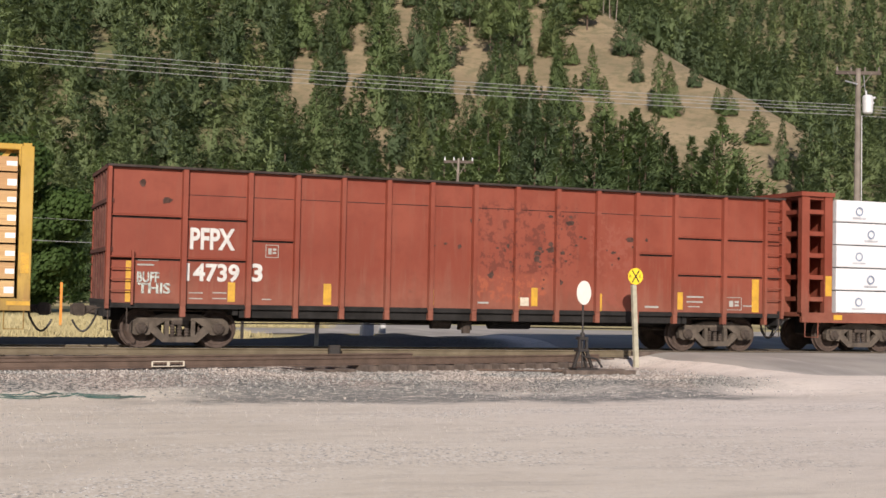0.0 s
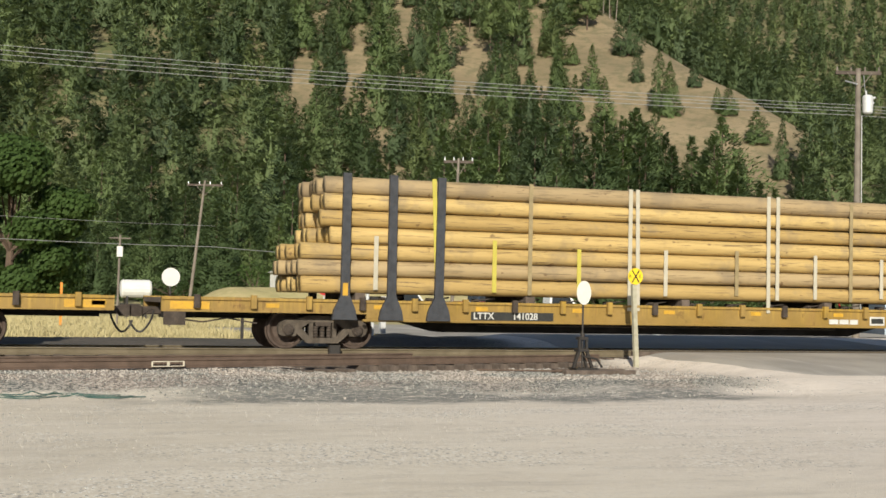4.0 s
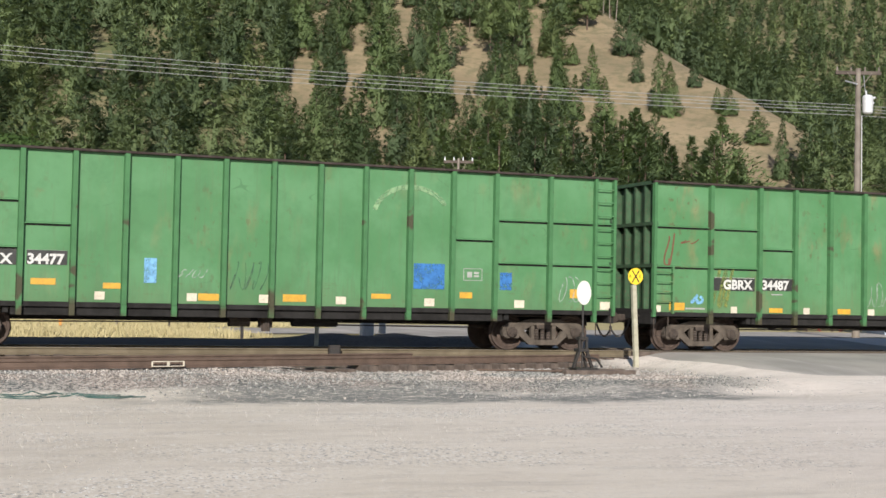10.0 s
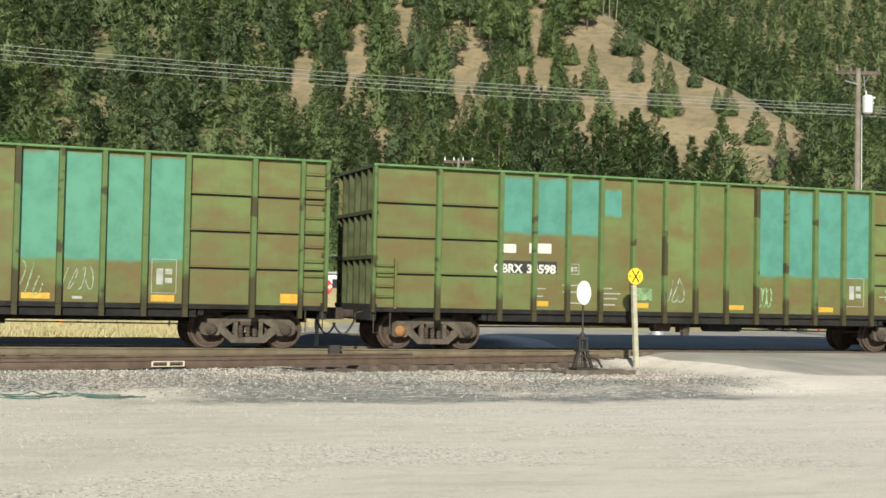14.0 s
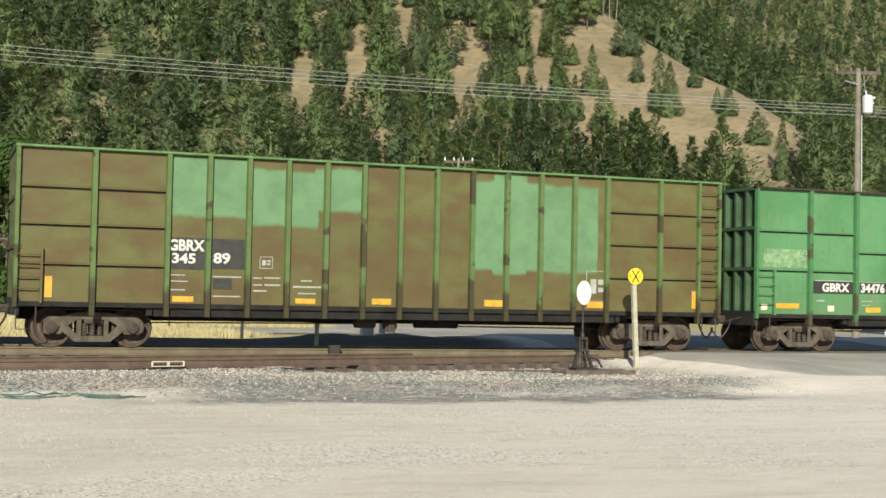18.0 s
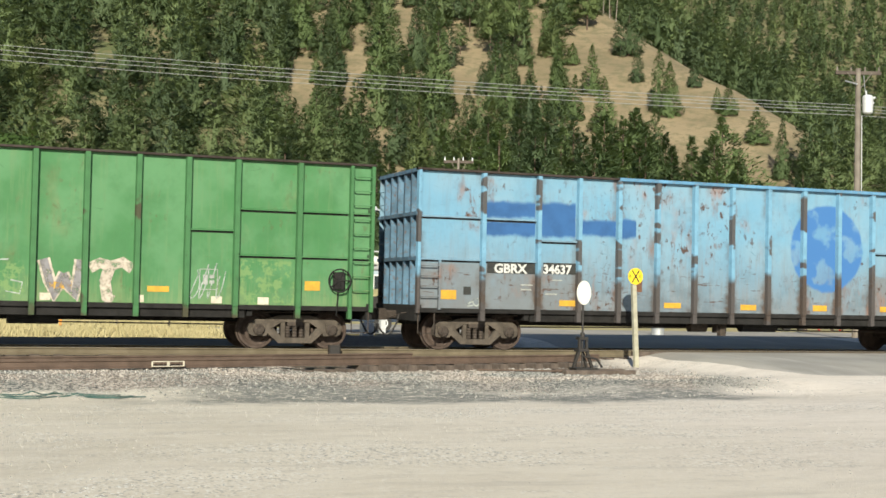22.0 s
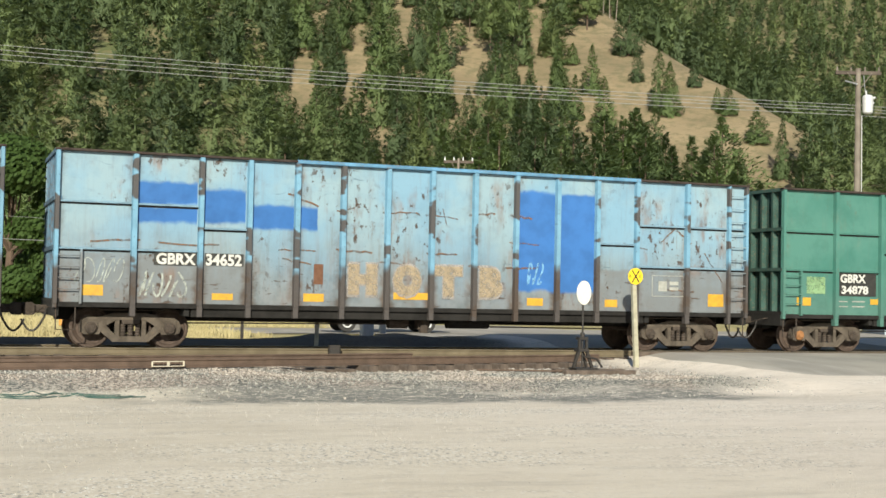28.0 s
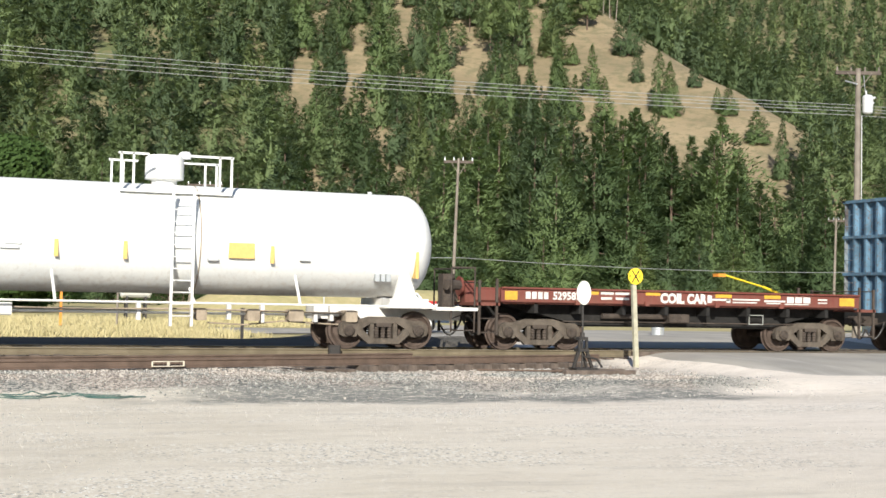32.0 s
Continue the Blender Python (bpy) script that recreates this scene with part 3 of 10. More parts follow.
# ---------------------------------------------------------------- woods
def foliage(name, dark, light, tinted=False, thin_share=0.4):
    """Needles or leaves: each stand, each tree and each spray a little different."""
    n = Nodes(name)
    p = n.place()
    geo = n.node("NewGeometry").outputs["Random Per Island"]
    if tinted:
        at = n.node("Attribute", attribute_name="tint")
        own = at.outputs["Fac"]
    else:
        own = n.node("ObjectInfo").outputs["Random"]
    stand = n.math("ADD", n.math("MULTIPLY", n.noise(p, 0.04, 3, 0.6), 0.4), n.math("MULTIPLY", own, 0.8))
    col = n.mix(n.ramp(stand, 0.2, 0.95), tuple(v * 0.72 for v in dark), tuple(v * 1.18 for v in light))
    # now and then a yellowish or a bluish tree
    col = n.mix(n.ramp(own, 0.88, 1.0, 0.0, 0.45), col, (0.135, 0.145, 0.042))
    blue = n.math("MULTIPLY", n.ramp(own, 0.30, 0.36), n.ramp(own, 0.46, 0.50, 1.0, 0.0))
    col = n.mix(n.math("MULTIPLY", blue, 0.5), col, (0.085, 0.125, 0.085))
    col = n.mix(n.ramp(n.noise(p, 0.9, 3, 0.6), 0.35, 0.7, 0.0, 0.22), col, tuple(v * 0.6 for v in dark))
    col = n.mix(n.math("MULTIPLY", geo, 0.14), col, tuple(min(1.0, v * 1.5 + 0.01) for v in light))
    mat = n.done(col, 0.7, 0.0, 0.25)
    thin = n.node("BsdfTranslucent")
    n.put(thin.inputs["Color"], n.mix(0.5, col, (0.16, 0.20, 0.05)))
    both = n.node("MixShader")
    both.inputs[0].default_value = thin_share
    n.put(both.inputs[1], n.bsdf.outputs[0]), n.put(both.inputs[2], thin.outputs[0])
    n.put(n.out.inputs["Surface"], both.outputs[0])
    return mat


pine_green = foliage("pine_needles", (0.092, 0.148, 0.063), (0.168, 0.232, 0.093), thin_share=0.45)
far_green = foliage("far_pine_needles", (0.096, 0.148, 0.068), (0.172, 0.226, 0.100), tinted=True, thin_share=0.45)
leaf_green = foliage("broad_leaves", (0.030, 0.064, 0.016), (0.060, 0.104, 0.026))
bark = simple("bark", (0.13, 0.09, 0.065), 0.95, 0.0, 0.4, 2.0)
dead_wood = simple("grey_dead_wood", (0.36, 0.31, 0.26), 0.95, 0.0, 0.3, 2.0)


def conifer(rng, height, width, boughs, sprays, low=0.1, size=0.05, lumpy=0.35, open_crown=0.0):
    """A conifer's crown: drooping boughs at uneven heights, each a clump of small pointed sprays, round a thin ragged core.
    Returns corners, faces and the way that each corner faces: out from the tree and out from its own bough."""
    v, f, n = [], [], []
    lop, bulge = rng.uniform(0, 6.3), rng.uniform(0.72, 0.98)
    for k in range(boughs):
        u = ((k + rng.random()) / boughs) ** 1.2
        h = height * (low + (0.985 - low) * u)
        a = 2.39996 * k + rng.uniform(-0.6, 0.6)
        shape = (1 - u) ** bulge * min(1.0, 0.66 + u * 2.2)
        if open_crown:
            shape = shape * (1 - open_crown) + open_crown * math.sqrt(max(0.0, 1 - (2 * u - 0.85) ** 2)) * 0.8
        l = width * shape * rng.uniform(1 - lumpy, 1 + lumpy * 0.7) * (1 + 0.15 * math.cos(a - lop)) + 0.010 * height
        ca, sa = math.cos(a), math.sin(a)
        droop = rng.uniform(0.05, 0.45) * (1 - 0.8 * u)
        thick = 0.26 * l + 0.010 * height
        mid = Vector((ca * l * 0.58, sa * l * 0.58, h - droop * l * 0.36 - thick * 0.25))
        for c in range(max(3, round(sprays * (0.22 + 0.78 * l / width)))):
            t = 1.06 * math.sqrt(rng.uniform(0.10, 1.0))
            o = rng.gauss(0, 0.62) * thick * (1.25 - 0.45 * t)
            s = height * size * rng.uniform(0.8, 1.6) * (1.0 - 0.4 * u)
            p = Vector((ca * l * t - sa * o, sa * l * t + ca * o, h - droop * l * t * t + rng.gauss(0.05, 0.36) * thick))
            b = a + rng.uniform(-0.8, 0.8)
            cb, sb = math.cos(b), math.sin(b)
            d = Vector((cb * rng.uniform(0.2, 0.9), sb * rng.uniform(0.2, 0.9), rng.uniform(-0.25, 0.85))).normalized()
            w = d.cross(Vector((cb, sb, 0.3))).normalized() * (s * rng.uniform(0.17, 0.30))
            d *= s
            i = len(v)
            v += [p - d * 0.6 + w, p - d * 0.5 - w, p + d]
            f.append((i, i + 1, i + 2))
            away = (p - mid) * (1.0 / max(thick, 0.3 * l))
            out = Vector((p.x / width, p.y / width, 0.25 + 0.25 * p.z / height))
            q = (out.normalized() * 1.0 + away * 0.32 + Vector((0, 0, 0.16))).normalized()
            n += [q, q, q]
    m = 9
    i = len(v)
    core = ((low + 0.02, 0.26), (0.30, 0.17), (0.48, 0.07), (0.62, 0.01))
    for u, w in core:
        for k in range(m):
            a = 6.2832 * k / m
            r = width * w * (1 - 0.6 * open_crown) * rng.uniform(0.55, 1.1)
            v.append(Vector((math.cos(a) * r, math.sin(a) * r, height * (u + rng.uniform(-0.03, 0.03)))))
            n.append(Vector((math.cos(a), math.sin(a), 0.3)).normalized())
    for t in range(len(core) - 1):
        for k in range(m):
            p, q = i + t * m + k, i + t * m + (k + 1) % m
            f += [(p, q, q + m), (p, q + m, p + m)]
    v, f, n = np.array(v), np.array(f), np.array(n)
    # each spray's face lies to the side that its clump faces
    g = np.cross(v[f[:, 1]] - v[f[:, 0]], v[f[:, 2]] - v[f[:, 0]])
    flip = (g * n[f[:, 0]]).sum(1) < 0
    f[flip] = f[flip][:, ::-1]
    return v, f, n


def tree_meshes(seed, height, width, boughs, sprays, mat, low=0.1, size=0.03, open_crown=0.0, lumpy=0.35):
    v, f, n = conifer(random.Random(seed), height, width, boughs, sprays, low, size, lumpy, open_crown)
    crown = bpy.data.meshes.new("crown")
    crown.from_pydata(v.tolist(), [], f.tolist())
    crown.materials.append(mat)
    crown.polygons.foreach_set("use_smooth", [True] * len(f))
    crown.attributes.new("custom_normal", "FLOAT_VECTOR", "POINT").data.foreach_set("vector", n.astype(np.float32).ravel())
    bm = bmesh.new()
    lathe(bm, [((0.012 if open_crown else 0.016) * height * (1 - k / 6.6), -0.6 + (height * 0.97 + 0.6) * k / 6) for k in range(7)], (0, 0, 0), "z", 8)
    trunk = sheet_mesh("trunk", bm)
    trunk.materials.append(bark)
    return crown, trunk, width / height


KINDS = [tree_meshes(20 + i, 20.0, w, 112, 100, pine_green, lo, 0.0205, op, 0.36) for i, (w, lo, op) in enumerate(((4.2, 0.05, 0.0), (3.7, 0.08, 0.15), (5.0, 0.1, 0.3), (4.4, 0.03, 0.0), (5.4, 0.12, 0.4)))]
HILL_KINDS = [tree_meshes(40 + i, 20.0, w, 96, 84, pine_green, lo, 0.024, op, 0.28) for i, (w, lo, op) in enumerate(((4.6, 0.03, 0.0), (4.0, 0.05, 0.1), (5.0, 0.03, 0.2)))]
PINE_KINDS = [tree_meshes(50 + i, 20.0, w, 52, 120, pine_green, lo, 0.023, 0.75, 0.5) for i, (w, lo) in enumerate(((4.4, 0.26), (5.0, 0.34)))]


def _limb():
    bm = bmesh.new()
    rod(bm, (0, 0, 0), (3.6, 0, -0.4), 0.06, 5, 0.02)
    me = sheet_mesh("limb", bm)
    me.materials.append(bark)
    return me


LIMB = _limb()


def tree(x, y, height, kind, turn, label="tall dark green conifer at the foot of the hill", wide=1.0, kinds=None, group="conifers at the foot of the hill", spread=None):
    """wide stretches the crown sideways; spread gives its half width as a share of the height."""
    crown, trunk, own = (kinds or KINDS)[kind]
    if spread:
        wide = spread / own
    t = thing("conifer", label, "tree", group, m=Matrix.LocRotScale((x, y, land(x, y) - 0.2), Euler((0, 0, turn)), (wide * height / 20, wide * height / 20, height / 20)))
    same("trunk", trunk, t)
    same("crown", crown, t)
    for k in range(4):
        z = 4.0 + 2.6 * k
        same("limb", LIMB, t, pose(0, 0, z, 0, 0, 137 * k + 40 * kind) @ Matrix.Diagonal((0.8 - 0.15 * k, 1, 1, 1)))
    return t


def az(px):
    """Horizontal direction by the bearing column."""
    a = math.atan((px - 784) / 2405.3) + radians(20.508)
    return math.sin(a), math.cos(a)


# how high the front row of trees stands along the foot of the hill: bearing column, height angle
SKYLINE = ((-100, 0.112), (0, 0.108), (200, 0.112), (400, 0.108), (600, 0.112), (800, 0.128), (900, 0.126), (1000, 0.124), (1085, 0.132), (1130, 0.125), (1160, 0.098), (1220, 0.115), (1278, 0.128), (1310, 0.085), (1400, 0.072), (1480, 0.105), (1700, 0.112))


def skyline(px):
    for (a, u), (b, w) in zip(SKYLINE, SKYLINE[1:]):
        if a <= px <= b:
            return u + (w - u) * (px - a) / (b - a)
    return 0.11


def front_rows():
    rng = random.Random(77)
    for row, (step_px, r0, r1, low) in enumerate(((92, 150, 175, 0.62), (78, 182, 206, 0.82), (64, 212, 245, 1.03))):
        for px in range(-80, 1660, step_px):
            p = px + rng.uniform(-0.4, 0.4) * step_px
            r = rng.uniform(r0, r1)
            sx, sy = az(p)
            x, y = EYE[0] + sx * r, EYE[1] + sy * r
            h = (skyline(p) * rng.uniform(0.62, 1.1) * low) * r + 1.3 - land(x, y)
            if h > 5:
                tree(x, y, h, rng.randrange(5), rng.uniform(0, 6.3), wide=rng.uniform(1.0, 1.35) * (1.15 if h < 14 else 1.0))


front_rows()

# tall trees that close the gap between the front rows and the slope: bearing column, top, distance, spread
for _k, (_u, _top, _r, _w) in enumerate(((860, 330, 240, 1.1), (915, 338, 236, 1.0), (962, 326, 228, 1.1), (1012, 330, 240, 1.0), (1050, 296, 215, 1.2), (1085, 312, 240, 1.1), (1155, 298, 238, 1.0), (1190, 258, 228, 1.1), (1245, 268, 236, 1.0), (1262, 296, 222, 1.1), (1312, 248, 236, 0.9), (1130, 290, 215, 1.1), (820, 300, 222, 1.2), (780, 305, 236, 1.1))):
    _sx, _sy = az(_u)
    _x, _y = EYE[0] + _sx * _r, EYE[1] + _sy * _r
    tree(_x, _y, _top / 2405.3 * _r + 1.3 - land(_x, _y), _k % 5, 1.7 * _k, wide=_w)

# single trees before the bare face: bearing column, top, distance, spread
_rng = random.Random(41)
for _u, _top, _r, _w in ((1066, 332, 225, 1.3), (1100, 330, 232, 1.0), (1140, 322, 225, 1.0), (1176, 300, 236, 0.9), (1222, 296, 230, 1.0), (1276, 330, 228, 1.25), (1296, 255, 225, 1.0), (1420, 258, 240, 0.8), (1345, 215, 215, 1.2), (1030, 300, 236, 1.0), (990, 310, 238, 1.05), (940, 300, 232, 1.1), (880, 318, 228, 1.25), (830, 324, 238, 1.2), (845, 290, 214, 1.3), (1120, 345, 236, 1.0)):
    _sx, _sy = az(_u)
    _x, _y = EYE[0] + _sx * _r, EYE[1] + _sy * _r
    tree(_x, _y, _top / 2405.3 * _r + 1.3 - land(_x, _y), _rng.randrange(5), _rng.uniform(0, 6.3), wide=_w)

# trees on the slope of the spur: x, y, height, half width as a share of the height
SLOPE_FIRS = ((105, 378, 26.1, 0.25), (115, 371, 20.1, 0.24), (107, 344, 15.5, 0.26), (102, 348, 9.0, 0.25), (128, 394, 17.1, 0.24), (115, 329, 26.0, 0.19), (114, 314, 14.3, 0.23), (132, 347, 22.4, 0.19), (121, 319, 14.3, 0.26), (126, 311, 29.0, 0.17), (143, 321, 9.6, 0.22), (142, 309, 19.0, 0.19), (143, 300, 19.8, 0.18), (150, 303, 15.6, 0.20), (176, 349, 20.2, 0.16), (194, 374, 16.0, 0.29))
FACE_FIRS = ((156, 298, 18.8, 0.20), (168, 325, 14.0, 0.15), (176, 331, 6.9, 0.37), (171, 308, 14.9, 0.23), (197, 335, 18.0, 0.28), (187, 311, 9.6, 0.25), (181, 288, 18.2, 0.18), (182, 284, 15.2, 0.25), (199, 300, 8.9, 0.25), (197, 279, 8.6, 0.38), (196, 283, 6.6, 0.26), (192, 258, 9.6, 0.36), (184, 235, 15.8, 0.16), (162, 283, 15.3, 0.27), (159, 294, 12.8, 0.26), (145, 285, 14.5, 0.25), (156, 245, 18.4, 0.20))
FOOT_FIRS = ((81, 289, 17.9, 0.23), (87, 291, 20.2, 0.18), (92, 288, 19.4, 0.20), (96, 282, 19.1, 0.21), (106, 285, 19.5, 0.20), (110, 280, 18.6, 0.22), (114, 273, 16.3, 0.25), (122, 278, 19.5, 0.20), (126, 272, 17.9, 0.23), (131, 266, 19.0, 0.21), (138, 256, 18.6, 0.21))
# open-crowned pines whose bare trunks show
SLOPE_PINES = ((149, 354, 10.1, 0.29), (159, 372, 17.8, 0.17), (156, 347, 25.8, 0.17), (164, 344, 25.0, 0.21), (198, 366, 19.4, 0.26), (217, 386, 14.9, 0.20))
_rng = random.Random(14)
for _rows, _kinds, _label in ((SLOPE_FIRS, HILL_KINDS, "dark green conifer on the wooded slope"), (FACE_FIRS, HILL_KINDS, "dark green conifer standing on the dry grassy slope"), (FOOT_FIRS, HILL_KINDS, "green conifer low on the slope"), (SLOPE_PINES, PINE_KINDS, "open-crowned pine with a bare trunk on the grassy slope")):
    for _x, _y, _h, _w in _rows:
        tree(_x, _y, _h, _rng.randrange(len(_kinds)), _rng.uniform(0, 6.3), _label, 1.0, _kinds, "conifers on the grassy slope", _w * 1.08)


def snag(x, y, h, lean):
    """A dead, bare trunk with a few broken limbs."""
    t = thing("dead_tree", "bare grey dead trunk on the dry slope", "dead tree", "dead trunks on the slope", m=pose(x, y, land(x, y) - 0.2, 0, lean, 0))
    bm = bmesh.new()
    rod(bm, (0, 0, 0), (0, 0, h), 0.16, 7, 0.05)
    part("trunk", bm, dead_wood, t)
    for k in range(5):
        bm = bmesh.new()
        rod(bm, (0, 0, h * (0.4 + 0.11 * k)), (0.9 * math.cos(2.4 * k), 0.9 * math.sin(2.4 * k), h * (0.44 + 0.11 * k)), 0.04, 4, 0.015)
        part("limb", bm, dead_wood, t)


for _x, _y, _h, _l in ((213, 384, 11.0, 2), (215, 383, 10.0, -2), (218, 384, 12.0, 3), (120, 352, 9.0, 1), (122, 349, 7.0, -3)):
    snag(_x, _y, _h, _l)

# the bare grassy face of the spur and its smaller gaps, by bearing column and height angle from the eye
FACE = ((983, 492), (1043, 504), (1094, 493), (1145, 460), (1195, 431), (1246, 407), (1281, 387), (1342, 348), (1393, 314), (1419, 259), (1404, 208), (1349, 207), (1308, 272), (1237, 296), (1193, 275), (1137, 329), (1096, 368), (1015, 382), (994, 432))
GAPS = ((522, 410, 26, 34), (518, 357, 9, 26), (630, 450, 12, 36), (633, 404, 7, 30), (703, 497, 9, 30), (828, 444, 26, 38), (806, 383, 12, 40), (948, 471, 18, 56), (959, 406, 20, 28), (459, 507, 18, 24), (72, 504, 8, 18), (71, 362, 12, 34))


def seen_at(x, y, z):
    a = math.atan2(x - EYE[0], y - EYE[1]) - radians(20.508)
    return 784 + 2405.3 * math.tan(a), 2405.3 * (z - EYE[2]) / (math.hypot(x - EYE[0], y - EYE[1]) * math.cos(a))


def in_face(u, w):
    inside = False
    for (a, b), (c, d) in zip(FACE, FACE[1:] + FACE[:1]):
        if (b > w) != (d > w) and u < (c - a) * (w - b) / (d - b) + a:
            inside = not inside
    return inside


def in_gap(u, w, more):
    return any(((u - a) / (p + more)) ** 2 + ((w - b) / q) ** 2 < 1 for a, b, p, q in GAPS)


def bare(x, y, h):
    """No tree stands on the bare ground or reaches up before it."""
    z = land(x, y)
    more = 0.09 * h * 2405.3 / math.hypot(x - EYE[0], y - EYE[1])
    for k in (0.0, 0.25, 0.5, 0.75, 1.0):
        u, w = seen_at(x, y, z + h * k)
        if in_gap(u, w, more * (1 - k)) or any(in_face(u + o * more * (1 - k), w) for o in (-1, 0, 1)):
            return True
    return False


def hillside_woods():
    """All the trees that climb the hill, too many to count."""
    rng = random.Random(9)

    def stock(seed, rows, boughs, sprays, size):
        return [conifer(random.Random(seed + i), 1.0, w, boughs, sprays, lo, size, 0.30, op) for i, (w, lo, op) in enumerate(rows)]
    shapes = ((0.25, 0.04, 0.0), (0.22, 0.06, 0.0), (0.27, 0.05, 0.1), (0.24, 0.06, 0.0), (0.26, 0.10, 0.35), (0.21, 0.03, 0.0), (0.26, 0.05, 0.0))
    near, mid, far = stock(60, shapes, 78, 66, 0.029), stock(70, shapes, 60, 46, 0.036), stock(80, shapes, 32, 24, 0.057)
    vs, fs, ns, tint, count = [], [], [], [], 0

    def add(kinds, x, y, h, w):
        nonlocal count
        v, f, n = kinds[rng.randrange(len(kinds))]
        t = rng.uniform(0, 6.3)
        c, s = math.cos(t), math.sin(t)
        q = np.empty_like(v)
        q[:, 0] = (v[:, 0] * c - v[:, 1] * s) * h * w + x
        q[:, 1] = (v[:, 0] * s + v[:, 1] * c) * h * w + y
        q[:, 2] = v[:, 2] * h + land(x, y) - 0.3
        vs.append(q), fs.append(f + count)
        ns.append(np.stack((n[:, 0] * c - n[:, 1] * s, n[:, 0] * s + n[:, 1] * c, n[:, 2]), 1))
        tint.append(np.full(len(v), rng.random()))
        count += len(v)
    lo, hi = math.atan(-860 / 2405.3) + radians(20.508), math.atan(860 / 2405.3) + radians(20.508)
    taken = {}

    def crowded(x, y, g):
        i, j = int(x // g), int(y // g)
        for a in (-1, 0, 1):
            for b in (-1, 0, 1):
                for p, q in taken.get((i + a, j + b, g), ()):
                    if (p - x) ** 2 + (q - y) ** 2 < g * g:
                        return True
        taken.setdefault((i, j, g), []).append((x, y))
        return False

    def spread(r0, r1, gap, tries, a0, a1, heights, kinds):
        for _ in range(tries):
            a = rng.uniform(a0, a1)
            r = math.sqrt(rng.uniform(r0 ** 2, r1 ** 2))
            x, y = EYE[0] + math.sin(a) * r, EYE[1] + math.cos(a) * r
            behind = back_of(x, y) < HILL[0] * x + HILL[1] * y + HILL[2]
            h = rng.triangular(*heights)
            if seen_at(x, y, land(x, y))[1] > 600 and rng.random() < 0.93:
                continue
            if not behind and bare(x, y, h):
                continue
            if behind and r < 460 and back_of(x - 14, y - 2) > HILL[0] * (x - 14) + HILL[1] * (y - 2) + HILL[2]:
                continue
            if crowded(x, y, gap):
                continue
            add(kinds, x, y, h, rng.uniform(0.95, 1.4))
    split = math.atan((500 - 784) / 2405.3) + radians(20.508)
    spread(240, 345, 10.5, 4000, lo, split, (15, 27, 20), near)
    spread(345, 620, 13.0, 7000, lo, split, (19, 33, 25), mid)
    spread(250, 620, 10.0, 4000, split, radians(20.5) + 0.09, (12, 22, 16), mid)
    spread(245, 470, 8.5, 3000, radians(20.5) + 0.18, hi, (13, 24, 18), mid)
    spread(430, 1300, 10.6, 15000, radians(20.5) + 0.02, hi, (13, 26, 19), far)
    v, f = np.concatenate(vs), np.concatenate(fs)
    me = bpy.data.meshes.new("hillside_woods")
    me.vertices.add(len(v)), me.loops.add(f.size), me.polygons.add(len(f))
    me.vertices.foreach_set("co", v.astype(np.float32).ravel())
    me.loops.foreach_set("vertex_index", f.astype(np.int32).ravel())
    me.polygons.foreach_set("loop_start", np.arange(0, f.size, 3, dtype=np.int32))
    me.update(calc_edges=True)
    me.attributes.new("tint", "FLOAT", "POINT").data.foreach_set("value", np.concatenate(tint).astype(np.float32))
    me.polygons.foreach_set("use_smooth", [True] * len(f))
    me.attributes.new("custom_normal", "FLOAT_VECTOR", "POINT").data.foreach_set("vector", np.concatenate(ns).astype(np.float32).ravel())
    me.materials.append(far_green)
    tagged(new("hillside_woods", me), "dense conifer woods on the hillside with bare grassy gaps", "woods", kind="stuff")


hillside_woods()

# ---------------------------------------------------------------- crossing, poles, houses and yards beyond the tracks
wood_pole = simple("weathered_pole_wood", (0.23, 0.20, 0.165), 0.9, 0.0, 0.35, 1.5)
galv = simple("galvanised_steel", (0.55, 0.57, 0.58), 0.45, 0.6, 0.15, 5.0, dirty=0.1)
silver = simple("aluminium_paint", (0.66, 0.67, 0.67), 0.5, 0.2, 0.12, 5.0, dirty=0.1)
wire_mat = simple("pale_wire", (0.36, 0.37, 0.36), 0.5, 0.4, 0.1)
sign_yellow = simple("sign_yellow", (0.78, 0.56, 0.02), 0.5, 0.0, 0.1, dirty=0.05)
sign_red = simple("sign_red", (0.50, 0.03, 0.03), 0.5, 0.0, 0.1)
post_wood = simple("pale_post_wood", (0.42, 0.40, 0.30), 0.85, 0.0, 0.25, 6.0)
disc_white = simple("cream_white_enamel", (0.80, 0.78, 0.70), 0.5, 0.0, 0.08, 6.0, dirty=0.25)
glass_dark = simple("dark_window", (0.03, 0.035, 0.04), 0.15, 0.0, 0.1, dirty=0.0)
house_white = simple("white_siding", (0.70, 0.70, 0.67), 0.7, 0.0, 0.1, 2.0, dirty=0.1)
roof_grey = simple("grey_roof", (0.33, 0.33, 0.33), 0.8, 0.0, 0.2, 2.0)
shed_blue = simple("blue_grey_siding", (0.36, 0.43, 0.49), 0.7, 0.0, 0.15, 2.0, dirty=0.1)
tyre_mat = simple("tyre_rubber", (0.03, 0.03, 0.03), 0.85, 0.0, 0.2)


dark_arm = simple("dark_arm_wood", (0.10, 0.08, 0.065), 0.9, 0.0, 0.3, 3.0)


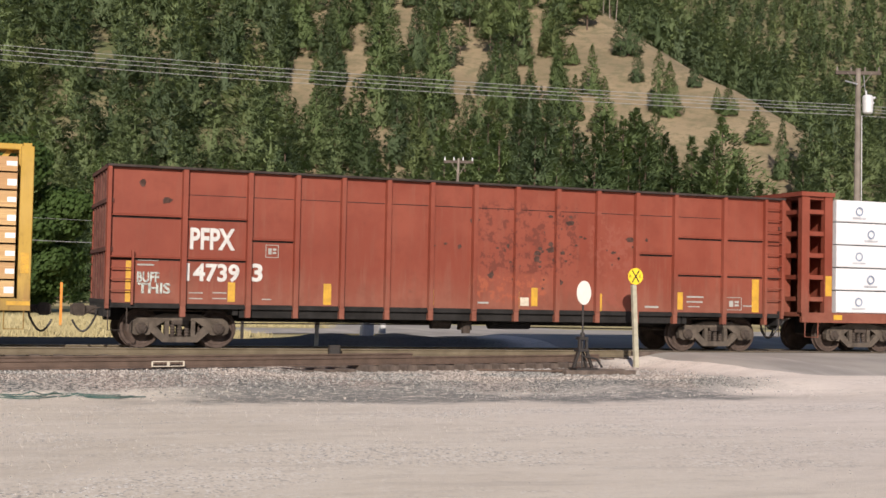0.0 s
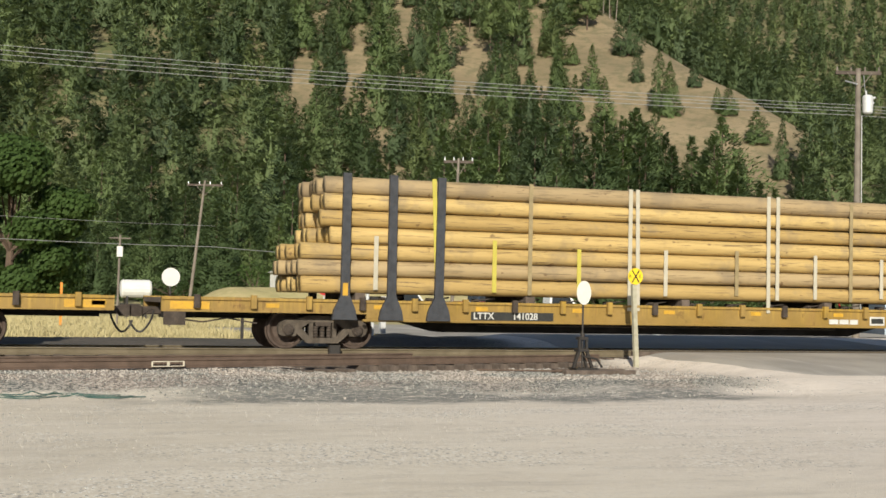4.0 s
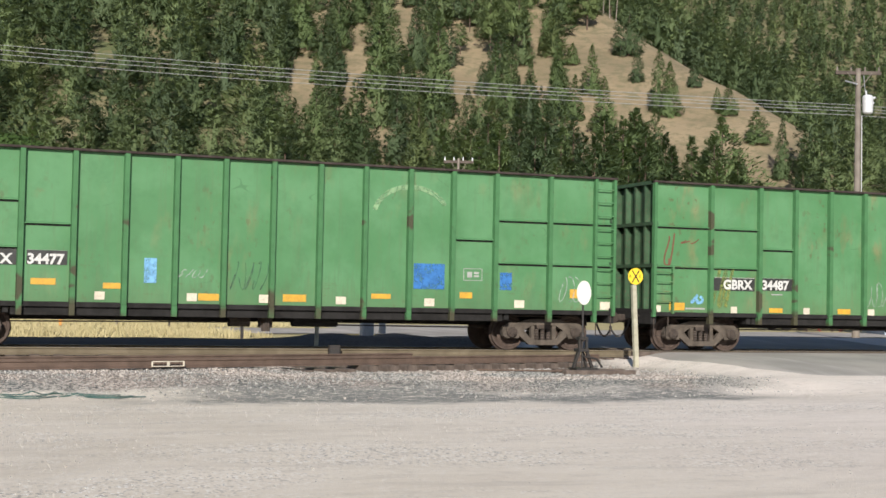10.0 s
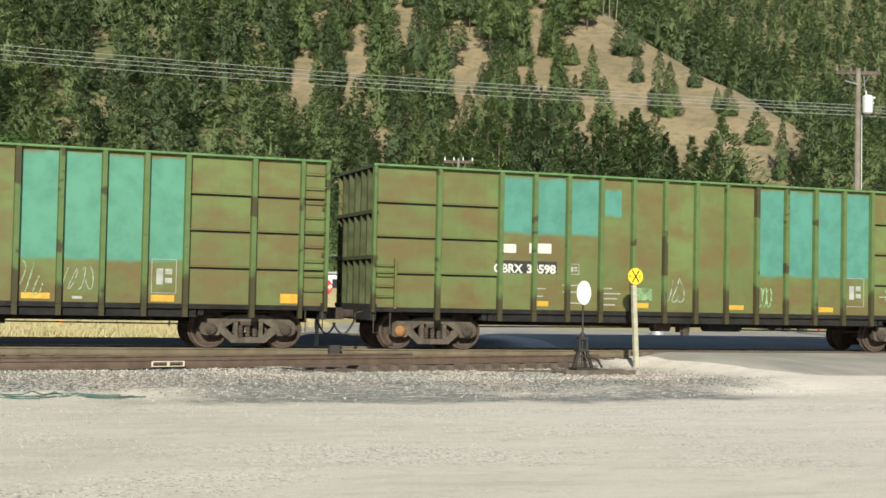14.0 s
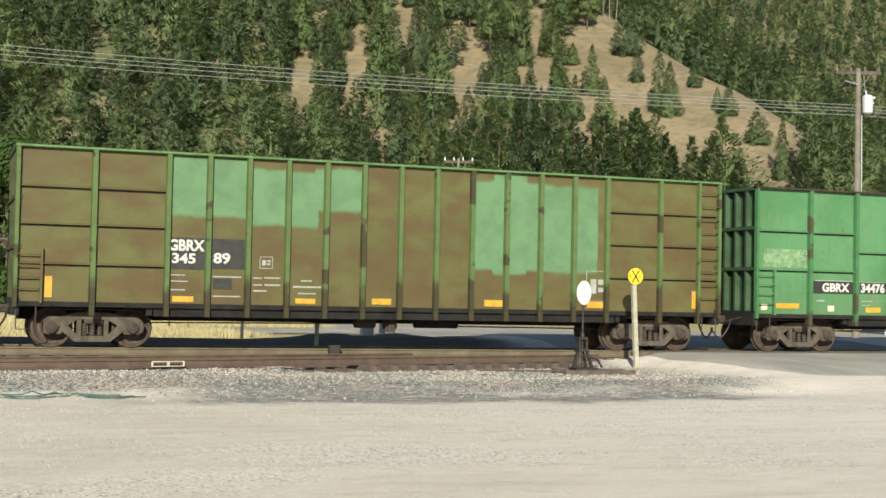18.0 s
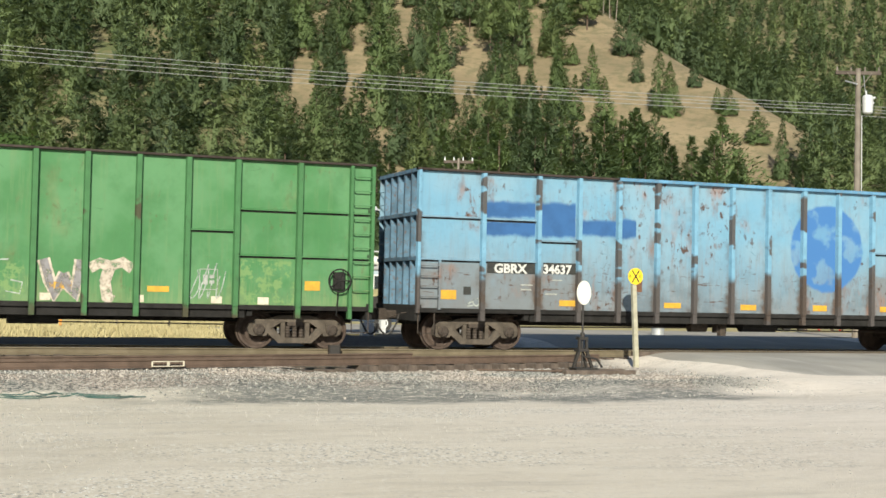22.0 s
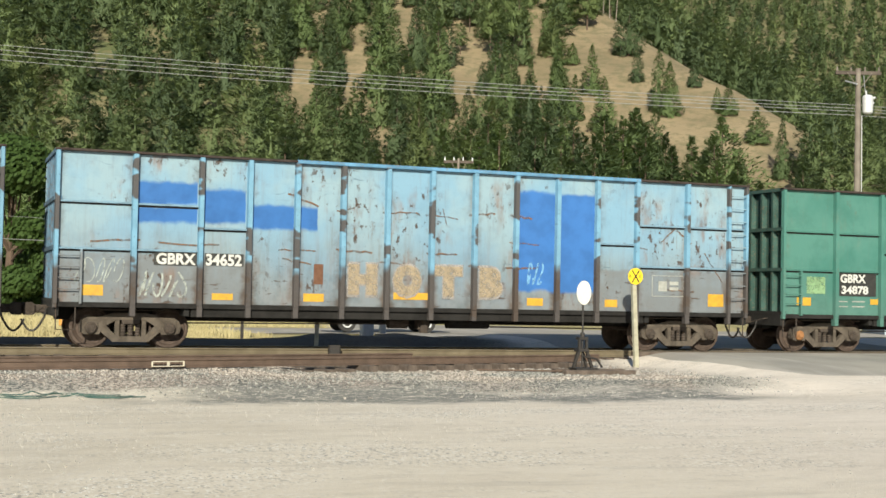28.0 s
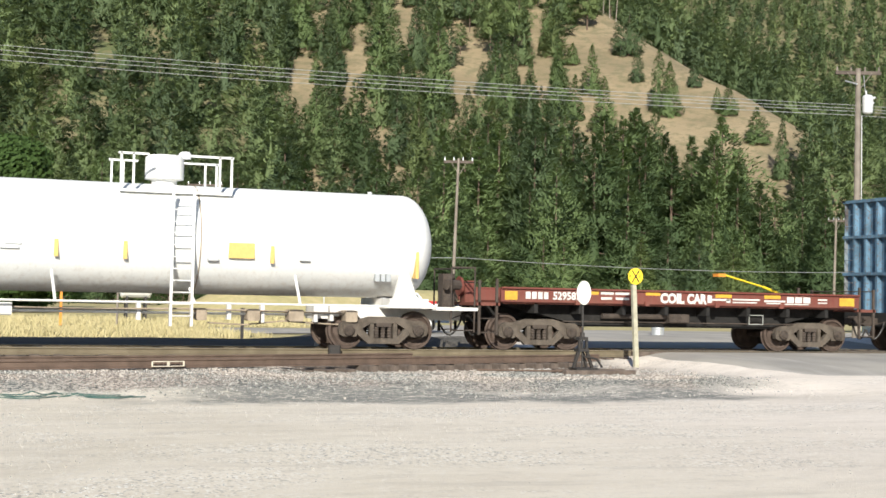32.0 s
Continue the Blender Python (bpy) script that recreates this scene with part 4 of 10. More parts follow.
def box_arm(bm, a, b):
    """A square timber between two points."""
    s = (b - a).cross(Vector((0, 0, 1))).normalized() * 0.055
    u = Vector((0, 0, 0.075))
    v = [bm.verts.new(p + k * s + j * u) for p in (a, b) for k, j in ((-1, -1), (1, -1), (1, 1), (-1, 1))]
    for f in ((3, 2, 1, 0), (4, 5, 6, 7), (0, 1, 5, 4), (1, 2, 6, 5), (2, 3, 7, 6), (3, 0, 4, 7)):
        bm.faces.new([v[i] for i in f])


def pole(x, y, top, lean_x=0.0, arm=1.2, arm_z=0.25, can=0, r=0.15, label="weathered wooden utility pole with crossarm"):
    z = land(x, y)
    t = thing("utility_pole", label, "utility pole", "utility poles", m=pose(x, y, z))
    bm = bmesh.new()
    h = top - z
    rod(bm, (-lean_x * 0.05, 0, -0.3), (lean_x, 0, h), r, 10, r * 0.65)
    part("pole", bm, wood_pole, t)
    if arm:
        d = Vector((0.94, -0.34, 0))
        for dy in (-0.12, 0.12) if arm > 1.3 else (0,):
            bm = bmesh.new()
            a, b = Vector((lean_x, dy, h - arm_z)) - d * arm, Vector((lean_x, dy, h - arm_z)) + d * arm
            box_arm(bm, a, b)
            part("crossarm", bm, dark_arm, t)
        for k in range(4):
            bm = bmesh.new()
            p = Vector((lean_x, 0, h - arm_z + 0.06)) + d * arm * (-0.92 + 0.61 * k)
            rod(bm, p, p + Vector((0, 0, 0.2)), 0.045, 6, 0.03)
            part("insulator", bm, wood_pole if can else galv, t)
        bm = bmesh.new()
        c = Vector((lean_x, -0.1, h - arm_z - 0.75))
        for s in (-1, 1):
            rod(bm, c, Vector((lean_x, -0.1, h - arm_z)) + d * s * arm * 0.55, 0.02, 4)
        part("brace", bm, wood_pole, t)
    if can:
        bm = bmesh.new()
        lathe(bm, [(0.17, h - 1.98), (0.22, h - 1.93), (0.24, h - 1.28), (0.19, h - 1.18), (0.06, h - 1.14)], (lean_x + 0.44, -0.1, 0), "z", 16)
        for k in range(3):
            rod(bm, (lean_x + 0.62, -0.2 + 0.1 * k, h - 1.3 - 0.22 * k), (lean_x + 0.74, -0.22 + 0.1 * k, h - 1.26 - 0.22 * k), 0.05, 6)
        rod(bm, (lean_x + 0.34, -0.12, h - 1.2), (lean_x + 0.34, -0.12, h - 0.98), 0.035, 6)
        part("transformer", bm, silver, t, "pale grey transformer can")
        bm = bmesh.new()
        wire(bm, [(lean_x - 0.75, -0.1, h - 0.62), (lean_x - 0.1, -0.1, h - 0.72)], 0.03, 5)
        wire(bm, [(lean_x + 0.3, -0.12, h - 1.1), (lean_x + 0.2, -0.12, h - 0.3)], 0.015, 4)
        part("bracket", bm, galv, t)
        bm = bmesh.new()
        wire(bm, [(lean_x + r + 0.01, -0.1, 0.4), (lean_x + r * 0.8, -0.1, h - 2.1)], 0.02, 6)
        part("conduit", bm, silver, t, "pale conduit up the pole")
    return t


POLE_A = (37.69, 16.5)
pole(*POLE_A, 11.7, 0.0, 1.0, 0.2, can=1, r=0.17, label="tall wooden utility pole with transformer can")
pole(27.49, 39.2, 9.2, 0.25, 0.85, 0.2, r=0.11)
pole(17.4, 66.0, 9.45, 0.9, 1.3, 0.35, r=0.13, label="leaning wooden utility pole with crossarm")
pole(71.0, 63.0, 8.6, 0.2, 0.7, 0.2, r=0.13)


def span(name, a, b, sag, r, label):
    """A hanging wire between two points."""
    bm = bmesh.new()
    a, b = Vector(a), Vector(b)
    pts = []
    for k in range(25):
        u = k / 24
        p = a.lerp(b, u)
        p.z -= sag * 4 * u * (1 - u)
        pts.append(p)
    wire(bm, pts, r, 4)
    ob = new(name, sheet_mesh(name, bm))
    ob.data.materials.append(wire_mat)
    tagged(ob, label, "power line", "overhead wires")


for k, dz in enumerate((0.26, 0.09, -0.06, -0.26)):
    span("overhead_wire", (-9.0, 33.3 + 0.15 * k, 12.45 + dz * 1.25), (POLE_A[0], POLE_A[1], 9.85 + dz * 0.85), 0.32, 0.012, "pale overhead power line wire")
    span("overhead_wire", (POLE_A[0], POLE_A[1], 9.85 + dz * 0.85), (78, 2 + 0.2 * k, 9.4 + dz), 0.5, 0.012, "pale overhead power line wire")
span("service_wire", (-14, 47, 4.75), (17.6, 58.0, 4.35), 0.25, 0.022, "thin overhead service cable")
span("service_wire", (17.6, 58.0, 4.35), (28.0, 39.2, 3.55), 0.2, 0.022, "thin overhead service cable")
span("service_wire", (28.0, 39.2, 3.55), (70.0, 50.0, 4.0), 0.4, 0.022, "thin overhead service cable")
span("service_wire", (-10, 47, 5.9), (17.6, 58.0, 5.75), 0.2, 0.012, "thin overhead service cable")


def crossing_signal():
    x, y, size = 13.16, 9.34, 0.861
    t = thing("crossing_signal", "silver railway crossing signal mast with crossbuck and dark lamps", "railway signal", m=pose(x, y, land(x, y) - 0.05) @ Matrix.Scale(size, 4))
    bm = bmesh.new()
    rod(bm, (0, 0, 0), (0, 0, 5.35), 0.075, 12, 0.065)
    part("mast", bm, silver, t)
    bm = bmesh.new()
    box(bm, -0.22, 0.22, -0.22, 0.22, -0.3, 0.55, 0.03)
    part("base", bm, silver, t)
    bm = bmesh.new()
    rod(bm, (0, 0, 5.3), (0, 0, 5.45), 0.09, 10)
    part("mast_cap", bm, silver, t)
    # crossbuck, seen from behind at a slant
    turn = pose(-0.32, -0.1, 4.5, 0, 0, 30)
    for a in (45, -45):
        bm = bmesh.new()
        box(bm, -0.68, 0.68, -0.012, 0.012, -0.115, 0.115)
        ob = part("crossbuck_blade", bm, house_white, t)
        ob.matrix_basis = turn @ pose(-0.12, 0, 0, 0, a, 0)
    bm = bmesh.new()
    box(bm, -0.34, 0.34, -0.012, 0.012, -0.2, 0.2)
    part("track_sign", bm, silver, t).matrix_basis = pose(-0.3, -0.1, 3.72, 0, 0, 40)
    bm = bmesh.new()
    rod(bm, (0.05, 0, 4.78), (0.86, 0.1, 4.80), 0.035, 8)
    lathe(bm, [(0.03, 0.0), (0.17, 0.06), (0.1, 0.2)], (0.18, 0, 4.72), "z", 12)
    part("bell_arm", bm, silver, t)
    bm = bmesh.new()
    rod(bm, (-0.6, 0, 3.22), (0.62, 0, 3.22), 0.03, 8)
    rod(bm, (-0.55, 0, 3.22), (-0.55, 0, 2.95), 0.025, 6), rod(bm, (0.58, 0, 3.22), (0.58, 0, 2.95), 0.025, 6)
    part("lamp_arm", bm, silver, t)
    for lx, m, face in ((-0.58, disc_white, -1), (-0.14, black_mat, 1), (0.26, disc_white, -1), (0.66, black_mat, 1)):
        bm = bmesh.new()
        if face > 0:
            lathe(bm, [(0.03, -0.06), (0.27, -0.05), (0.27, -0.02), (0.13, 0.02), (0.13, 0.12)], (0, 0, 0), "y", 20)
        else:
            lathe(bm, [(0.04, -0.2), (0.15, -0.14), (0.19, 0.0), (0.2, 0.1)], (0, 0, 0), "y", 18)
        ob = part("lamp", bm, m, t)
        ob.matrix_basis = pose(lx, -0.06, 2.86, 0, 0, 25)
    g = thing("crossing_gate_arm", "lowered red and white striped crossing gate arm", "gate", m=pose(x + 0.78, y + 0.26, land(x, y) + 1.1) @ Matrix.Scale(size, 4))
    boxes("counterweight", [(-0.9, -0.3, -0.06, 0.06, -0.25, 0.2)], black_mat, g)
    boxes("gate_stand", [(-0.3, -0.1, -0.12, 0.12, -1.2, 0.2)], silver, g)
    for k in range(11):
        a = -0.1 + k * 0.55
        boxes("stripe", [(a, a + 0.55, -0.02, 0.02, -0.06 + k * 0.002, 0.06 + k * 0.002)], sign_red if k % 2 else house_white, g)


crossing_signal()


def round_sign(x, y, z, r, mat, post, name, label, face=0.0, lean=0.0, thick=0.07):
    g = land(x, y)
    t = thing(name, label, "sign", m=pose(x, y, g))
    bm = bmesh.new()
    rod(bm, (lean * 0.02, 0.03, -0.2), (lean, 0.03, z - g + r * 0.8), thick, 8)
    part("post", bm, post, t)
    bm = bmesh.new()
    lathe(bm, [(r, -0.012), (r, 0.006)], (0, 0, 0), "y", 28)
    ob = part("plate", bm, mat, t)
    ob.matrix_basis = pose(lean, -thick - 0.01 if mat is sign_yellow else -0.05, z - g, 0, 0, face)
    return t, ob


def small_crossing_sign():
    x, y = 16.39, -2.77
    g = land(x, y)
    t = thing("crossing_warning_sign", "small round yellow railroad crossing sign on leaning wooden post", "sign", m=pose(x, y, g))
    bm = bmesh.new()
    prism(bm, [(-0.055, -0.1), (0.055, -0.1), (-0.06, 2.05), (-0.17, 2.05)], -0.05, 0.05, 1)
    part("post", bm, post_wood, t)
    bm = bmesh.new()
    lathe(bm, [(0.205, -0.075), (0.205, -0.055)], (-0.10, 0, 1.92 - g), "y", 32)
    plate_ = part("plate", bm, sign_yellow, t)
    bm = bmesh.new()
    for s in (-1, 1):
        a, n_ = Vector((0.10, 0, 0.15 * s)), Vector((0.15 * -s, 0, 0.10)).normalized() * 0.016
        c = Vector((-0.10, -0.079, 1.92 - g))
        bm.faces.new([bm.verts.new(c - a - n_), bm.verts.new(c + a - n_), bm.verts.new(c + a + n_), bm.verts.new(c - a + n_)])
    part("black_cross", bm, stencil_dark, plate_)
    for dx in (-0.185, 0.085):
        lettering("letter", "R", 0.12, stencil_dark, plate_, pose(-0.10 + dx, -0.078, 1.88 - g) @ pose(0, 0, 0, 90, 0, 0), 0.001)


stencil_dark = simple("sign_black", (0.02, 0.02, 0.018), 0.5, 0.0, 0.1)
small_crossing_sign()


def switch_stand():
    x, y = 13.5, -5.57
    g = land(x, y)
    t = thing("switch_stand", "rusty iron switch stand with round cream target disc", "switch stand", m=pose(x, y, g))
    for dy in (-0.25, 0.3):
        boxes("head_tie", [(-0.55, 1.15, dy - 0.11, dy + 0.11, -0.05, 0.10)], tie_mat, t, bevel=0.015)
    bm = bmesh.new()
    box(bm, -0.22, 0.3, -0.2, 0.25, 0.10, 0.14)
    for s in (-1, 1):
        prism(bm, [(s * 0.20, 0.14), (s * 0.26, 0.14), (s * 0.11, 0.55), (s * 0.11, 0.8), (s * 0.06, 0.8), (s * 0.06, 0.52)], -0.06, 0.0, 1)
        prism(bm, [(s * 0.14, 0.14), (s * 0.19, 0.14), (s * 0.08, 0.5), (s * 0.05, 0.45)], 0.08, 0.14, 1)
    box(bm, -0.13, 0.13, -0.08, 0.16, 0.50, 0.56)
    box(bm, -0.1, 0.1, -0.08, 0.14, 0.76, 0.82)
    part("stand_frame", bm, black_mat, t)
    bm = bmesh.new()
    rod(bm, (0, 0, 0.14), (0, 0, 1.85), 0.022, 8)
    rod(bm, (0, 0, 0.80), (0, 0, 0.92), 0.05, 8)
    part("spindle", bm, black_mat, t)
    bm = bmesh.new()
    wire(bm, [(0.0, -0.05, 0.4), (0.3, -0.12, 0.34), (0.42, -0.14, 0.16)], 0.025, 6)
    part("throw_lever", bm, black_mat, t)
    bm = bmesh.new()
    lathe(bm, [(0.265, -0.03), (0.265, -0.018)], (0, 0, 0), "y", 32)
    ob = part("target_disc", bm, disc_white, t)
    ob.matrix_basis = pose(0, 0, 1.47 - g, 0, 0, 18) @ Matrix.Diagonal((0.82, 1, 1, 1))
    bm = bmesh.new()
    rod(bm, (-0.3, 0.1, 0.06), (-2.2, 0.75, 0.05), 0.022, 6)
    part("connecting_rod", bm, rail_mat, t)


switch_stand()


def trackside_bits():
    t = thing("rail_joint_bar", "pale outlined joint bar bolted on the siding rail", "rail joint", m=pose(4.32, -5.94, -0.09, 0, 0, 14))
    for r in ((-0.34, 0.34, 0.03, 0.045), (-0.34, 0.34, -0.06, -0.045), (-0.34, -0.315, -0.045, 0.03), (0.315, 0.34, -0.045, 0.03), (-0.02, 0.03, -0.045, 0.03)):
        boxes("bar_edge", [(r[0], r[1], -0.06, -0.03, r[2], r[3])], cream_rail, t)
    for x in (-0.22, -0.1, 0.12, 0.24):
        bm = bmesh.new()
        rod(bm, (x, -0.05, 0.0), (x, -0.075, 0.0), 0.022, 6)
        part("bolt", bm, rail_mat, t)
    d = thing("derail_block", "black steel block beside the main rail", "block", m=pose(9.1, -1.05, -0.2))
    boxes("body", [(-0.14, 0.14, -0.1, 0.1, 0.0, 0.3)], black_mat, d, bevel=0.03)
    boxes("foot", [(-0.2, 0.2, -0.14, 0.14, -0.02, 0.04)], black_mat, d)
    for x, y, h, m, lb in ((10.0, 3.9, 0.95, galv, "short steel marker post beside the track"), (9.7, 12.24, 1.05, black_mat, "short dark post in the dry grass")):
        p = thing("marker_post", lb, "post", m=pose(x, y, land(x, y)))
        bm = bmesh.new()
        prism(bm, [(-0.055, -0.03), (0.055, -0.03), (0.055, -0.015), (0.015, -0.015), (0.015, 0.05), (-0.015, 0.05), (-0.015, -0.015), (-0.055, -0.015)], -0.2, h, 2)
        part("post", bm, m, p)
        boxes("plate", [(-0.07, 0.07, -0.04, -0.031, h - 0.3, h)], galv if m is galv else black_mat, p)
    rng = random.Random(6)
    for k in range(3):
        bm = bmesh.new()
        pts, px_, py_ = [], 0.6 + 0.2 * k, -9.35 - 0.15 * k
        for j in range(16):
            pts.append((px_ + 0.16 * j, py_ + 0.16 * math.sin(j * 0.8 + k) + rng.uniform(-0.05, 0.05), land(px_ + 0.16 * j, py_) + 0.02 + (0.06 if j == 6 + k else 0)))
        wire(bm, pts, 0.011, 5)
        ob = new("old_cable", sheet_mesh("old_cable", bm))
        ob.data.materials.append(teal_cable)
        tagged(ob, "discarded teal cable lying on the gravel", "cable", "discarded cables")


cream_rail = simple("cream_paint", (0.66, 0.60, 0.48), 0.7)
teal_cable = simple("teal_cable", (0.05, 0.11, 0.095), 0.7)
trackside_bits()


# ---- houses and yard things
def house(name, x, y, w, d, h, roof_h, wall, roof, label, turn=0.0, windows=3, gable="x"):
    g = land(x, y)
    t = thing(name, label, "building", m=pose(x, y, g, 0, 0, turn))
    boxes("wall", [(-w / 2, w / 2, -d / 2, d / 2, -0.3, h)], wall, t)
    bm = bmesh.new()
    if gable == "x":
        prism(bm, [(-d / 2 - 0.25, h), (d / 2 + 0.25, h), (0, h + roof_h)], -w / 2 - 0.2, w / 2 + 0.2, 0)
    else:
        prism(bm, [(-w / 2 - 0.2, h), (w / 2 + 0.2, h), (0, h + roof_h)], -d / 2 - 0.2, d / 2 + 0.2, 1)
    part("roof", bm, roof, t)
    for k in range(windows):
        a = -w / 2 + w * (k + 0.5) / windows
        win = boxes("window", [(a - 0.42, a + 0.42, -d / 2 - 0.03, -d / 2 + 0.02, h * 0.42, h * 0.82)], glass_dark, t)
        bm = bmesh.new()
        for r in ((a - 0.48, a + 0.48, h * 0.82, h * 0.86), (a - 0.48, a + 0.48, h * 0.38, h * 0.42), (a - 0.48, a - 0.42, h * 0.42, h * 0.82), (a + 0.42, a + 0.48, h * 0.42, h * 0.82), (a - 0.02, a + 0.02, h * 0.42, h * 0.82)):
            box(bm, r[0], r[1], -d / 2 - 0.05, -d / 2 + 0.0, r[2], r[3])
        part("frame", bm, house_white, win)
    return t


orange_vent = simple("faded_yellow_vent", (0.55, 0.36, 0.08), 0.8)
_h = house("mobile_home", 28.1, 73.5, 4.9, 3.6, 2.5, 0.18, house_white, house_white, "low white mobile home with dark windows behind an earth bank", 8, 4)
boxes("roof_vent", [(-0.35, 0.2, -0.5, 0.2, 2.5, 3.2)], orange_vent, _h, "yellow box on the roof", bevel=0.03)
house("gable_shed", 33.4, 72.0, 1.3, 2.0, 2.9, 0.75, shed_blue, roof_grey, "small pale blue-grey gable shed", 0, 1, "y")
house("workshop", 49.6, 25.0, 7.0, 5.0, 2.75, 0.4, shed_blue, silver, "blue-grey metal workshop with pale roof", -25, 2)


def vehicle(name, x, y, turn, body, label, cab=True, length=5.2, height=1.75, m=None):
    """A pickup or van: body, cab glass and four wheels, in its own space with x forward."""
    t = thing(name, label, "vehicle", m=m or pose(x, y, land(x, y) + 0.02, 0, 0, turn))
    l = length / 2
    bm = bmesh.new()
    prism(bm, [(-l, 0.45), (l, 0.42), (l, 0.85), (l - 0.25, 1.0), (0.25 * l + 0.6, 1.05), (-l, 1.08)], -0.9, 0.9, 1)
    part("body", bm, body, t)
    bm = bmesh.new()
    prism(bm, [(-0.55, 1.06), (1.35, 1.04), (0.75, height - 0.03), (0.45, height), (-0.35, height), (-0.5, height - 0.05)], -0.8, 0.8, 1)
    cabin = part("cab", bm, body, t)
    bm = bmesh.new()
    prism(bm, [(-0.4, 1.12), (1.1, 1.12), (0.66, height - 0.12), (-0.36, height - 0.12)], -0.815, 0.815, 1)
    part("side_glass", bm, glass_dark, cabin)
    for wx in (-l + 0.95, l - 0.95):
        for s in (-1, 1):
            bm = bmesh.new()
            lathe(bm, [(0.2, s * 0.72), (0.36, s * 0.72), (0.38, s * 0.78), (0.36, s * 0.93), (0.22, s * 0.93)], (0, 0, 0), "y", 20)
            w = part("wheel", bm, tyre_mat, t)
            w.matrix_basis = pose(wx, 0, 0.38)
            bm = bmesh.new()
            lathe(bm, [(0.21, s * 0.90), (0.20, s * 0.935), (0.06, s * 0.92)], (0, 0, 0), "y", 14)
            part("rim", bm, silver, w)
    for s in (-1, 1):
        boxes("headlight", [(l - 0.02, l + 0.012, s * 0.68 - 0.14, s * 0.68 + 0.14, 0.68, 0.82)], disc_white, t)
        boxes("tail_light", [(-l - 0.012, -l + 0.02, s * 0.78 - 0.09, s * 0.78 + 0.09, 0.7, 0.95)], sign_red, t)
    return t


dark_car = simple("dark_blue_car_paint", (0.03, 0.045, 0.07), 0.3, 0.0, 0.1, dirty=0.1)
white_car = simple("white_car_paint", (0.72, 0.73, 0.73), 0.35, 0.0, 0.05, dirty=0.1)
vehicle("pickup_truck", 29.0, 52.4, 12, white_car, "white pickup truck parked in front of the trees")
vehicle("pickup_truck", 38.4, 48.8, -8, white_car, "white pickup truck parked in front of the trees", height=1.95)
vehicle("parked_car", 35.0, 53.5, 5, dark_car, "dark car parked in front of the trees")
WAITING = vehicle("waiting_pickup", 0, 0, 0, dark_car, "dark pickup truck waiting at the crossing", m=pose(-26, 24, -0.2))


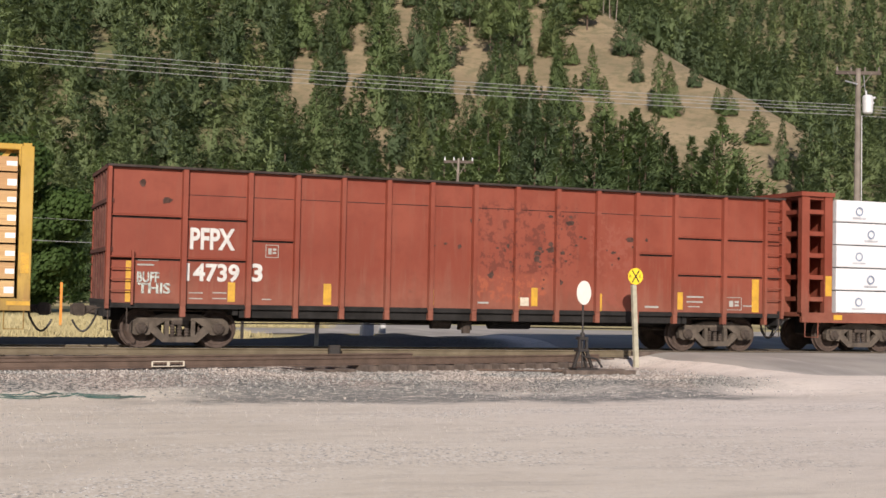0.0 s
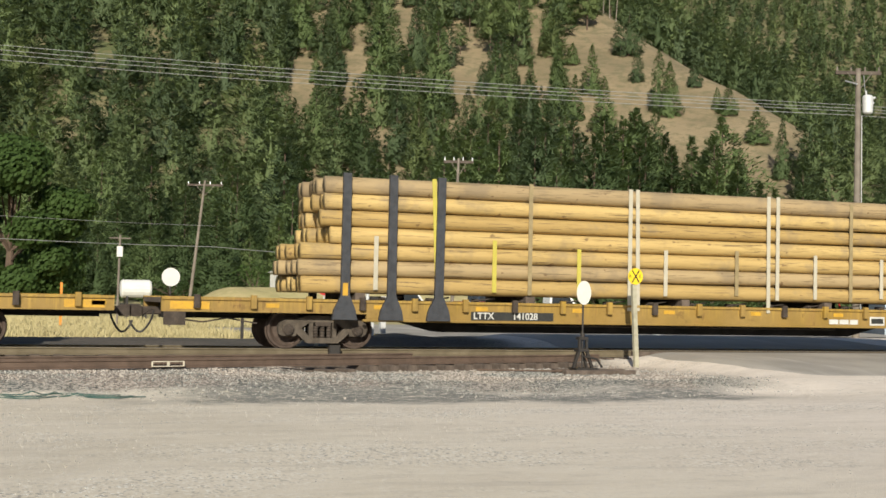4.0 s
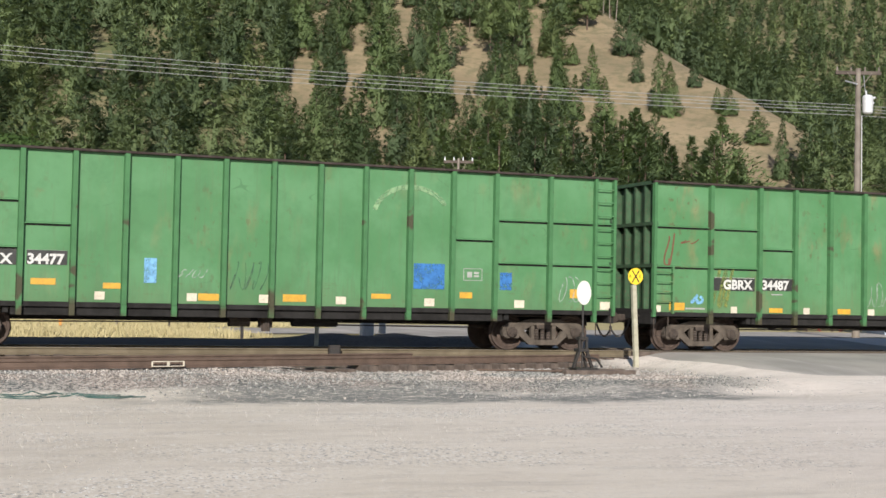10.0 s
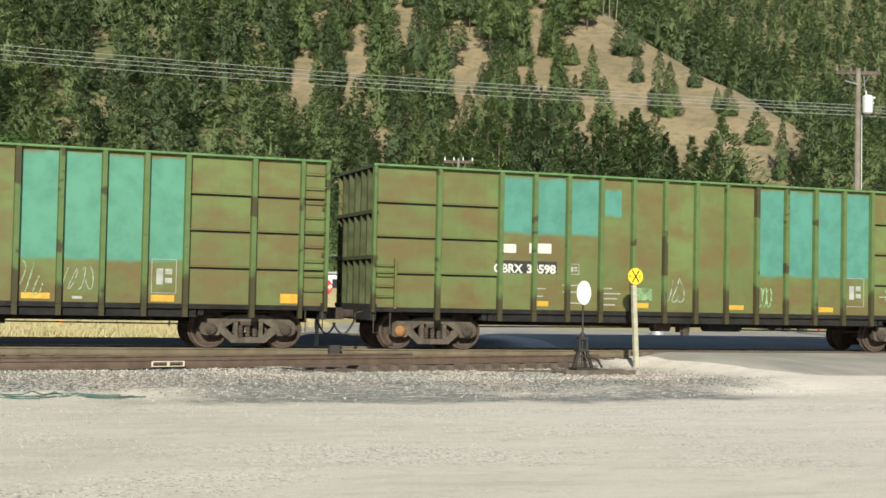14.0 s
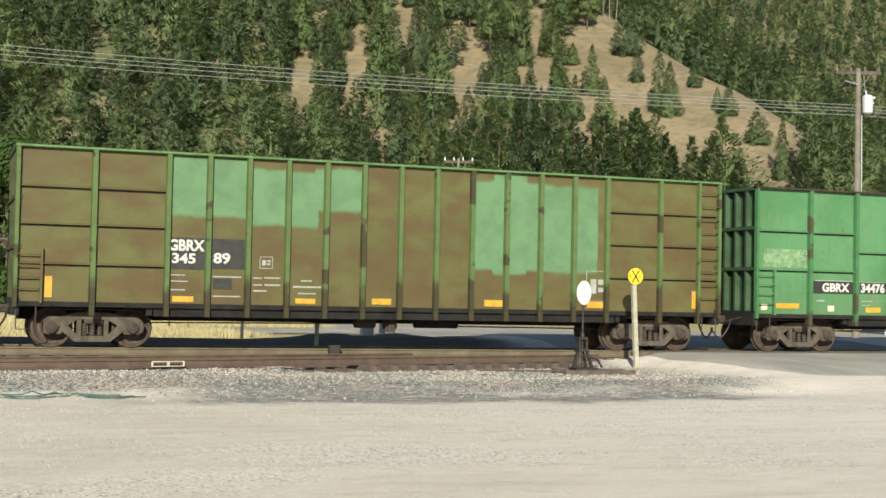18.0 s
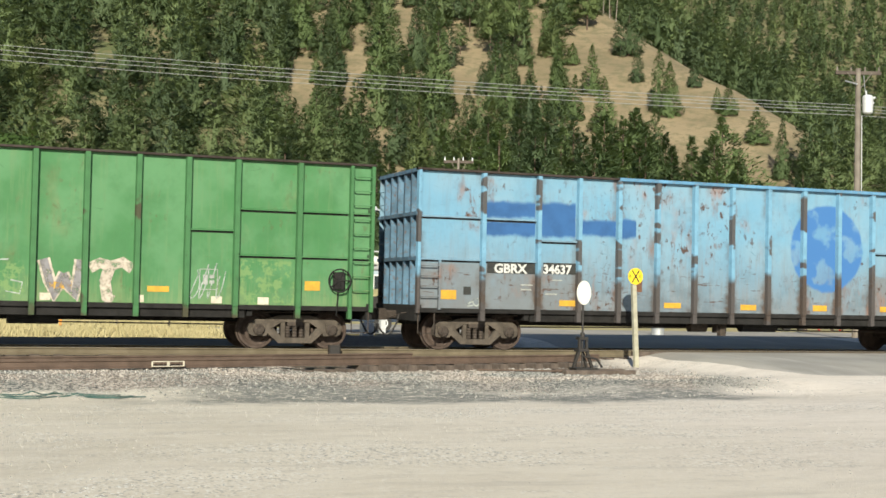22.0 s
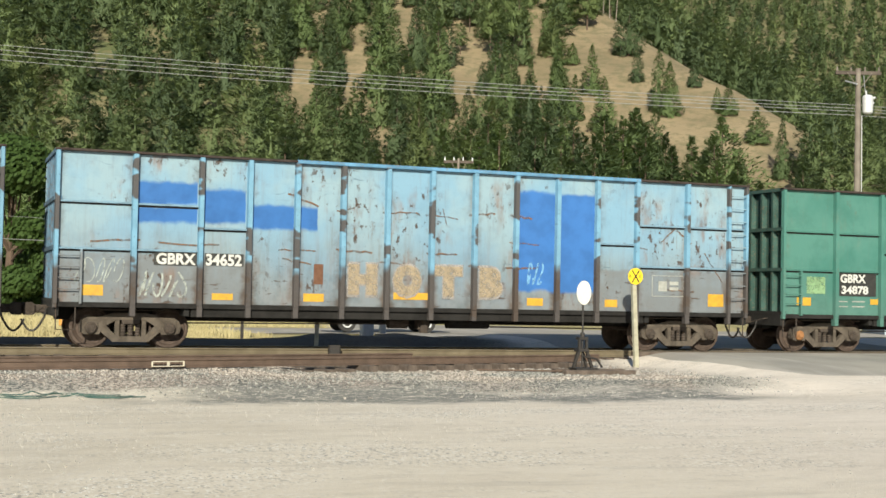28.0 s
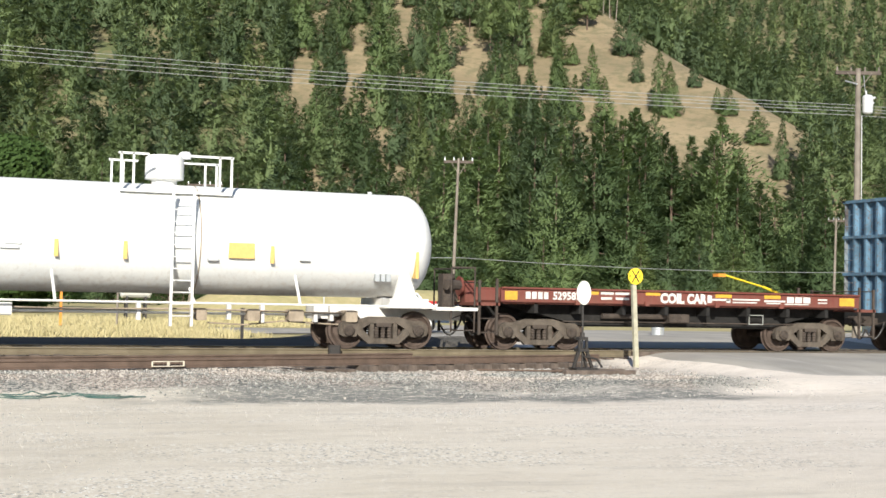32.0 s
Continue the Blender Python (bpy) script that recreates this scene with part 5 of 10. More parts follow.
def yard_things():
    # white fuel tank on legs, left of the crossing
    t = thing("fuel_tank", "small white tank trailer in the yard", "tank", m=pose(10.2, 41.6, -0.1))
    bm = bmesh.new()
    lathe(bm, [(0.1, -0.85), (0.42, -0.8), (0.5, -0.7), (0.5, 0.7), (0.42, 0.8), (0.1, 0.85)], (0, 0, 1.5), "x", 18)
    part("shell", bm, house_white, t)
    for x in (-0.5, 0.5):
        boxes("leg", [(x - 0.06, x + 0.06, -0.4, 0.4, -0.2, 1.1)], black_mat, t)
    # boom of a lift
    t = thing("boom_lift", "yellow boom lift with folded arm and orange basket", "machine", m=pose(45.3, 33.2, -0.2))
    bm = bmesh.new()
    rod(bm, (-3.9, 0, 3.1), (-1.2, 0, 2.45), 0.05, 8), rod(bm, (-1.2, 0, 2.45), (0.3, 0, 1.95), 0.07, 8)
    part("arm", bm, sign_yellow, t)
    boxes("basket", [(-4.3, -3.85, -0.3, 0.3, 2.95, 3.12)], orange_cap_b, t)
    boxes("chassis", [(-0.4, 1.2, -0.7, 0.7, 0.35, 1.0)], sign_yellow, t, bevel=0.05)
    boxes("turret", [(0.0, 0.7, -0.4, 0.4, 1.0, 2.1)], house_white, t, bevel=0.05)
    for x in (-0.1, 0.9):
        for s in (-1, 1):
            bm = bmesh.new()
            lathe(bm, [(0.38, s * 0.6), (0.38, s * 0.8)], (x, 0, 0.38), "y", 16)
            part("wheel", bm, tyre_mat, t)
    # rusty machinery by the workshop
    t = thing("rusty_machinery", "pile of rusty farm machinery beside the workshop", "machine", m=pose(44.0, 27.4, -0.2))
    rng = random.Random(2)
    for k in range(9):
        bm = bmesh.new()
        a = rng.uniform(-1.5, 1.5)
        rod(bm, (a, rng.uniform(-0.5, 0.5), 0.1), (a + rng.uniform(-0.8, 0.8), rng.uniform(-0.5, 0.5), rng.uniform(0.9, 1.9)), 0.05, 6)
        part("bar", bm, rail_mat if k % 3 else sign_red, t)
    boxes("hopper", [(-1.0, 0.2, -0.5, 0.5, 0.5, 1.3)], rail_mat, t, bevel=0.05)
    # barrel beside the road, red top
    t = thing("barrel", "grey barrel with red top beside the road", "barrel", m=pose(29.6, 19.5, -0.2))
    bm = bmesh.new()
    lathe(bm, [(0.26, 0.0), (0.28, 0.03), (0.28, 0.28), (0.295, 0.30), (0.28, 0.32), (0.28, 0.55)], (0, 0, 0), "z", 18)
    part("drum", bm, galv, t)
    bm = bmesh.new()
    lathe(bm, [(0.285, 0.55), (0.285, 0.80), (0.24, 0.85)], (0, 0, 0), "z", 18)
    part("lid", bm, sign_red, t, "bright red lid")
    # meter pole
    t = thing("meter_pole", "thin service pole with white meter box", "post", m=pose(7.4, 26.8, -0.2))
    bm = bmesh.new()
    rod(bm, (0, 0, -0.2), (0.05, 0, 3.9), 0.05, 8)
    rod(bm, (-0.4, 0, 3.75), (0.5, 0, 3.75), 0.03, 6)
    part("pole", bm, wood_pole, t)
    boxes("meter_box", [(-0.09, 0.15, -0.16, -0.05, 2.95, 3.4)], house_white, t)
    t = thing("orange_marker", "thin orange marker post in the grass", "post", m=pose(5.0, 26.0, -0.2))
    boxes("post", [(-0.05, 0.05, -0.05, 0.05, 0, 1.8)], orange_cap_b, t)


orange_cap_b = simple("safety_orange", (0.72, 0.27, 0.03), 0.6)
yard_things()
round_sign(9.12, 23.54, 1.9, 0.38, house_white, black_mat, "round_sign", "round white sign plate on a dark post", 5, thick=0.04)
_t, _o = round_sign(22.0, 46.3, 1.75, 0.49, sign_red, galv, "stop_sign", "red stop sign on a steel post", 0, thick=0.04)
lettering("letters", "STOP", 0.42, house_white, _o, pose(-0.41, -0.02, -0.15, 90, 0, 0), 0.002, "white letters", 0.86, 0.006)


# ---- trees of the yards
def leafy_tree(x, y, height, spread, label, seed, mat, count=5200, low=0.12):
    """A broadleaf tree: trunk, limbs and a crown of many small leaf sprays in uneven clumps."""
    rng = random.Random(seed)
    t = thing("broadleaf_tree", label, "tree", m=pose(x, y, land(x, y)))
    bm = bmesh.new()
    rod(bm, (0, 0, -0.3), (0.1, 0, height * 0.35), 0.03 * height, 9, 0.022 * height, cap=False)
    hubs = []
    for k in range(26):
        a = rng.uniform(0, 6.28)
        u = rng.uniform(low, 0.95)
        rr = spread * math.sqrt(max(0.05, 1 - (2 * u - 0.85) ** 2)) * rng.uniform(0.45, 0.95)
        h = Vector((math.cos(a) * rr, math.sin(a) * rr, height * u))
        hubs.append((h, spread * rng.uniform(0.22, 0.4)))
        s = Vector((0.1, 0, height * min(u * 0.6, 0.35)))
        rod(bm, s, h, 0.008 * height, 5, 0.003 * height, cap=False)
    part("trunk", bm, bark, t)
    v, f = [], []
    for _ in range(count):
        h, r = hubs[rng.randrange(len(hubs))]
        d = Vector((rng.gauss(0, 1), rng.gauss(0, 1), rng.gauss(0, 1))).normalized() * r * rng.uniform(0.55, 1.08)
        d.z *= 0.75
        p = h + d
        if p.z < 0.3:
            continue
        n_ = (d.normalized() + Vector((rng.uniform(-0.7, 0.7), rng.uniform(-0.7, 0.7), rng.uniform(-0.1, 0.9)))).normalized()
        u_ = n_.orthogonal().normalized()
        w_ = n_.cross(u_)
        s = rng.uniform(0.12, 0.24) * (height / 10) ** 0.5
        i = len(v)
        v += [p - u_ * s, p + w_ * s * 0.6, p + u_ * s, p - w_ * s * 0.6]
        f.append((i, i + 1, i + 2, i + 3))
    me = bpy.data.meshes.new("crown")
    me.from_pydata(v, [], f)
    me.materials.append(mat)
    same("crown", me, t)
    return t


leafy_tree(4.6, 62.0, 11.4, 5.4, "large leafy green tree beyond the tracks", 5, leaf_green, 36000, 0.03)
leafy_tree(-1.5, 66.0, 10.5, 4.6, "large leafy green tree beyond the tracks", 6, leaf_green, 22000, 0.03)
leafy_tree(8.4, 84.0, 6.5, 3.4, "small leafy green tree beyond the tracks", 7, leaf_green, 3500)
for k, (x, y, h) in enumerate(((33.5, 88, 3.2), (38, 86, 3.8), (46, 84, 3.2), (52, 80, 3.4), (60, 76, 3.0), (20, 92, 3.4), (27.5, 90, 4.2), (56.5, 52, 2.2), (63, 70, 3.4))):
    leafy_tree(x, y, h, h * 0.75, "green bush at the foot of the trees", 30 + k, leaf_green, 1300, 0.02)


def dry_grass():
    """Tufts of dry grass along the far side of the tracks."""
    rng = random.Random(12)
    n = Nodes("dry_grass")
    rnd = n.node("NewGeometry").outputs["Random Per Island"]
    mat = n.done(n.mix(rnd, (0.36, 0.32, 0.16), (0.47, 0.40, 0.22)), 0.9)
    v, f = [], []
    for k in range(30000):
        y = rng.uniform(13.0, 18.5) if k < 14000 else rng.uniform(18.5, 46.0)
        x = rng.uniform(-4, 24) if y < 18.5 else rng.uniform(-4, 12.0 + 0.2 * y)
        if x > 11.2 and y < 29.0:
            continue
        h, a = rng.uniform(0.08, 0.3) * min(1.0, 0.15 + 0.8 * (y - 13.0)), rng.uniform(0, 6.28)
        g = land(x, y)
        i = len(v)
        dx, dy = math.cos(a) * 0.025, math.sin(a) * 0.025
        v += [(x - dx, y - dy, g), (x + dx, y + dy, g), (x + rng.uniform(-0.12, 0.12), y + rng.uniform(-0.1, 0.1), g + h)]
        f.append((i, i + 1, i + 2))
    me = bpy.data.meshes.new("dry_grass")
    me.from_pydata(v, [], f)
    me.materials.append(mat)
    tagged(new("dry_grass", me), "dry yellow grass beyond the tracks", "grass", kind="stuff")


dry_grass()

# ---------------------------------------------------------------- parts that all cars share
truck_mat = simple("grimy_cast_steel", (0.066, 0.052, 0.042), 0.9, 0.1, 0.4, 4.0, dirt=(0.15, 0.10, 0.07), dirty=0.45)
wheel_mat = simple("rusty_wheel", (0.085, 0.060, 0.047), 0.75, 0.2, 0.35, 5.0, dirt=(0.18, 0.115, 0.08), dirty=0.35)
# near black: underframes, with shade put into the gondolas' sills and seam strips
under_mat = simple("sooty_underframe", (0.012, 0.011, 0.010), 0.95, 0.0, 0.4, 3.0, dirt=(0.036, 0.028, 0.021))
hose_mat = simple("black_rubber", (0.025, 0.024, 0.023), 0.6, 0.0, 0.2)
yellow_mat = simple("reflective_yellow", (0.60, 0.34, 0.03), 0.5, 0.0, 0.25, 4.0, dirty=0.4)
white_mat = simple("dull_white_paint", (0.58, 0.58, 0.55), 0.7, 0.0, 0.2, 4.0, dirty=0.3)
cream_mat = simple("cream_patch", (0.62, 0.56, 0.44), 0.7, 0.0, 0.2, 4.0, dirty=0.4)
stencil_black = simple("black_stencil_panel", (0.025, 0.027, 0.025), 0.6, 0.0, 0.3, 4.0, dirty=0.2)
orange_cap = simple("orange_rust_cap", (0.34, 0.16, 0.06), 0.8, 0.1, 0.3, 6.0)
WHEEL_R = 0.457


def shared(build, name, mat, smooth=False):
    bm = bmesh.new()
    build(bm)
    me = sheet_mesh(name, bm, smooth)
    me.materials.append(mat)
    return me


def _frame(bm):
    half = [(0.36, 0.80), (0.74, 0.70), (0.98, 0.70), (1.10, 0.62), (1.15, 0.50), (1.12, 0.36), (1.02, 0.31), (0.70, 0.31), (0.62, 0.46), (0.33, 0.64)]
    prism(bm, half + [(-u, w) for u, w in half[::-1]], -1.08, -0.93, 1)
    low = [(-0.74, 0.52), (-0.66, 0.36), (-0.40, 0.14), (0.40, 0.14), (0.66, 0.36), (0.74, 0.52), (0.58, 0.54), (0.32, 0.27), (-0.32, 0.27), (-0.58, 0.54)]
    prism(bm, low, -1.07, -0.94, 1)
    for s in (-1, 1):
        box(bm, s * 0.30 - 0.05, s * 0.30 + 0.05, -1.06, -0.95, 0.26, 0.70)
        box(bm, s * 0.889 - 0.15, s * 0.889 + 0.15, -1.12, -1.07, 0.46, 0.60, 0.02)


def _springs(bm):
    for i in range(3):
        x = -0.165 + 0.165 * i
        rings = []
        for k in range(9):
            rings.append((0.066 if k % 2 else 0.05, 0.276 + 0.034 * k))
        lathe(bm, rings, (x, -1.0, 0), "z", 10)


def _bolster(bm):
    box(bm, -0.2, 0.2, -1.09, 1.09, 0.55, 0.65, 0.03)
    box(bm, -0.24, 0.24, -0.7, 0.7, 0.5, 0.78, 0.04)
    lathe(bm, [(0.2, 0.76), (0.2, 0.9)], (0, 0, 0), "z", 14)


def _wheelset(bm):
    for s in (-1, 1):
        w = [(0.1, 0.60), (0.30, 0.63), (0.385, 0.655), (0.40, 0.69), (0.485, 0.695), (0.487, 0.72), (0.46, 0.735), (0.452, 0.825), (0.39, 0.828), (0.375, 0.79), (0.30, 0.745), (0.17, 0.76), (0.14, 0.83), (0.1, 0.83)]
        lathe(bm, [(r, s * o) for r, o in w], (0, 0, 0), "y", 28)
        lathe(bm, [(0.085, s * 0.83), (0.085, s * 0.93)], (0, 0, 0), "y", 12)
    lathe(bm, [(0.085, -0.7), (0.085, 0.7)], (0, 0, 0), "y", 12)


def _cap(bm):
    lathe(bm, [(0.135, -1.0), (0.135, -1.13), (0.11, -1.155), (0.07, -1.16), (0.065, -1.18)], (0, 0, 0), "y", 16)
    for k in range(3):
        a = 2.09 * k + 0.5
        rod(bm, (0.085 * math.cos(a), -1.15, 0.085 * math.sin(a)), (0.085 * math.cos(a), -1.185, 0.085 * math.sin(a)), 0.018, 6)


frame_mat = simple("dusty_side_frame", (0.102, 0.084, 0.066), 0.95, 0.0, 0.45, 4.0, dirt=(0.17, 0.125, 0.085), dirty=0.5)
FRAME_ME = shared(_frame, "side_frame", frame_mat)
SPRING_ME = shared(_springs, "spring_nest", truck_mat)
BOLSTER_ME = shared(_bolster, "bolster", truck_mat)
WHEEL_ME = shared(_wheelset, "wheelset", wheel_mat)
CAP_ME = shared(_cap, "bearing_cap", truck_mat)
CAP_ORANGE_ME = shared(_cap, "bearing_cap", orange_cap)
TURN = pose(0, 0, 0, 0, 0, 180)
CARS, WHEELSETS = [], []


def truck(car, x, base=1.778, orange=False):
    """A two-axle truck under a car, at x along it."""
    s = base / 1.778
    squeeze = Matrix.Diagonal((s, 1, 1, 1))
    for m in (pose(x, 0, 0), pose(x, 0, 0) @ TURN):
        same("side_frame", FRAME_ME, car, m @ squeeze)
        same("spring_nest", SPRING_ME, car, m)
    same("bolster", BOLSTER_ME, car, pose(x, 0, 0))
    for k, d in enumerate((-0.889 * s, 0.889 * s)):
        w = same("wheelset", WHEEL_ME, car, pose(x + d, 0, WHEEL_R))
        WHEELSETS.append((w, car, x + d))
        same("bearing_cap", CAP_ORANGE_ME if orange and k == 0 else CAP_ME, w)


def coupler(car, x, way, mat=None):
    """Coupler and hanging air hose at the end x; way: -1 at the left end, 1 at the right."""
    bm = bmesh.new()
    box(bm, min(x - way * 0.3, x + way * 0.32), max(x - way * 0.3, x + way * 0.32), -0.1, 0.1, 0.76, 0.95, 0.03)
    box(bm, x + way * 0.40 - 0.14, x + way * 0.40 + 0.14, -0.17, 0.13, 0.71, 1.0, 0.05)
    box(bm, x + way * 0.52 - 0.05, x + way * 0.52 + 0.05, 0.02, 0.16, 0.74, 0.97, 0.03)
    part("coupler", bm, truck_mat, car)
    bm = bmesh.new()
    pts = [(x + way * 0.02, -0.42, 0.86)]
    for k in range(9):
        t = k / 8
        pts.append((x + way * (0.06 + 0.50 * t), -0.42 + 0.12 * t, 0.84 - 0.52 * math.sin(math.pi * min(1, t * 0.72 + 0.1)) + 0.06 * t))
    wire(bm, pts, 0.026, 7)
    part("air_hose", bm, hose_mat, car)
    bm = bmesh.new()
    wire(bm, [(x - way * 0.02, -0.9, 0.92), (x + way * 0.12, -0.9, 0.9), (x + way * 0.22, -0.45, 0.80), (x + way * 0.3, -0.2, 0.72)], 0.013, 5)
    part("uncoupling_lever", bm, truck_mat, car)


def stirrup(car, x, mat, z0=0.42, z1=0.98, y=-1.5, w=0.42):
    bm = bmesh.new()
    wire(bm, [(x, y, z1), (x, y, z0), (x + w, y, z0), (x + w, y, z1)], 0.017, 5)
    part("step", bm, mat, car)


def ladder(car, x0, x1, z0, z1, mat, y=-1.62, count=7, rails=True, stand=0.07):
    """Rungs, and rails if wanted, up the side of a car."""
    for k in range(count):
        bm = bmesh.new()
        z = z0 + (z1 - z0) * (k + 0.5) / count
        wire(bm, [(x0, y, z), (x0, y - stand, z), (x1, y - stand, z), (x1, y, z)], 0.016, 5)
        part("rung", bm, mat, car)
    if rails:
        for x in (x0 - 0.02, x1 + 0.02):
            boxes("ladder_rail", [(x - 0.028, x + 0.028, y - 0.02, y + 0.1, z0 - 0.1, z1 + 0.1)], mat, car)


def underparts(car, x0, x1, seed):
    """Centre sill, brake cylinder, reservoir, rods and pipes between the trucks."""
    rng = random.Random(seed)
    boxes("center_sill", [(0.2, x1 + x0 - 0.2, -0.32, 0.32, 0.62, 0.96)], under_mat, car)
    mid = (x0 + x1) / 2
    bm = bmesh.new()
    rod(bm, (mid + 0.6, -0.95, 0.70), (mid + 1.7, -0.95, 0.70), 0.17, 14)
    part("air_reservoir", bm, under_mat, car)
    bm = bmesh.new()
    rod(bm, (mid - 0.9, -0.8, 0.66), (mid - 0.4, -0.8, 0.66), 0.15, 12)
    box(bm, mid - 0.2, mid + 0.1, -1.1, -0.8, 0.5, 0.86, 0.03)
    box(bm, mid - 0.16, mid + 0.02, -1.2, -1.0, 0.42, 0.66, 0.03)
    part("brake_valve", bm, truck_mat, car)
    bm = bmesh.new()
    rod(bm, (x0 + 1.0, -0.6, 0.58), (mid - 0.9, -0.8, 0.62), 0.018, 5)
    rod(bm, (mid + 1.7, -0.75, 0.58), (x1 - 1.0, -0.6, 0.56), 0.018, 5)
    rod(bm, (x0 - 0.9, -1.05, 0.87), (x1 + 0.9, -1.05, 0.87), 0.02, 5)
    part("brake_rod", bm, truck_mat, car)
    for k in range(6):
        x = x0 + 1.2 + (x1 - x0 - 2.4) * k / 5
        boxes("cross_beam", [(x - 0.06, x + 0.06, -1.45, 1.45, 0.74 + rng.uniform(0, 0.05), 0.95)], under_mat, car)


def bars(name, rows, mat, car, y, label=""):
    """Rows of small unreadable stencil lines: (x0, x1, z, height)."""
    for x0, x1, z, h in rows:
        boxes(name, [(x0, x1, y - 0.002, y + 0.004, z, z + h)], mat, car, label)


def plate(name, x0, x1, z0, z1, mat, car, y=-1.512, label="", thick=0.004):
    return boxes(name, [(x0, x1, y - thick, y + 0.002, z0, z1)], mat, car, label)


def words(car, text, x, z, size, mat, y=-1.508, squeeze=1.0, bold=0.012, name="lettering"):
    return lettering(name, text, size, mat, car, pose(x, y, z) @ FRONT, 0.002, "", squeeze, bold * size)


def stroke(car, pts, mat, r, y=-1.513, lift=0.0, name="graffiti", label="sprayed stroke"):
    """One flat stroke along points (x, z) on a car's side."""
    bm = bmesh.new()
    left, right = [], []
    for j, (u, v) in enumerate(pts):
        (ua, wa), (ub, wb) = pts[max(0, j - 1)], pts[min(len(pts) - 1, j + 1)]
        l = math.hypot(ub - ua, wb - wa) or 1.0
        nx, nz = -(wb - wa) / l * r, (ub - ua) / l * r
        d = y - lift - 0.0003 * j
        left.append(bm.verts.new((u + nx, d, v + nz))), right.append(bm.verts.new((u - nx, d, v - nz)))
    for j in range(len(pts) - 1):
        bm.faces.new((left[j], left[j + 1], right[j + 1], right[j]))
    return part(name, bm, mat, car, label)


def scrawl(car, x, z, w, h, mat, seed, y=-1.513, r=0.014, strokes=5):
    """Sprayed scribble: a few bent flat strokes."""
    rng = random.Random(seed)
    for k in range(strokes):
        px = x + w * (k + 0.2) / strokes
        a, turns, sway = rng.uniform(0, 6.3), rng.uniform(3, 7), rng.uniform(3.0, 6.0)
        pts = []
        for j in range(12):
            t = j / 11
            pts.append((px + w / strokes * 0.55 * math.sin(a + t * turns), z + h * (0.5 + 0.48 * math.cos(a * 0.5 + t * sway))))
        stroke(car, pts, mat, r, y, 0.0036 * k)


def loops(car, x, z, w, h, mat, seed, r=0.009):
    """Chalked scribble: flattened loops over one another and a tail."""
    rng = random.Random(seed)
    for k in range(4):
        cx, cz = x + w * rng.uniform(0.35, 0.65), z + h * rng.uniform(0.3, 0.6)
        a0, a, b = rng.uniform(0, 6.3), w * rng.uniform(0.2, 0.42), h * rng.uniform(0.15, 0.42)
        stroke(car, [(cx + a * math.cos(a0 + j * 0.5), cz + b * math.sin(a0 + j * 0.5) * (1 - 0.02 * j)) for j in range(11)], mat, r, -1.513, 0.0036 * k)
    stroke(car, [(x, z + h * rng.uniform(0.0, 0.3)), (x + w * 0.4, z + h * rng.uniform(0.0, 0.4)), (x + w, z + h * 0.05)], mat, r, -1.513, 0.0144)
    stroke(car, [(x + w * rng.uniform(0.2, 0.5), z + h), (x + w * rng.uniform(0.5, 0.7), z + h * 0.9), (x + w * rng.uniform(0.7, 0.95), z + h * 0.98)], mat, r, -1.513, 0.018)


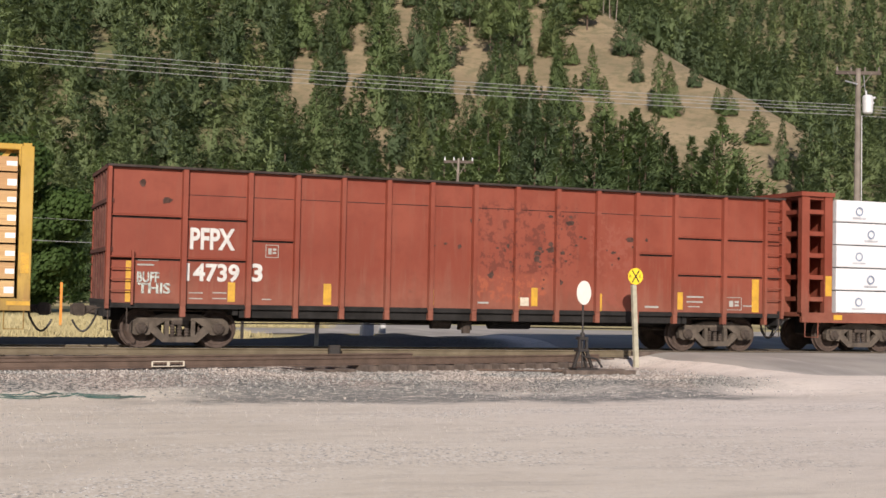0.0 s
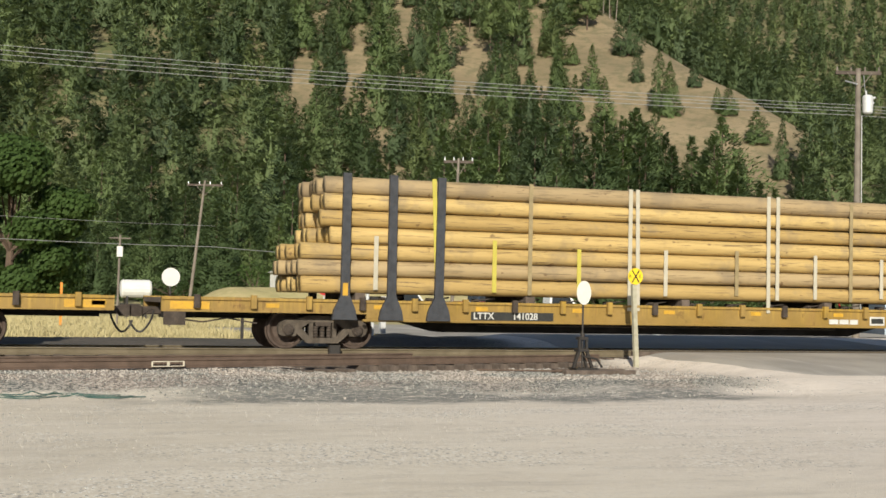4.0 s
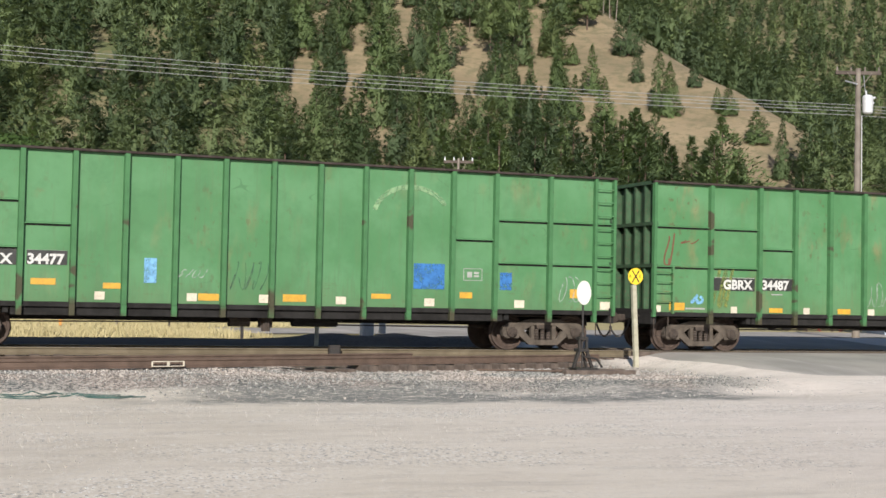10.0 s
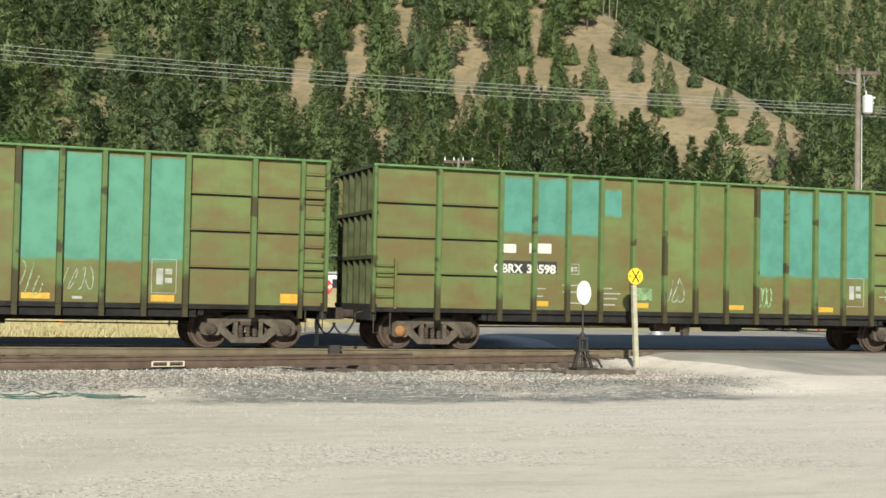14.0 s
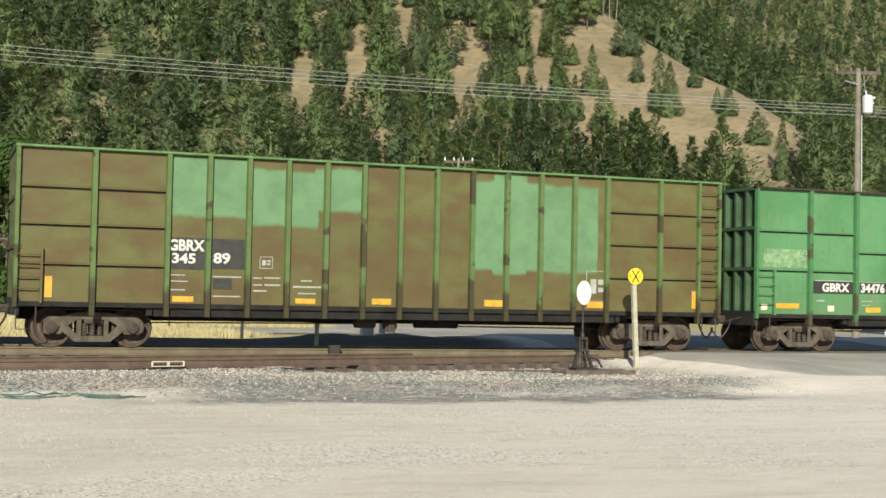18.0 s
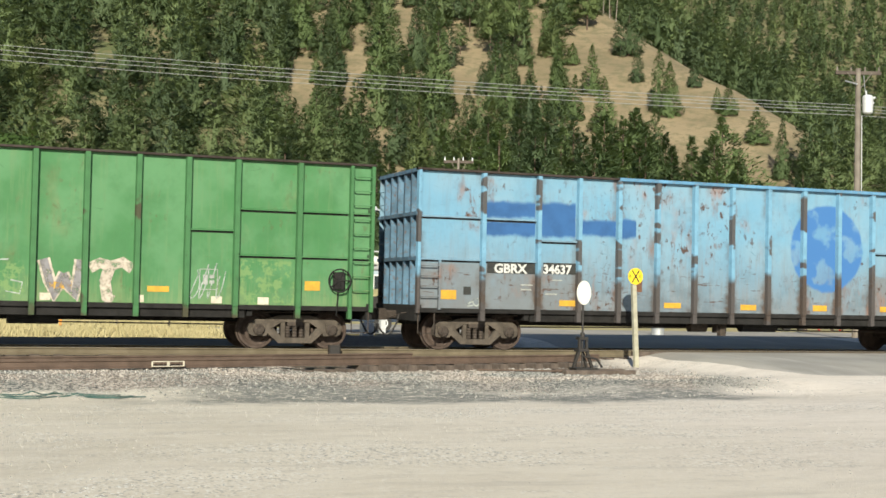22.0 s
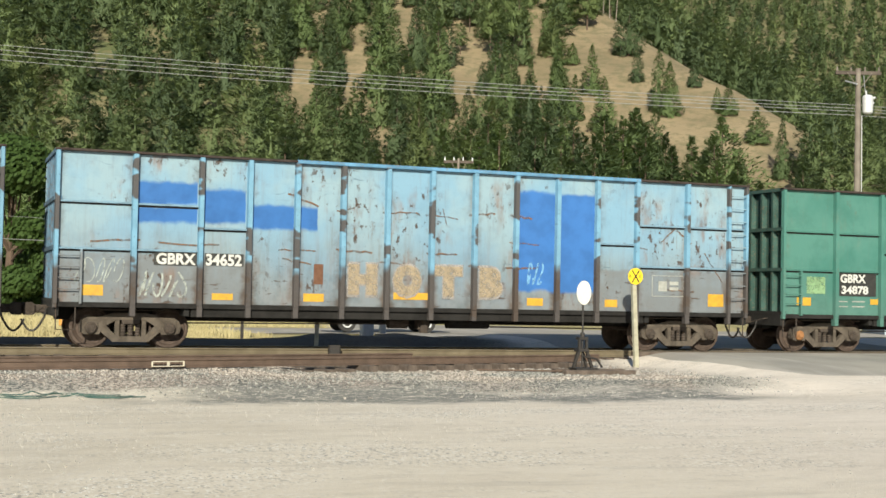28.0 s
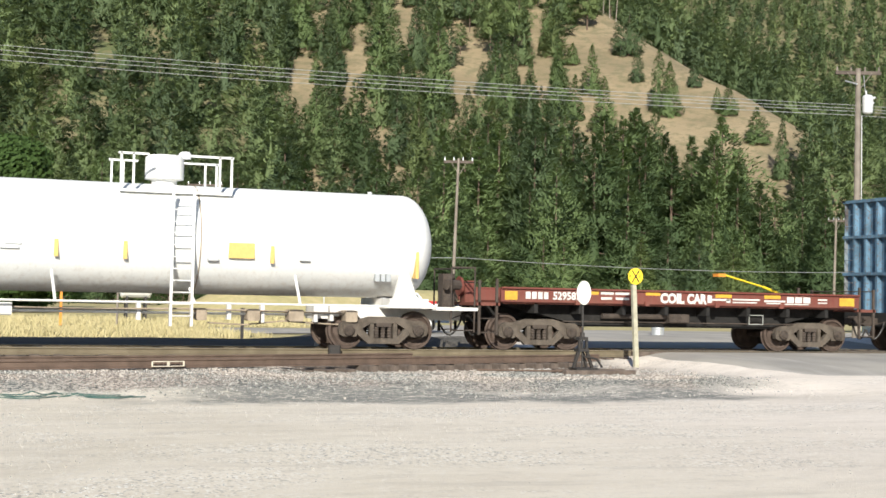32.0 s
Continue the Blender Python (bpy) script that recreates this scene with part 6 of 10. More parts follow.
# hand-drawn letters: strokes in a unit square
HAND = {
    "S": ((0.9, 0.85, 0.5, 1.0, 0.1, 0.8, 0.4, 0.55, 0.85, 0.3, 0.5, 0.0, 0.0, 0.15),),
    "T": ((0.0, 0.92, 0.5, 1.0, 1.0, 0.9), (0.5, 1.0, 0.48, 0.0)),
    "i": ((0.5, 0.0, 0.55, 0.75), (0.5, 0.95, 0.62, 1.0)),
    "N": ((0.0, 0.0, 0.06, 1.0), (0.06, 0.95, 0.62, 0.05), (0.62, 0.05, 1.0, 0.95)),
    "K": ((0.05, 0.0, 0.1, 1.0), (0.95, 0.9, 0.15, 0.5, 0.9, 0.05)),
    "Y": ((0.25, 1.0, 0.62, 0.55), (1.0, 0.9, 0.62, 0.4, 0.5, 0.15, 0.0, 0.0)),
    "F": ((0.1, 0.0, 0.15, 1.0, 0.95, 0.95), (0.12, 0.5, 0.7, 0.55)),
    "o": ((0.5, 1.0, 0.1, 0.75, 0.0, 0.4, 0.3, 0.03, 0.75, 0.08, 1.0, 0.5, 0.8, 0.9, 0.4, 0.98),),
    "r": ((0.1, 0.0, 0.2, 0.95), (0.15, 0.7, 0.5, 1.0, 0.9, 0.95, 1.0, 0.75)),
    "G": ((0.85, 0.85, 0.5, 1.0, 0.1, 0.7, 0.0, 0.35, 0.3, 0.05, 0.8, 0.1, 1.0, 0.4, 0.75, 0.55, 0.55, 0.5), (0.95, 0.45, 0.85, -0.1)),
    "E": ((0.95, 0.85, 0.5, 1.0, 0.1, 0.85, 0.05, 0.1, 0.5, 0.02, 0.95, 0.1), (0.05, 0.5, 0.9, 0.48), (0.05, 0.3, 0.9, 0.32, 0.95, 0.48)),
    "B": ((0.1, 0.0, 0.15, 1.0, 0.7, 0.95, 0.6, 0.55, 0.2, 0.5), (0.6, 0.52, 0.9, 0.3, 0.7, 0.03, 0.1, 0.0)),
    "n": ((0.0, 0.0, 0.1, 0.95, 0.25, 0.9, 0.3, 0.1), (0.3, 0.7, 0.6, 1.0, 0.7, 0.8, 0.72, 0.0, 1.0, 0.1)),
    "hook": ((0.0, 0.6, 0.3, 1.0, 0.8, 0.9, 1.0, 0.4, 0.7, 0.05), (0.2, 0.4, 0.6, 0.45)),
    "bowl": ((0.1, 1.0, 0.0, 0.4, 0.3, 0.05, 0.8, 0.1, 1.0, 0.6), (0.35, 0.8, 0.6, 0.75)),
    "P": ((0.15, 0.0, 0.2, 1.0, 0.75, 1.0, 0.95, 0.75, 0.7, 0.5, 0.25, 0.5),),
}


def hand(car, letter, x, z, w, h, mat, r, y=-1.513):
    """A hand-sprayed letter, its corners rounded."""
    for k, row in enumerate(HAND[letter]):
        p = [(x + row[i] * w, z + row[i + 1] * h) for i in range(0, len(row), 2)]
        for _ in range(2):
            q = [p[0]]
            for (a, b), (c, d) in zip(p, p[1:]):
                q += [(a * 0.75 + c * 0.25, b * 0.75 + d * 0.25), (a * 0.25 + c * 0.75, b * 0.25 + d * 0.75)]
            p = q + [p[-1]]
        stroke(car, p, mat, r, y, 0.004 * k)


def blob(car, ring, mat, y=-1.513, name="graffiti", label="sprayed shape"):
    """A filled flat shape on a side sheet."""
    bm = bmesh.new()
    bm.faces.new([bm.verts.new((u, y, w)) for u, w in ring])
    return part(name, bm, mat, car, label)


# ---------------------------------------------------------------- woodchip gondolas
WIDE = [0.06, 1.76, 3.27, 4.40, 5.53, 6.66, 7.78, 8.92, 10.05, 11.17, 12.31, 13.43, 14.57, 16.06, 17.33, 17.86]
NARROW = [0.06, 1.71, 3.36] + [4.2925 + 0.9325 * i for i in range(11)] + [14.55, 16.10, 17.25, 17.86]
LENGTH = 17.92
# horizontal seams: bay (counted from either end) and height
SEAMS_WIDE = ((0, 3.25), (0, 2.20), (1, 3.24), (1, 2.20), (2, 2.74), (-4, 2.72), (-3, 3.23), (-3, 2.16), (-2, 3.23), (-2, 2.16), (-1, 3.23), (-1, 2.16))
SEAMS_NARROW = ((0, 3.56), (0, 2.73), (0, 1.85), (1, 3.56), (1, 2.73), (1, 1.85), (-3, 3.56), (-3, 2.72), (-3, 1.87), (-2, 3.56), (-2, 2.72), (-2, 1.87), (-1, 3.56), (-1, 2.72), (-1, 1.87))


# colours of the car ends: darker copies of the side paints
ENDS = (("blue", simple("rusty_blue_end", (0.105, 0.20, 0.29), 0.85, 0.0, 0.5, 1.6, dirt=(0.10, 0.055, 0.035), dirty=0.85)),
        ("red", simple("dark_red_end", (0.105, 0.032, 0.022), 0.85, 0.0, 0.4, 2.0, dirty=0.4)), ("crimson", simple("dark_red_end", (0.105, 0.036, 0.028), 0.85, 0.0, 0.4, 2.0, dirty=0.4)),
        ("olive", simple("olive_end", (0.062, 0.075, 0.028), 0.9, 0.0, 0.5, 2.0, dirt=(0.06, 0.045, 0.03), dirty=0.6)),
        ("teal", simple("dull_teal_end", (0.035, 0.09, 0.075), 0.85, 0.0, 0.4, 2.0, dirty=0.5)), ("green", simple("dark_green_end", (0.04, 0.095, 0.042), 0.85, 0.0, 0.45, 1.8, dirt=(0.075, 0.055, 0.035), dirty=0.7)))


def gondola(q, label, mat, chord, posts=WIDE, seams=SEAMS_WIDE, top=4.46, seed=0, wheel=None, post_mat=None, seam_mat=None, raised=None, flare=0.0):
    car = thing("woodchip_gondola", label, "railway car", "train cars")
    CARS.append((car, q))
    rng = random.Random(100 + seed)
    P, n = posts, len(posts)
    post_mat = post_mat or mat
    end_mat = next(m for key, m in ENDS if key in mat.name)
    # sheets between the posts
    for a, b in zip(P, P[1:]):
        boxes("side_sheet", [(a, b, -1.505 + rng.uniform(-0.004, 0.004), -1.485, 1.02, top - 0.05)], mat, car)
    boxes("far_side", [(0.03, LENGTH - 0.03, 1.485, 1.505, 1.02, top - 0.05)], mat, car)
    for i, x in enumerate(P):
        bm = bmesh.new()
        w = 0.075 if 0 < i < n - 2 else 0.055
        low = 0.86 if 0 < i < n - 1 else 0.94
        lean = rng.uniform(-0.008, 0.008)
        prism(bm, [(x - w, -1.505), (x - w * 0.7, -1.62), (x + w * 0.7 + lean, -1.62), (x + w, -1.505)], 1.0, top - 0.055, 2)
        foot = low - (0.12 if 0 < i < n - 1 else 0.03)
        prism(bm, [(x - w * 0.8 - flare, foot), (x + w * 0.8, foot), (x + w * 0.8, 1.0), (x - w * 0.8, 1.0)], -1.60, -1.44, 1)
        part("post", bm, post_mat, car)
    # top chord; sills whose near-black colour holds the shade below the sheets
    for y0, y1 in ((-1.628, -1.44), (1.44, 1.628)):
        boxes("top_chord", [(0, LENGTH, y0, y1, top - 0.056, top)], chord, car, bevel=0.012)
    if raised:
        boxes("raised_chord", [(raised[0], raised[1], -1.636, -1.5, top - 0.075, top + 0.012)], raised[2], car, bevel=0.01)
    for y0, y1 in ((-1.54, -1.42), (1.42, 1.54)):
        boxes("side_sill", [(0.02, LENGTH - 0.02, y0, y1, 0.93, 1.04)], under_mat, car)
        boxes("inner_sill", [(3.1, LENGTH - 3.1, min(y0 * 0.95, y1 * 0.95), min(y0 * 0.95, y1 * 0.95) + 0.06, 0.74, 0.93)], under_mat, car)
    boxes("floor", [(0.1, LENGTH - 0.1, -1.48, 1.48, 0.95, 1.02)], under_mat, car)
    # seams: a lip, and below it a near-black strip for its shade
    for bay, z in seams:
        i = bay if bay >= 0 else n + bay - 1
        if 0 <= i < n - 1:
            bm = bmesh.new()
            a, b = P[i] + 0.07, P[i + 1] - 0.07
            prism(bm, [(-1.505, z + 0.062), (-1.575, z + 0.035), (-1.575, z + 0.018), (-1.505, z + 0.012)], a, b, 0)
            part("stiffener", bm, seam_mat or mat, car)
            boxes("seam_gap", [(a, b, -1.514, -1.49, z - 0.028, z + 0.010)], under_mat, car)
    # ends with upright ribs
    for x, way in ((0.16, -1), (LENGTH - 0.16, 1)):
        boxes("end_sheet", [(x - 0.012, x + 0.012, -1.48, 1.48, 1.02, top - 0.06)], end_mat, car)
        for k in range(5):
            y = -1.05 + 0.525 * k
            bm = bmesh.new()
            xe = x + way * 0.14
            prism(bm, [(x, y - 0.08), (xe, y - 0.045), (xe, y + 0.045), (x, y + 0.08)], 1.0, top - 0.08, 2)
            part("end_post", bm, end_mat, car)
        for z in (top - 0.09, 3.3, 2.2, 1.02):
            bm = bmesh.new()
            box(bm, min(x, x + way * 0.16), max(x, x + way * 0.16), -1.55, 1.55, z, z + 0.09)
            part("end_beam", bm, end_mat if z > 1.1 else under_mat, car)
        boxes("end_sill", [(min(x, x + way * 0.15), max(x, x + way * 0.15), -1.5, 1.5, 0.72, 1.02)], under_mat, car)
        coupler(car, x + way * 0.16, way)
    ladder(car, P[-2] + 0.06, P[-1] - 0.06, 1.25, top - 0.15, mat, count=9, rails=False, y=-1.56)
    ladder(car, P[0] + 0.06, 0.58, 1.2, 2.2, mat, count=4, rails=False, y=-1.56)
    boxes("grab_post", [(0.585, 0.635, -1.62, -1.51, 1.0, 2.22)], mat, car)
    # far end ladder seen past the corner
    for k in range(9):
        bm = bmesh.new()
        rod(bm, (0.0, 1.05, 1.3 + 0.34 * k), (0.0, 1.45, 1.3 + 0.34 * k), 0.013, 5)
        part("rung", bm, mat, car)
    stirrup(car, 0.1, truck_mat), stirrup(car, LENGTH - 0.52, truck_mat)
    truck(car, 1.80, orange=rng.random() < 0.3), truck(car, 16.14, orange=rng.random() < 0.3)
    underparts(car, 1.80, 16.14, seed)
    if wheel:
        bm = bmesh.new()
        x, z = wheel
        for k in range(20):
            a, b = 2 * math.pi * k / 20, 2 * math.pi * (k + 1) / 20
            rod(bm, (x + 0.27 * math.cos(a), -1.66, z + 0.27 * math.sin(a)), (x + 0.27 * math.cos(b), -1.66, z + 0.27 * math.sin(b)), 0.02, 6)
        for k in range(5):
            a = 2 * math.pi * k / 5
            rod(bm, (x, -1.64, z), (x + 0.27 * math.cos(a), -1.66, z + 0.27 * math.sin(a)), 0.016, 5)
        box(bm, x - 0.14, x + 0.14, -1.64, -1.5, z - 0.2, z + 0.2, 0.03)
        rod(bm, (x - 0.02, -1.6, z - 0.2), (x - 0.04, -1.55, 0.8), 0.016, 5)
        part("hand_brake", bm, under_mat, car)
    return car


def yellow_strips(car, rows, mat=None):
    for x0, x1, z0, z1 in rows:
        plate("reflector", x0, x1, z0, z1, mat or yellow_mat, car)


# ---------------------------------------------------------------- the train, front to rear
PITCH = 18.988


def chip_q(i):
    return 91.247 - PITCH * i


GREEN, GREEN_F = (0.068, 0.186, 0.074), (0.092, 0.222, 0.100)
CLOUD = (0.155, 0.255, 0.095)
DEEP = (0.034, 0.108, 0.27)
SKY = (0.145, 0.30, 0.42)
SKY_F = (0.185, 0.31, 0.40)
TEAL = (0.078, 0.23, 0.184)
OLIVE, OLIVE_F = (0.106, 0.136, 0.045), (0.126, 0.172, 0.058)
BROWN = (0.124, 0.092, 0.037)
PALE = (0.119, 0.221, 0.111)
green_a = car_paint("green_paint", GREEN, GREEN_F, 0.12, grime=(0.131, 0.139, 0.066), grime_amount=0.35, grime_top=1.1, scratch=0.5, seed=1)
green_b = car_paint("green_paint", GREEN, GREEN_F, 0.05, grime=(0.115, 0.131, 0.066), grime_amount=0.3, grime_top=1.0, scratch=0.3, seed=2)
green_c = car_paint("green_paint", (0.054, 0.172, 0.061), GREEN_F, 0.1, grime=(0.205, 0.262, 0.123), grime_amount=0.5, grime_top=0.9, scratch=0.3, marks=((6.7, 7.7, 1.0, 2.0, CLOUD), (7.9, 8.85, 1.0, 2.05, CLOUD), (9.1, 9.9, 1.0, 1.9, CLOUD), (14.6, 16.0, 1.0, 2.1, CLOUD)), seed=3)
green_d = car_paint("green_paint", (0.067, 0.193, 0.059), (0.082, 0.213, 0.074), 0.04, grime=(0.115, 0.139, 0.066), grime_amount=0.3, grime_top=0.9, scratch=0.15, seed=4)
red_a = car_paint("red_oxide_paint", (0.190, 0.042, 0.023), (0.225, 0.058, 0.034), 0.16, grime=(0.23, 0.115, 0.078), grime_top=1.3, grime_amount=0.45, rust_color=(0.041, 0.018, 0.012), marks=((9.0, 11.8, 1.9, 3.7, (0.12, 0.032, 0.020)), (8.9, 10.9, 1.2, 1.9, (0.295, 0.082, 0.041)), (12.1, 13.4, 1.0, 3.6, (0.225, 0.066, 0.043))), seed=5)
red_b = car_paint("crimson_paint", (0.172, 0.044, 0.032), (0.198, 0.056, 0.042), 0.03, grime_amount=0.3, grime=(0.18, 0.09, 0.074), streak=0.2, seed=6)
olive_a = car_paint("olive_grime_paint", OLIVE, OLIVE_F, 0.08, grime=BROWN, grime_amount=0.3, grime_top=1.6, streak=0.4, cloud=BROWN, zones=((10.82, 14.5, 2.05, 4.35, TEAL), (3.4, 6.1, 2.95, 4.35, TEAL), (6.15, 6.75, 3.45, 4.15, TEAL)))
olive_b = car_paint("olive_grime_paint", OLIVE, OLIVE_F, 0.08, grime=BROWN, grime_amount=0.3, grime_top=1.6, streak=0.4, cloud=BROWN, zones=((10.82, 14.5, 2.0, 4.35, (0.086, 0.246, 0.172)), (2.6, 6.2, 3.1, 4.35, (0.086, 0.246, 0.172)), (6.3, 7.2, 3.65, 4.35, (0.086, 0.246, 0.172))), seed=7)
olive_c = car_paint("olive_grime_paint", (0.094, 0.089, 0.031), (0.111, 0.115, 0.041), 0.08, grime=BROWN, grime_amount=0.3, grime_top=1.6, streak=0.4, cloud=(0.09, 0.061, 0.026), seed=2, zones=((3.4, 5.3, 3.05, 4.4, PALE), (5.2, 6.9, 2.9, 4.2, PALE), (6.8, 8.1, 3.3, 4.3, PALE), (10.9, 14.3, 2.0, 4.2, PALE), (11.4, 12.3, 1.9, 4.4, PALE)))
RUN = (0.10, 0.066, 0.046)
LOW = ((0.1, 4.36, 1.0, 2.16, (0.155, 0.17, 0.18)), (13.45, 17.8, 1.0, 2.12, (0.155, 0.17, 0.18)))
LEFT_PATCHES = ((1.83, 3.17, 2.87, 3.25, DEEP), (1.83, 3.17, 3.33, 3.72, DEEP), (3.33, 4.3, 2.88, 3.75, DEEP), (4.46, 6.0, 2.85, 3.28, DEEP))
blue_a = car_paint("faded_blue_paint", SKY, SKY_F, 0.5, bleed=(WIDE, RUN, 0.85, 0.5, 0.0), grime=(0.20, 0.185, 0.175), grime_amount=0.6, grime_top=2.2, scratch=1.1, low=LOW, zones=LEFT_PATCHES + ((11.12, 13.3, 1.55, 3.98, DEEP),), rust_color=(0.09, 0.049, 0.033), seed=8)
blue_b = car_paint("faded_blue_paint", SKY, SKY_F, 0.6, bleed=(WIDE, RUN, 0.9, 0.5, 0.0), grime=(0.18, 0.165, 0.155), grime_amount=0.7, grime_top=2.3, scratch=1.2, low=LOW, zones=LEFT_PATCHES[:3] + ((4.46, 5.8, 2.95, 3.35, DEEP), (5.6, 6.05, 2.95, 3.4, DEEP)), rounds=((11.95, 2.85, 1.2, 1.22, (0.05, 0.15, 0.36)),), rust_color=(0.098, 0.049, 0.031), seed=9)
blue_c = car_paint("faded_blue_paint", (0.184, 0.324, 0.435), (0.238, 0.344, 0.402), 0.55, bleed=(WIDE, RUN, 0.85, 0.5, 0.0), grime=(0.18, 0.165, 0.155), grime_amount=0.75, grime_top=2.6, scratch=1.2, low=LOW, zones=((1.83, 3.17, 2.87, 3.25, (0.033, 0.131, 0.369)), (1.83, 3.17, 3.30, 3.8, (0.033, 0.131, 0.369)), (3.33, 4.3, 2.93, 3.68, (0.033, 0.131, 0.369)), (4.46, 6.04, 2.81, 3.37, (0.033, 0.131, 0.369)), (11.1, 13.4, 1.5, 4.0, (0.041, 0.148, 0.41))), rust_color=(0.085, 0.05, 0.033), seed=10)
blue_d = car_paint("rusted_blue_paint", (0.140, 0.235, 0.315), (0.205, 0.235, 0.25), 0.9, bleed=(WIDE, RUN, 1.0, 0.85, 0.0), grime=(0.15, 0.125, 0.105), grime_amount=0.75, grime_top=2.2, streak=0.9, scratch=1.5, low=LOW, zones=((1.8, 4.4, 2.85, 3.7, (0.11, 0.225, 0.345)), (4.4, 6.2, 2.85, 3.2, (0.13, 0.24, 0.345)), (11.1, 13.3, 1.6, 4.12, (0.118, 0.235, 0.35))), rust_color=(0.115, 0.052, 0.026), seed=11)
teal_p = car_paint("teal_paint", (0.045, 0.156, 0.127), (0.07, 0.193, 0.16), 0.1, grime=(0.107, 0.164, 0.139), grime_amount=0.35, scratch=0.2, seed=12)
blue_post = post_paint("rusty_blue_post", (0.165, 0.335, 0.47), (0.085, 0.064, 0.052), 1.95, 0.8, 1)
blue_post_b = post_paint("rusty_blue_post", (0.15, 0.29, 0.40), (0.075, 0.055, 0.044), 2.3, 0.95, 2)
olive_post = post_paint("green_olive_post", (0.095, 0.145, 0.05), (0.055, 0.045, 0.022), 1.5, 0.55, 3)
green_post = post_paint("green_worn_post", (0.058, 0.165, 0.064), (0.07, 0.06, 0.035), 0.9, 0.25, 4)
dark_top = simple("dark_rusty_chord", (0.041, 0.029, 0.025), 0.9, 0.0, 0.4, 4.0)
olive_top = simple("green_chord", (0.107, 0.213, 0.074), 0.8, 0.0, 0.3, 4.0)
green_top = simple("bright_green_chord", (0.082, 0.221, 0.066), 0.7, 0.0, 0.2, 4.0)
blue_seam = simple("pale_blue_lip", (0.20, 0.33, 0.43), 0.7, 0.0, 0.3, 3.0, dirty=0.5)
blue_top = simple("blue_chord", (0.115, 0.29, 0.47), 0.7, 0.0, 0.4, 2.0, dirty=0.5)

g7 = gondola(chip_q(0), "green woodchip gondola car with scraped side panels", green_a, dark_top, seed=1, wheel=(17.0, 1.65), post_mat=green_post)
g8 = gondola(chip_q(1), "green woodchip gondola car with small blue graffiti", green_b, dark_top, seed=2, post_mat=green_post)
r9 = gondola(chip_q(2), "dull red woodchip gondola car with close-set ribs", red_b, red_b, NARROW, SEAMS_NARROW + tuple((i, 3.76) for i in range(2, 13)), 4.52, 3, flare=0.13)
o10 = gondola(chip_q(3), "olive grimy woodchip gondola car with teal painted patches", olive_a, olive_top, NARROW, SEAMS_NARROW, 4.5, 4, post_mat=olive_post)
o11 = gondola(chip_q(4), "olive grimy woodchip gondola car with teal painted patches", olive_b, olive_top, NARROW, SEAMS_NARROW, 4.5, 5, post_mat=olive_post)
g12 = gondola(chip_q(5), "green woodchip gondola car with scraped side panels", green_b, dark_top, seed=6, wheel=(17.0, 1.65), post_mat=green_post)
o13 = gondola(chip_q(6), "olive brown woodchip gondola car with pale green patches", olive_c, olive_top, NARROW, SEAMS_NARROW, 4.5, 7, post_mat=olive_post)
b14 = gondola(chip_q(7), "faded light blue rusty woodchip gondola car with dark blue patch", blue_a, dark_top, seed=8, post_mat=blue_post, seam_mat=blue_seam, raised=(5.5, 14.62, blue_top))
b15 = gondola(chip_q(8), "faded light blue rusty woodchip gondola car with dark blue patch", blue_b, dark_top, seed=9, post_mat=blue_post, seam_mat=blue_seam, raised=(5.5, 14.62, blue_top))
g16 = gondola(chip_q(9), "green woodchip gondola car with pale graffiti along its bottom", green_c, dark_top, seed=10, wheel=(17.05, 1.65), post_mat=green_post)
g17 = gondola(chip_q(10), "bright green woodchip gondola car with close-set ribs", green_d, green_top, NARROW, SEAMS_NARROW, 4.5, 11)
t18 = gondola(chip_q(11), "teal green woodchip gondola car with large chalk letters", teal_p, dark_top, seed=12)
b19 = gondola(chip_q(12), "faded light blue rusty woodchip gondola car with dark blue patches", blue_c, dark_top, seed=13, post_mat=blue_post, seam_mat=blue_seam, raised=(5.5, 14.62, blue_top))
b20 = gondola(-155.58, "badly rusted blue woodchip gondola car", blue_d, dark_top, seed=14, post_mat=blue_post_b, seam_mat=blue_seam, raised=(5.5, 14.62, blue_top))
p2 = gondola(206.8, "red oxide woodchip gondola car with white letters", red_a, dark_top, seed=15, top=4.16, seams=tuple((b, z * 0.905 + 0.05) for b, z in SEAMS_WIDE))


# ---------------------------------------------------------------- lettering, plates and graffiti on the gondolas
def spray(name, color, cover=0.62):
    """Sprayed paint that covers in part: the paint below shows through its thin spots."""
    n = Nodes(name)
    c = n.coords()
    mat = n.done(n.mix(n.ramp(n.noise(c, 5.0, 4), 0.3, 0.7), color, tuple(v * 0.75 for v in color)), 0.8)
    clear = n.node("BsdfTransparent")
    both = n.node("MixShader")
    n.put(both.inputs[0], n.ramp(n.noise(c, 7.0, 4, 0.65), 0.28, 0.62, 0.15, cover + 0.2))
    n.put(both.inputs[1], clear.outputs[0]), n.put(both.inputs[2], n.bsdf.outputs[0])
    n.put(n.out.inputs["Surface"], both.outputs[0])
    return mat


blue_spray = spray("blue_spray", (0.22, 0.48, 0.75))
deep_blue_spray = spray("deep_blue_spray", (0.05, 0.20, 0.52))
chalk = spray("chalky_spray", (0.46, 0.50, 0.46))
pencil = spray("dark_spray", (0.045, 0.07, 0.07))
faint_white = simple("faint_stencil", (0.36, 0.37, 0.34), 0.8, dirty=0.3)
rust_mark = simple("brown_rust", (0.15, 0.07, 0.04), 0.9)
olive_spray = spray("olive_spray", (0.20, 0.24, 0.06))
pale_green_spray = spray("pale_green_spray", (0.26, 0.42, 0.22))
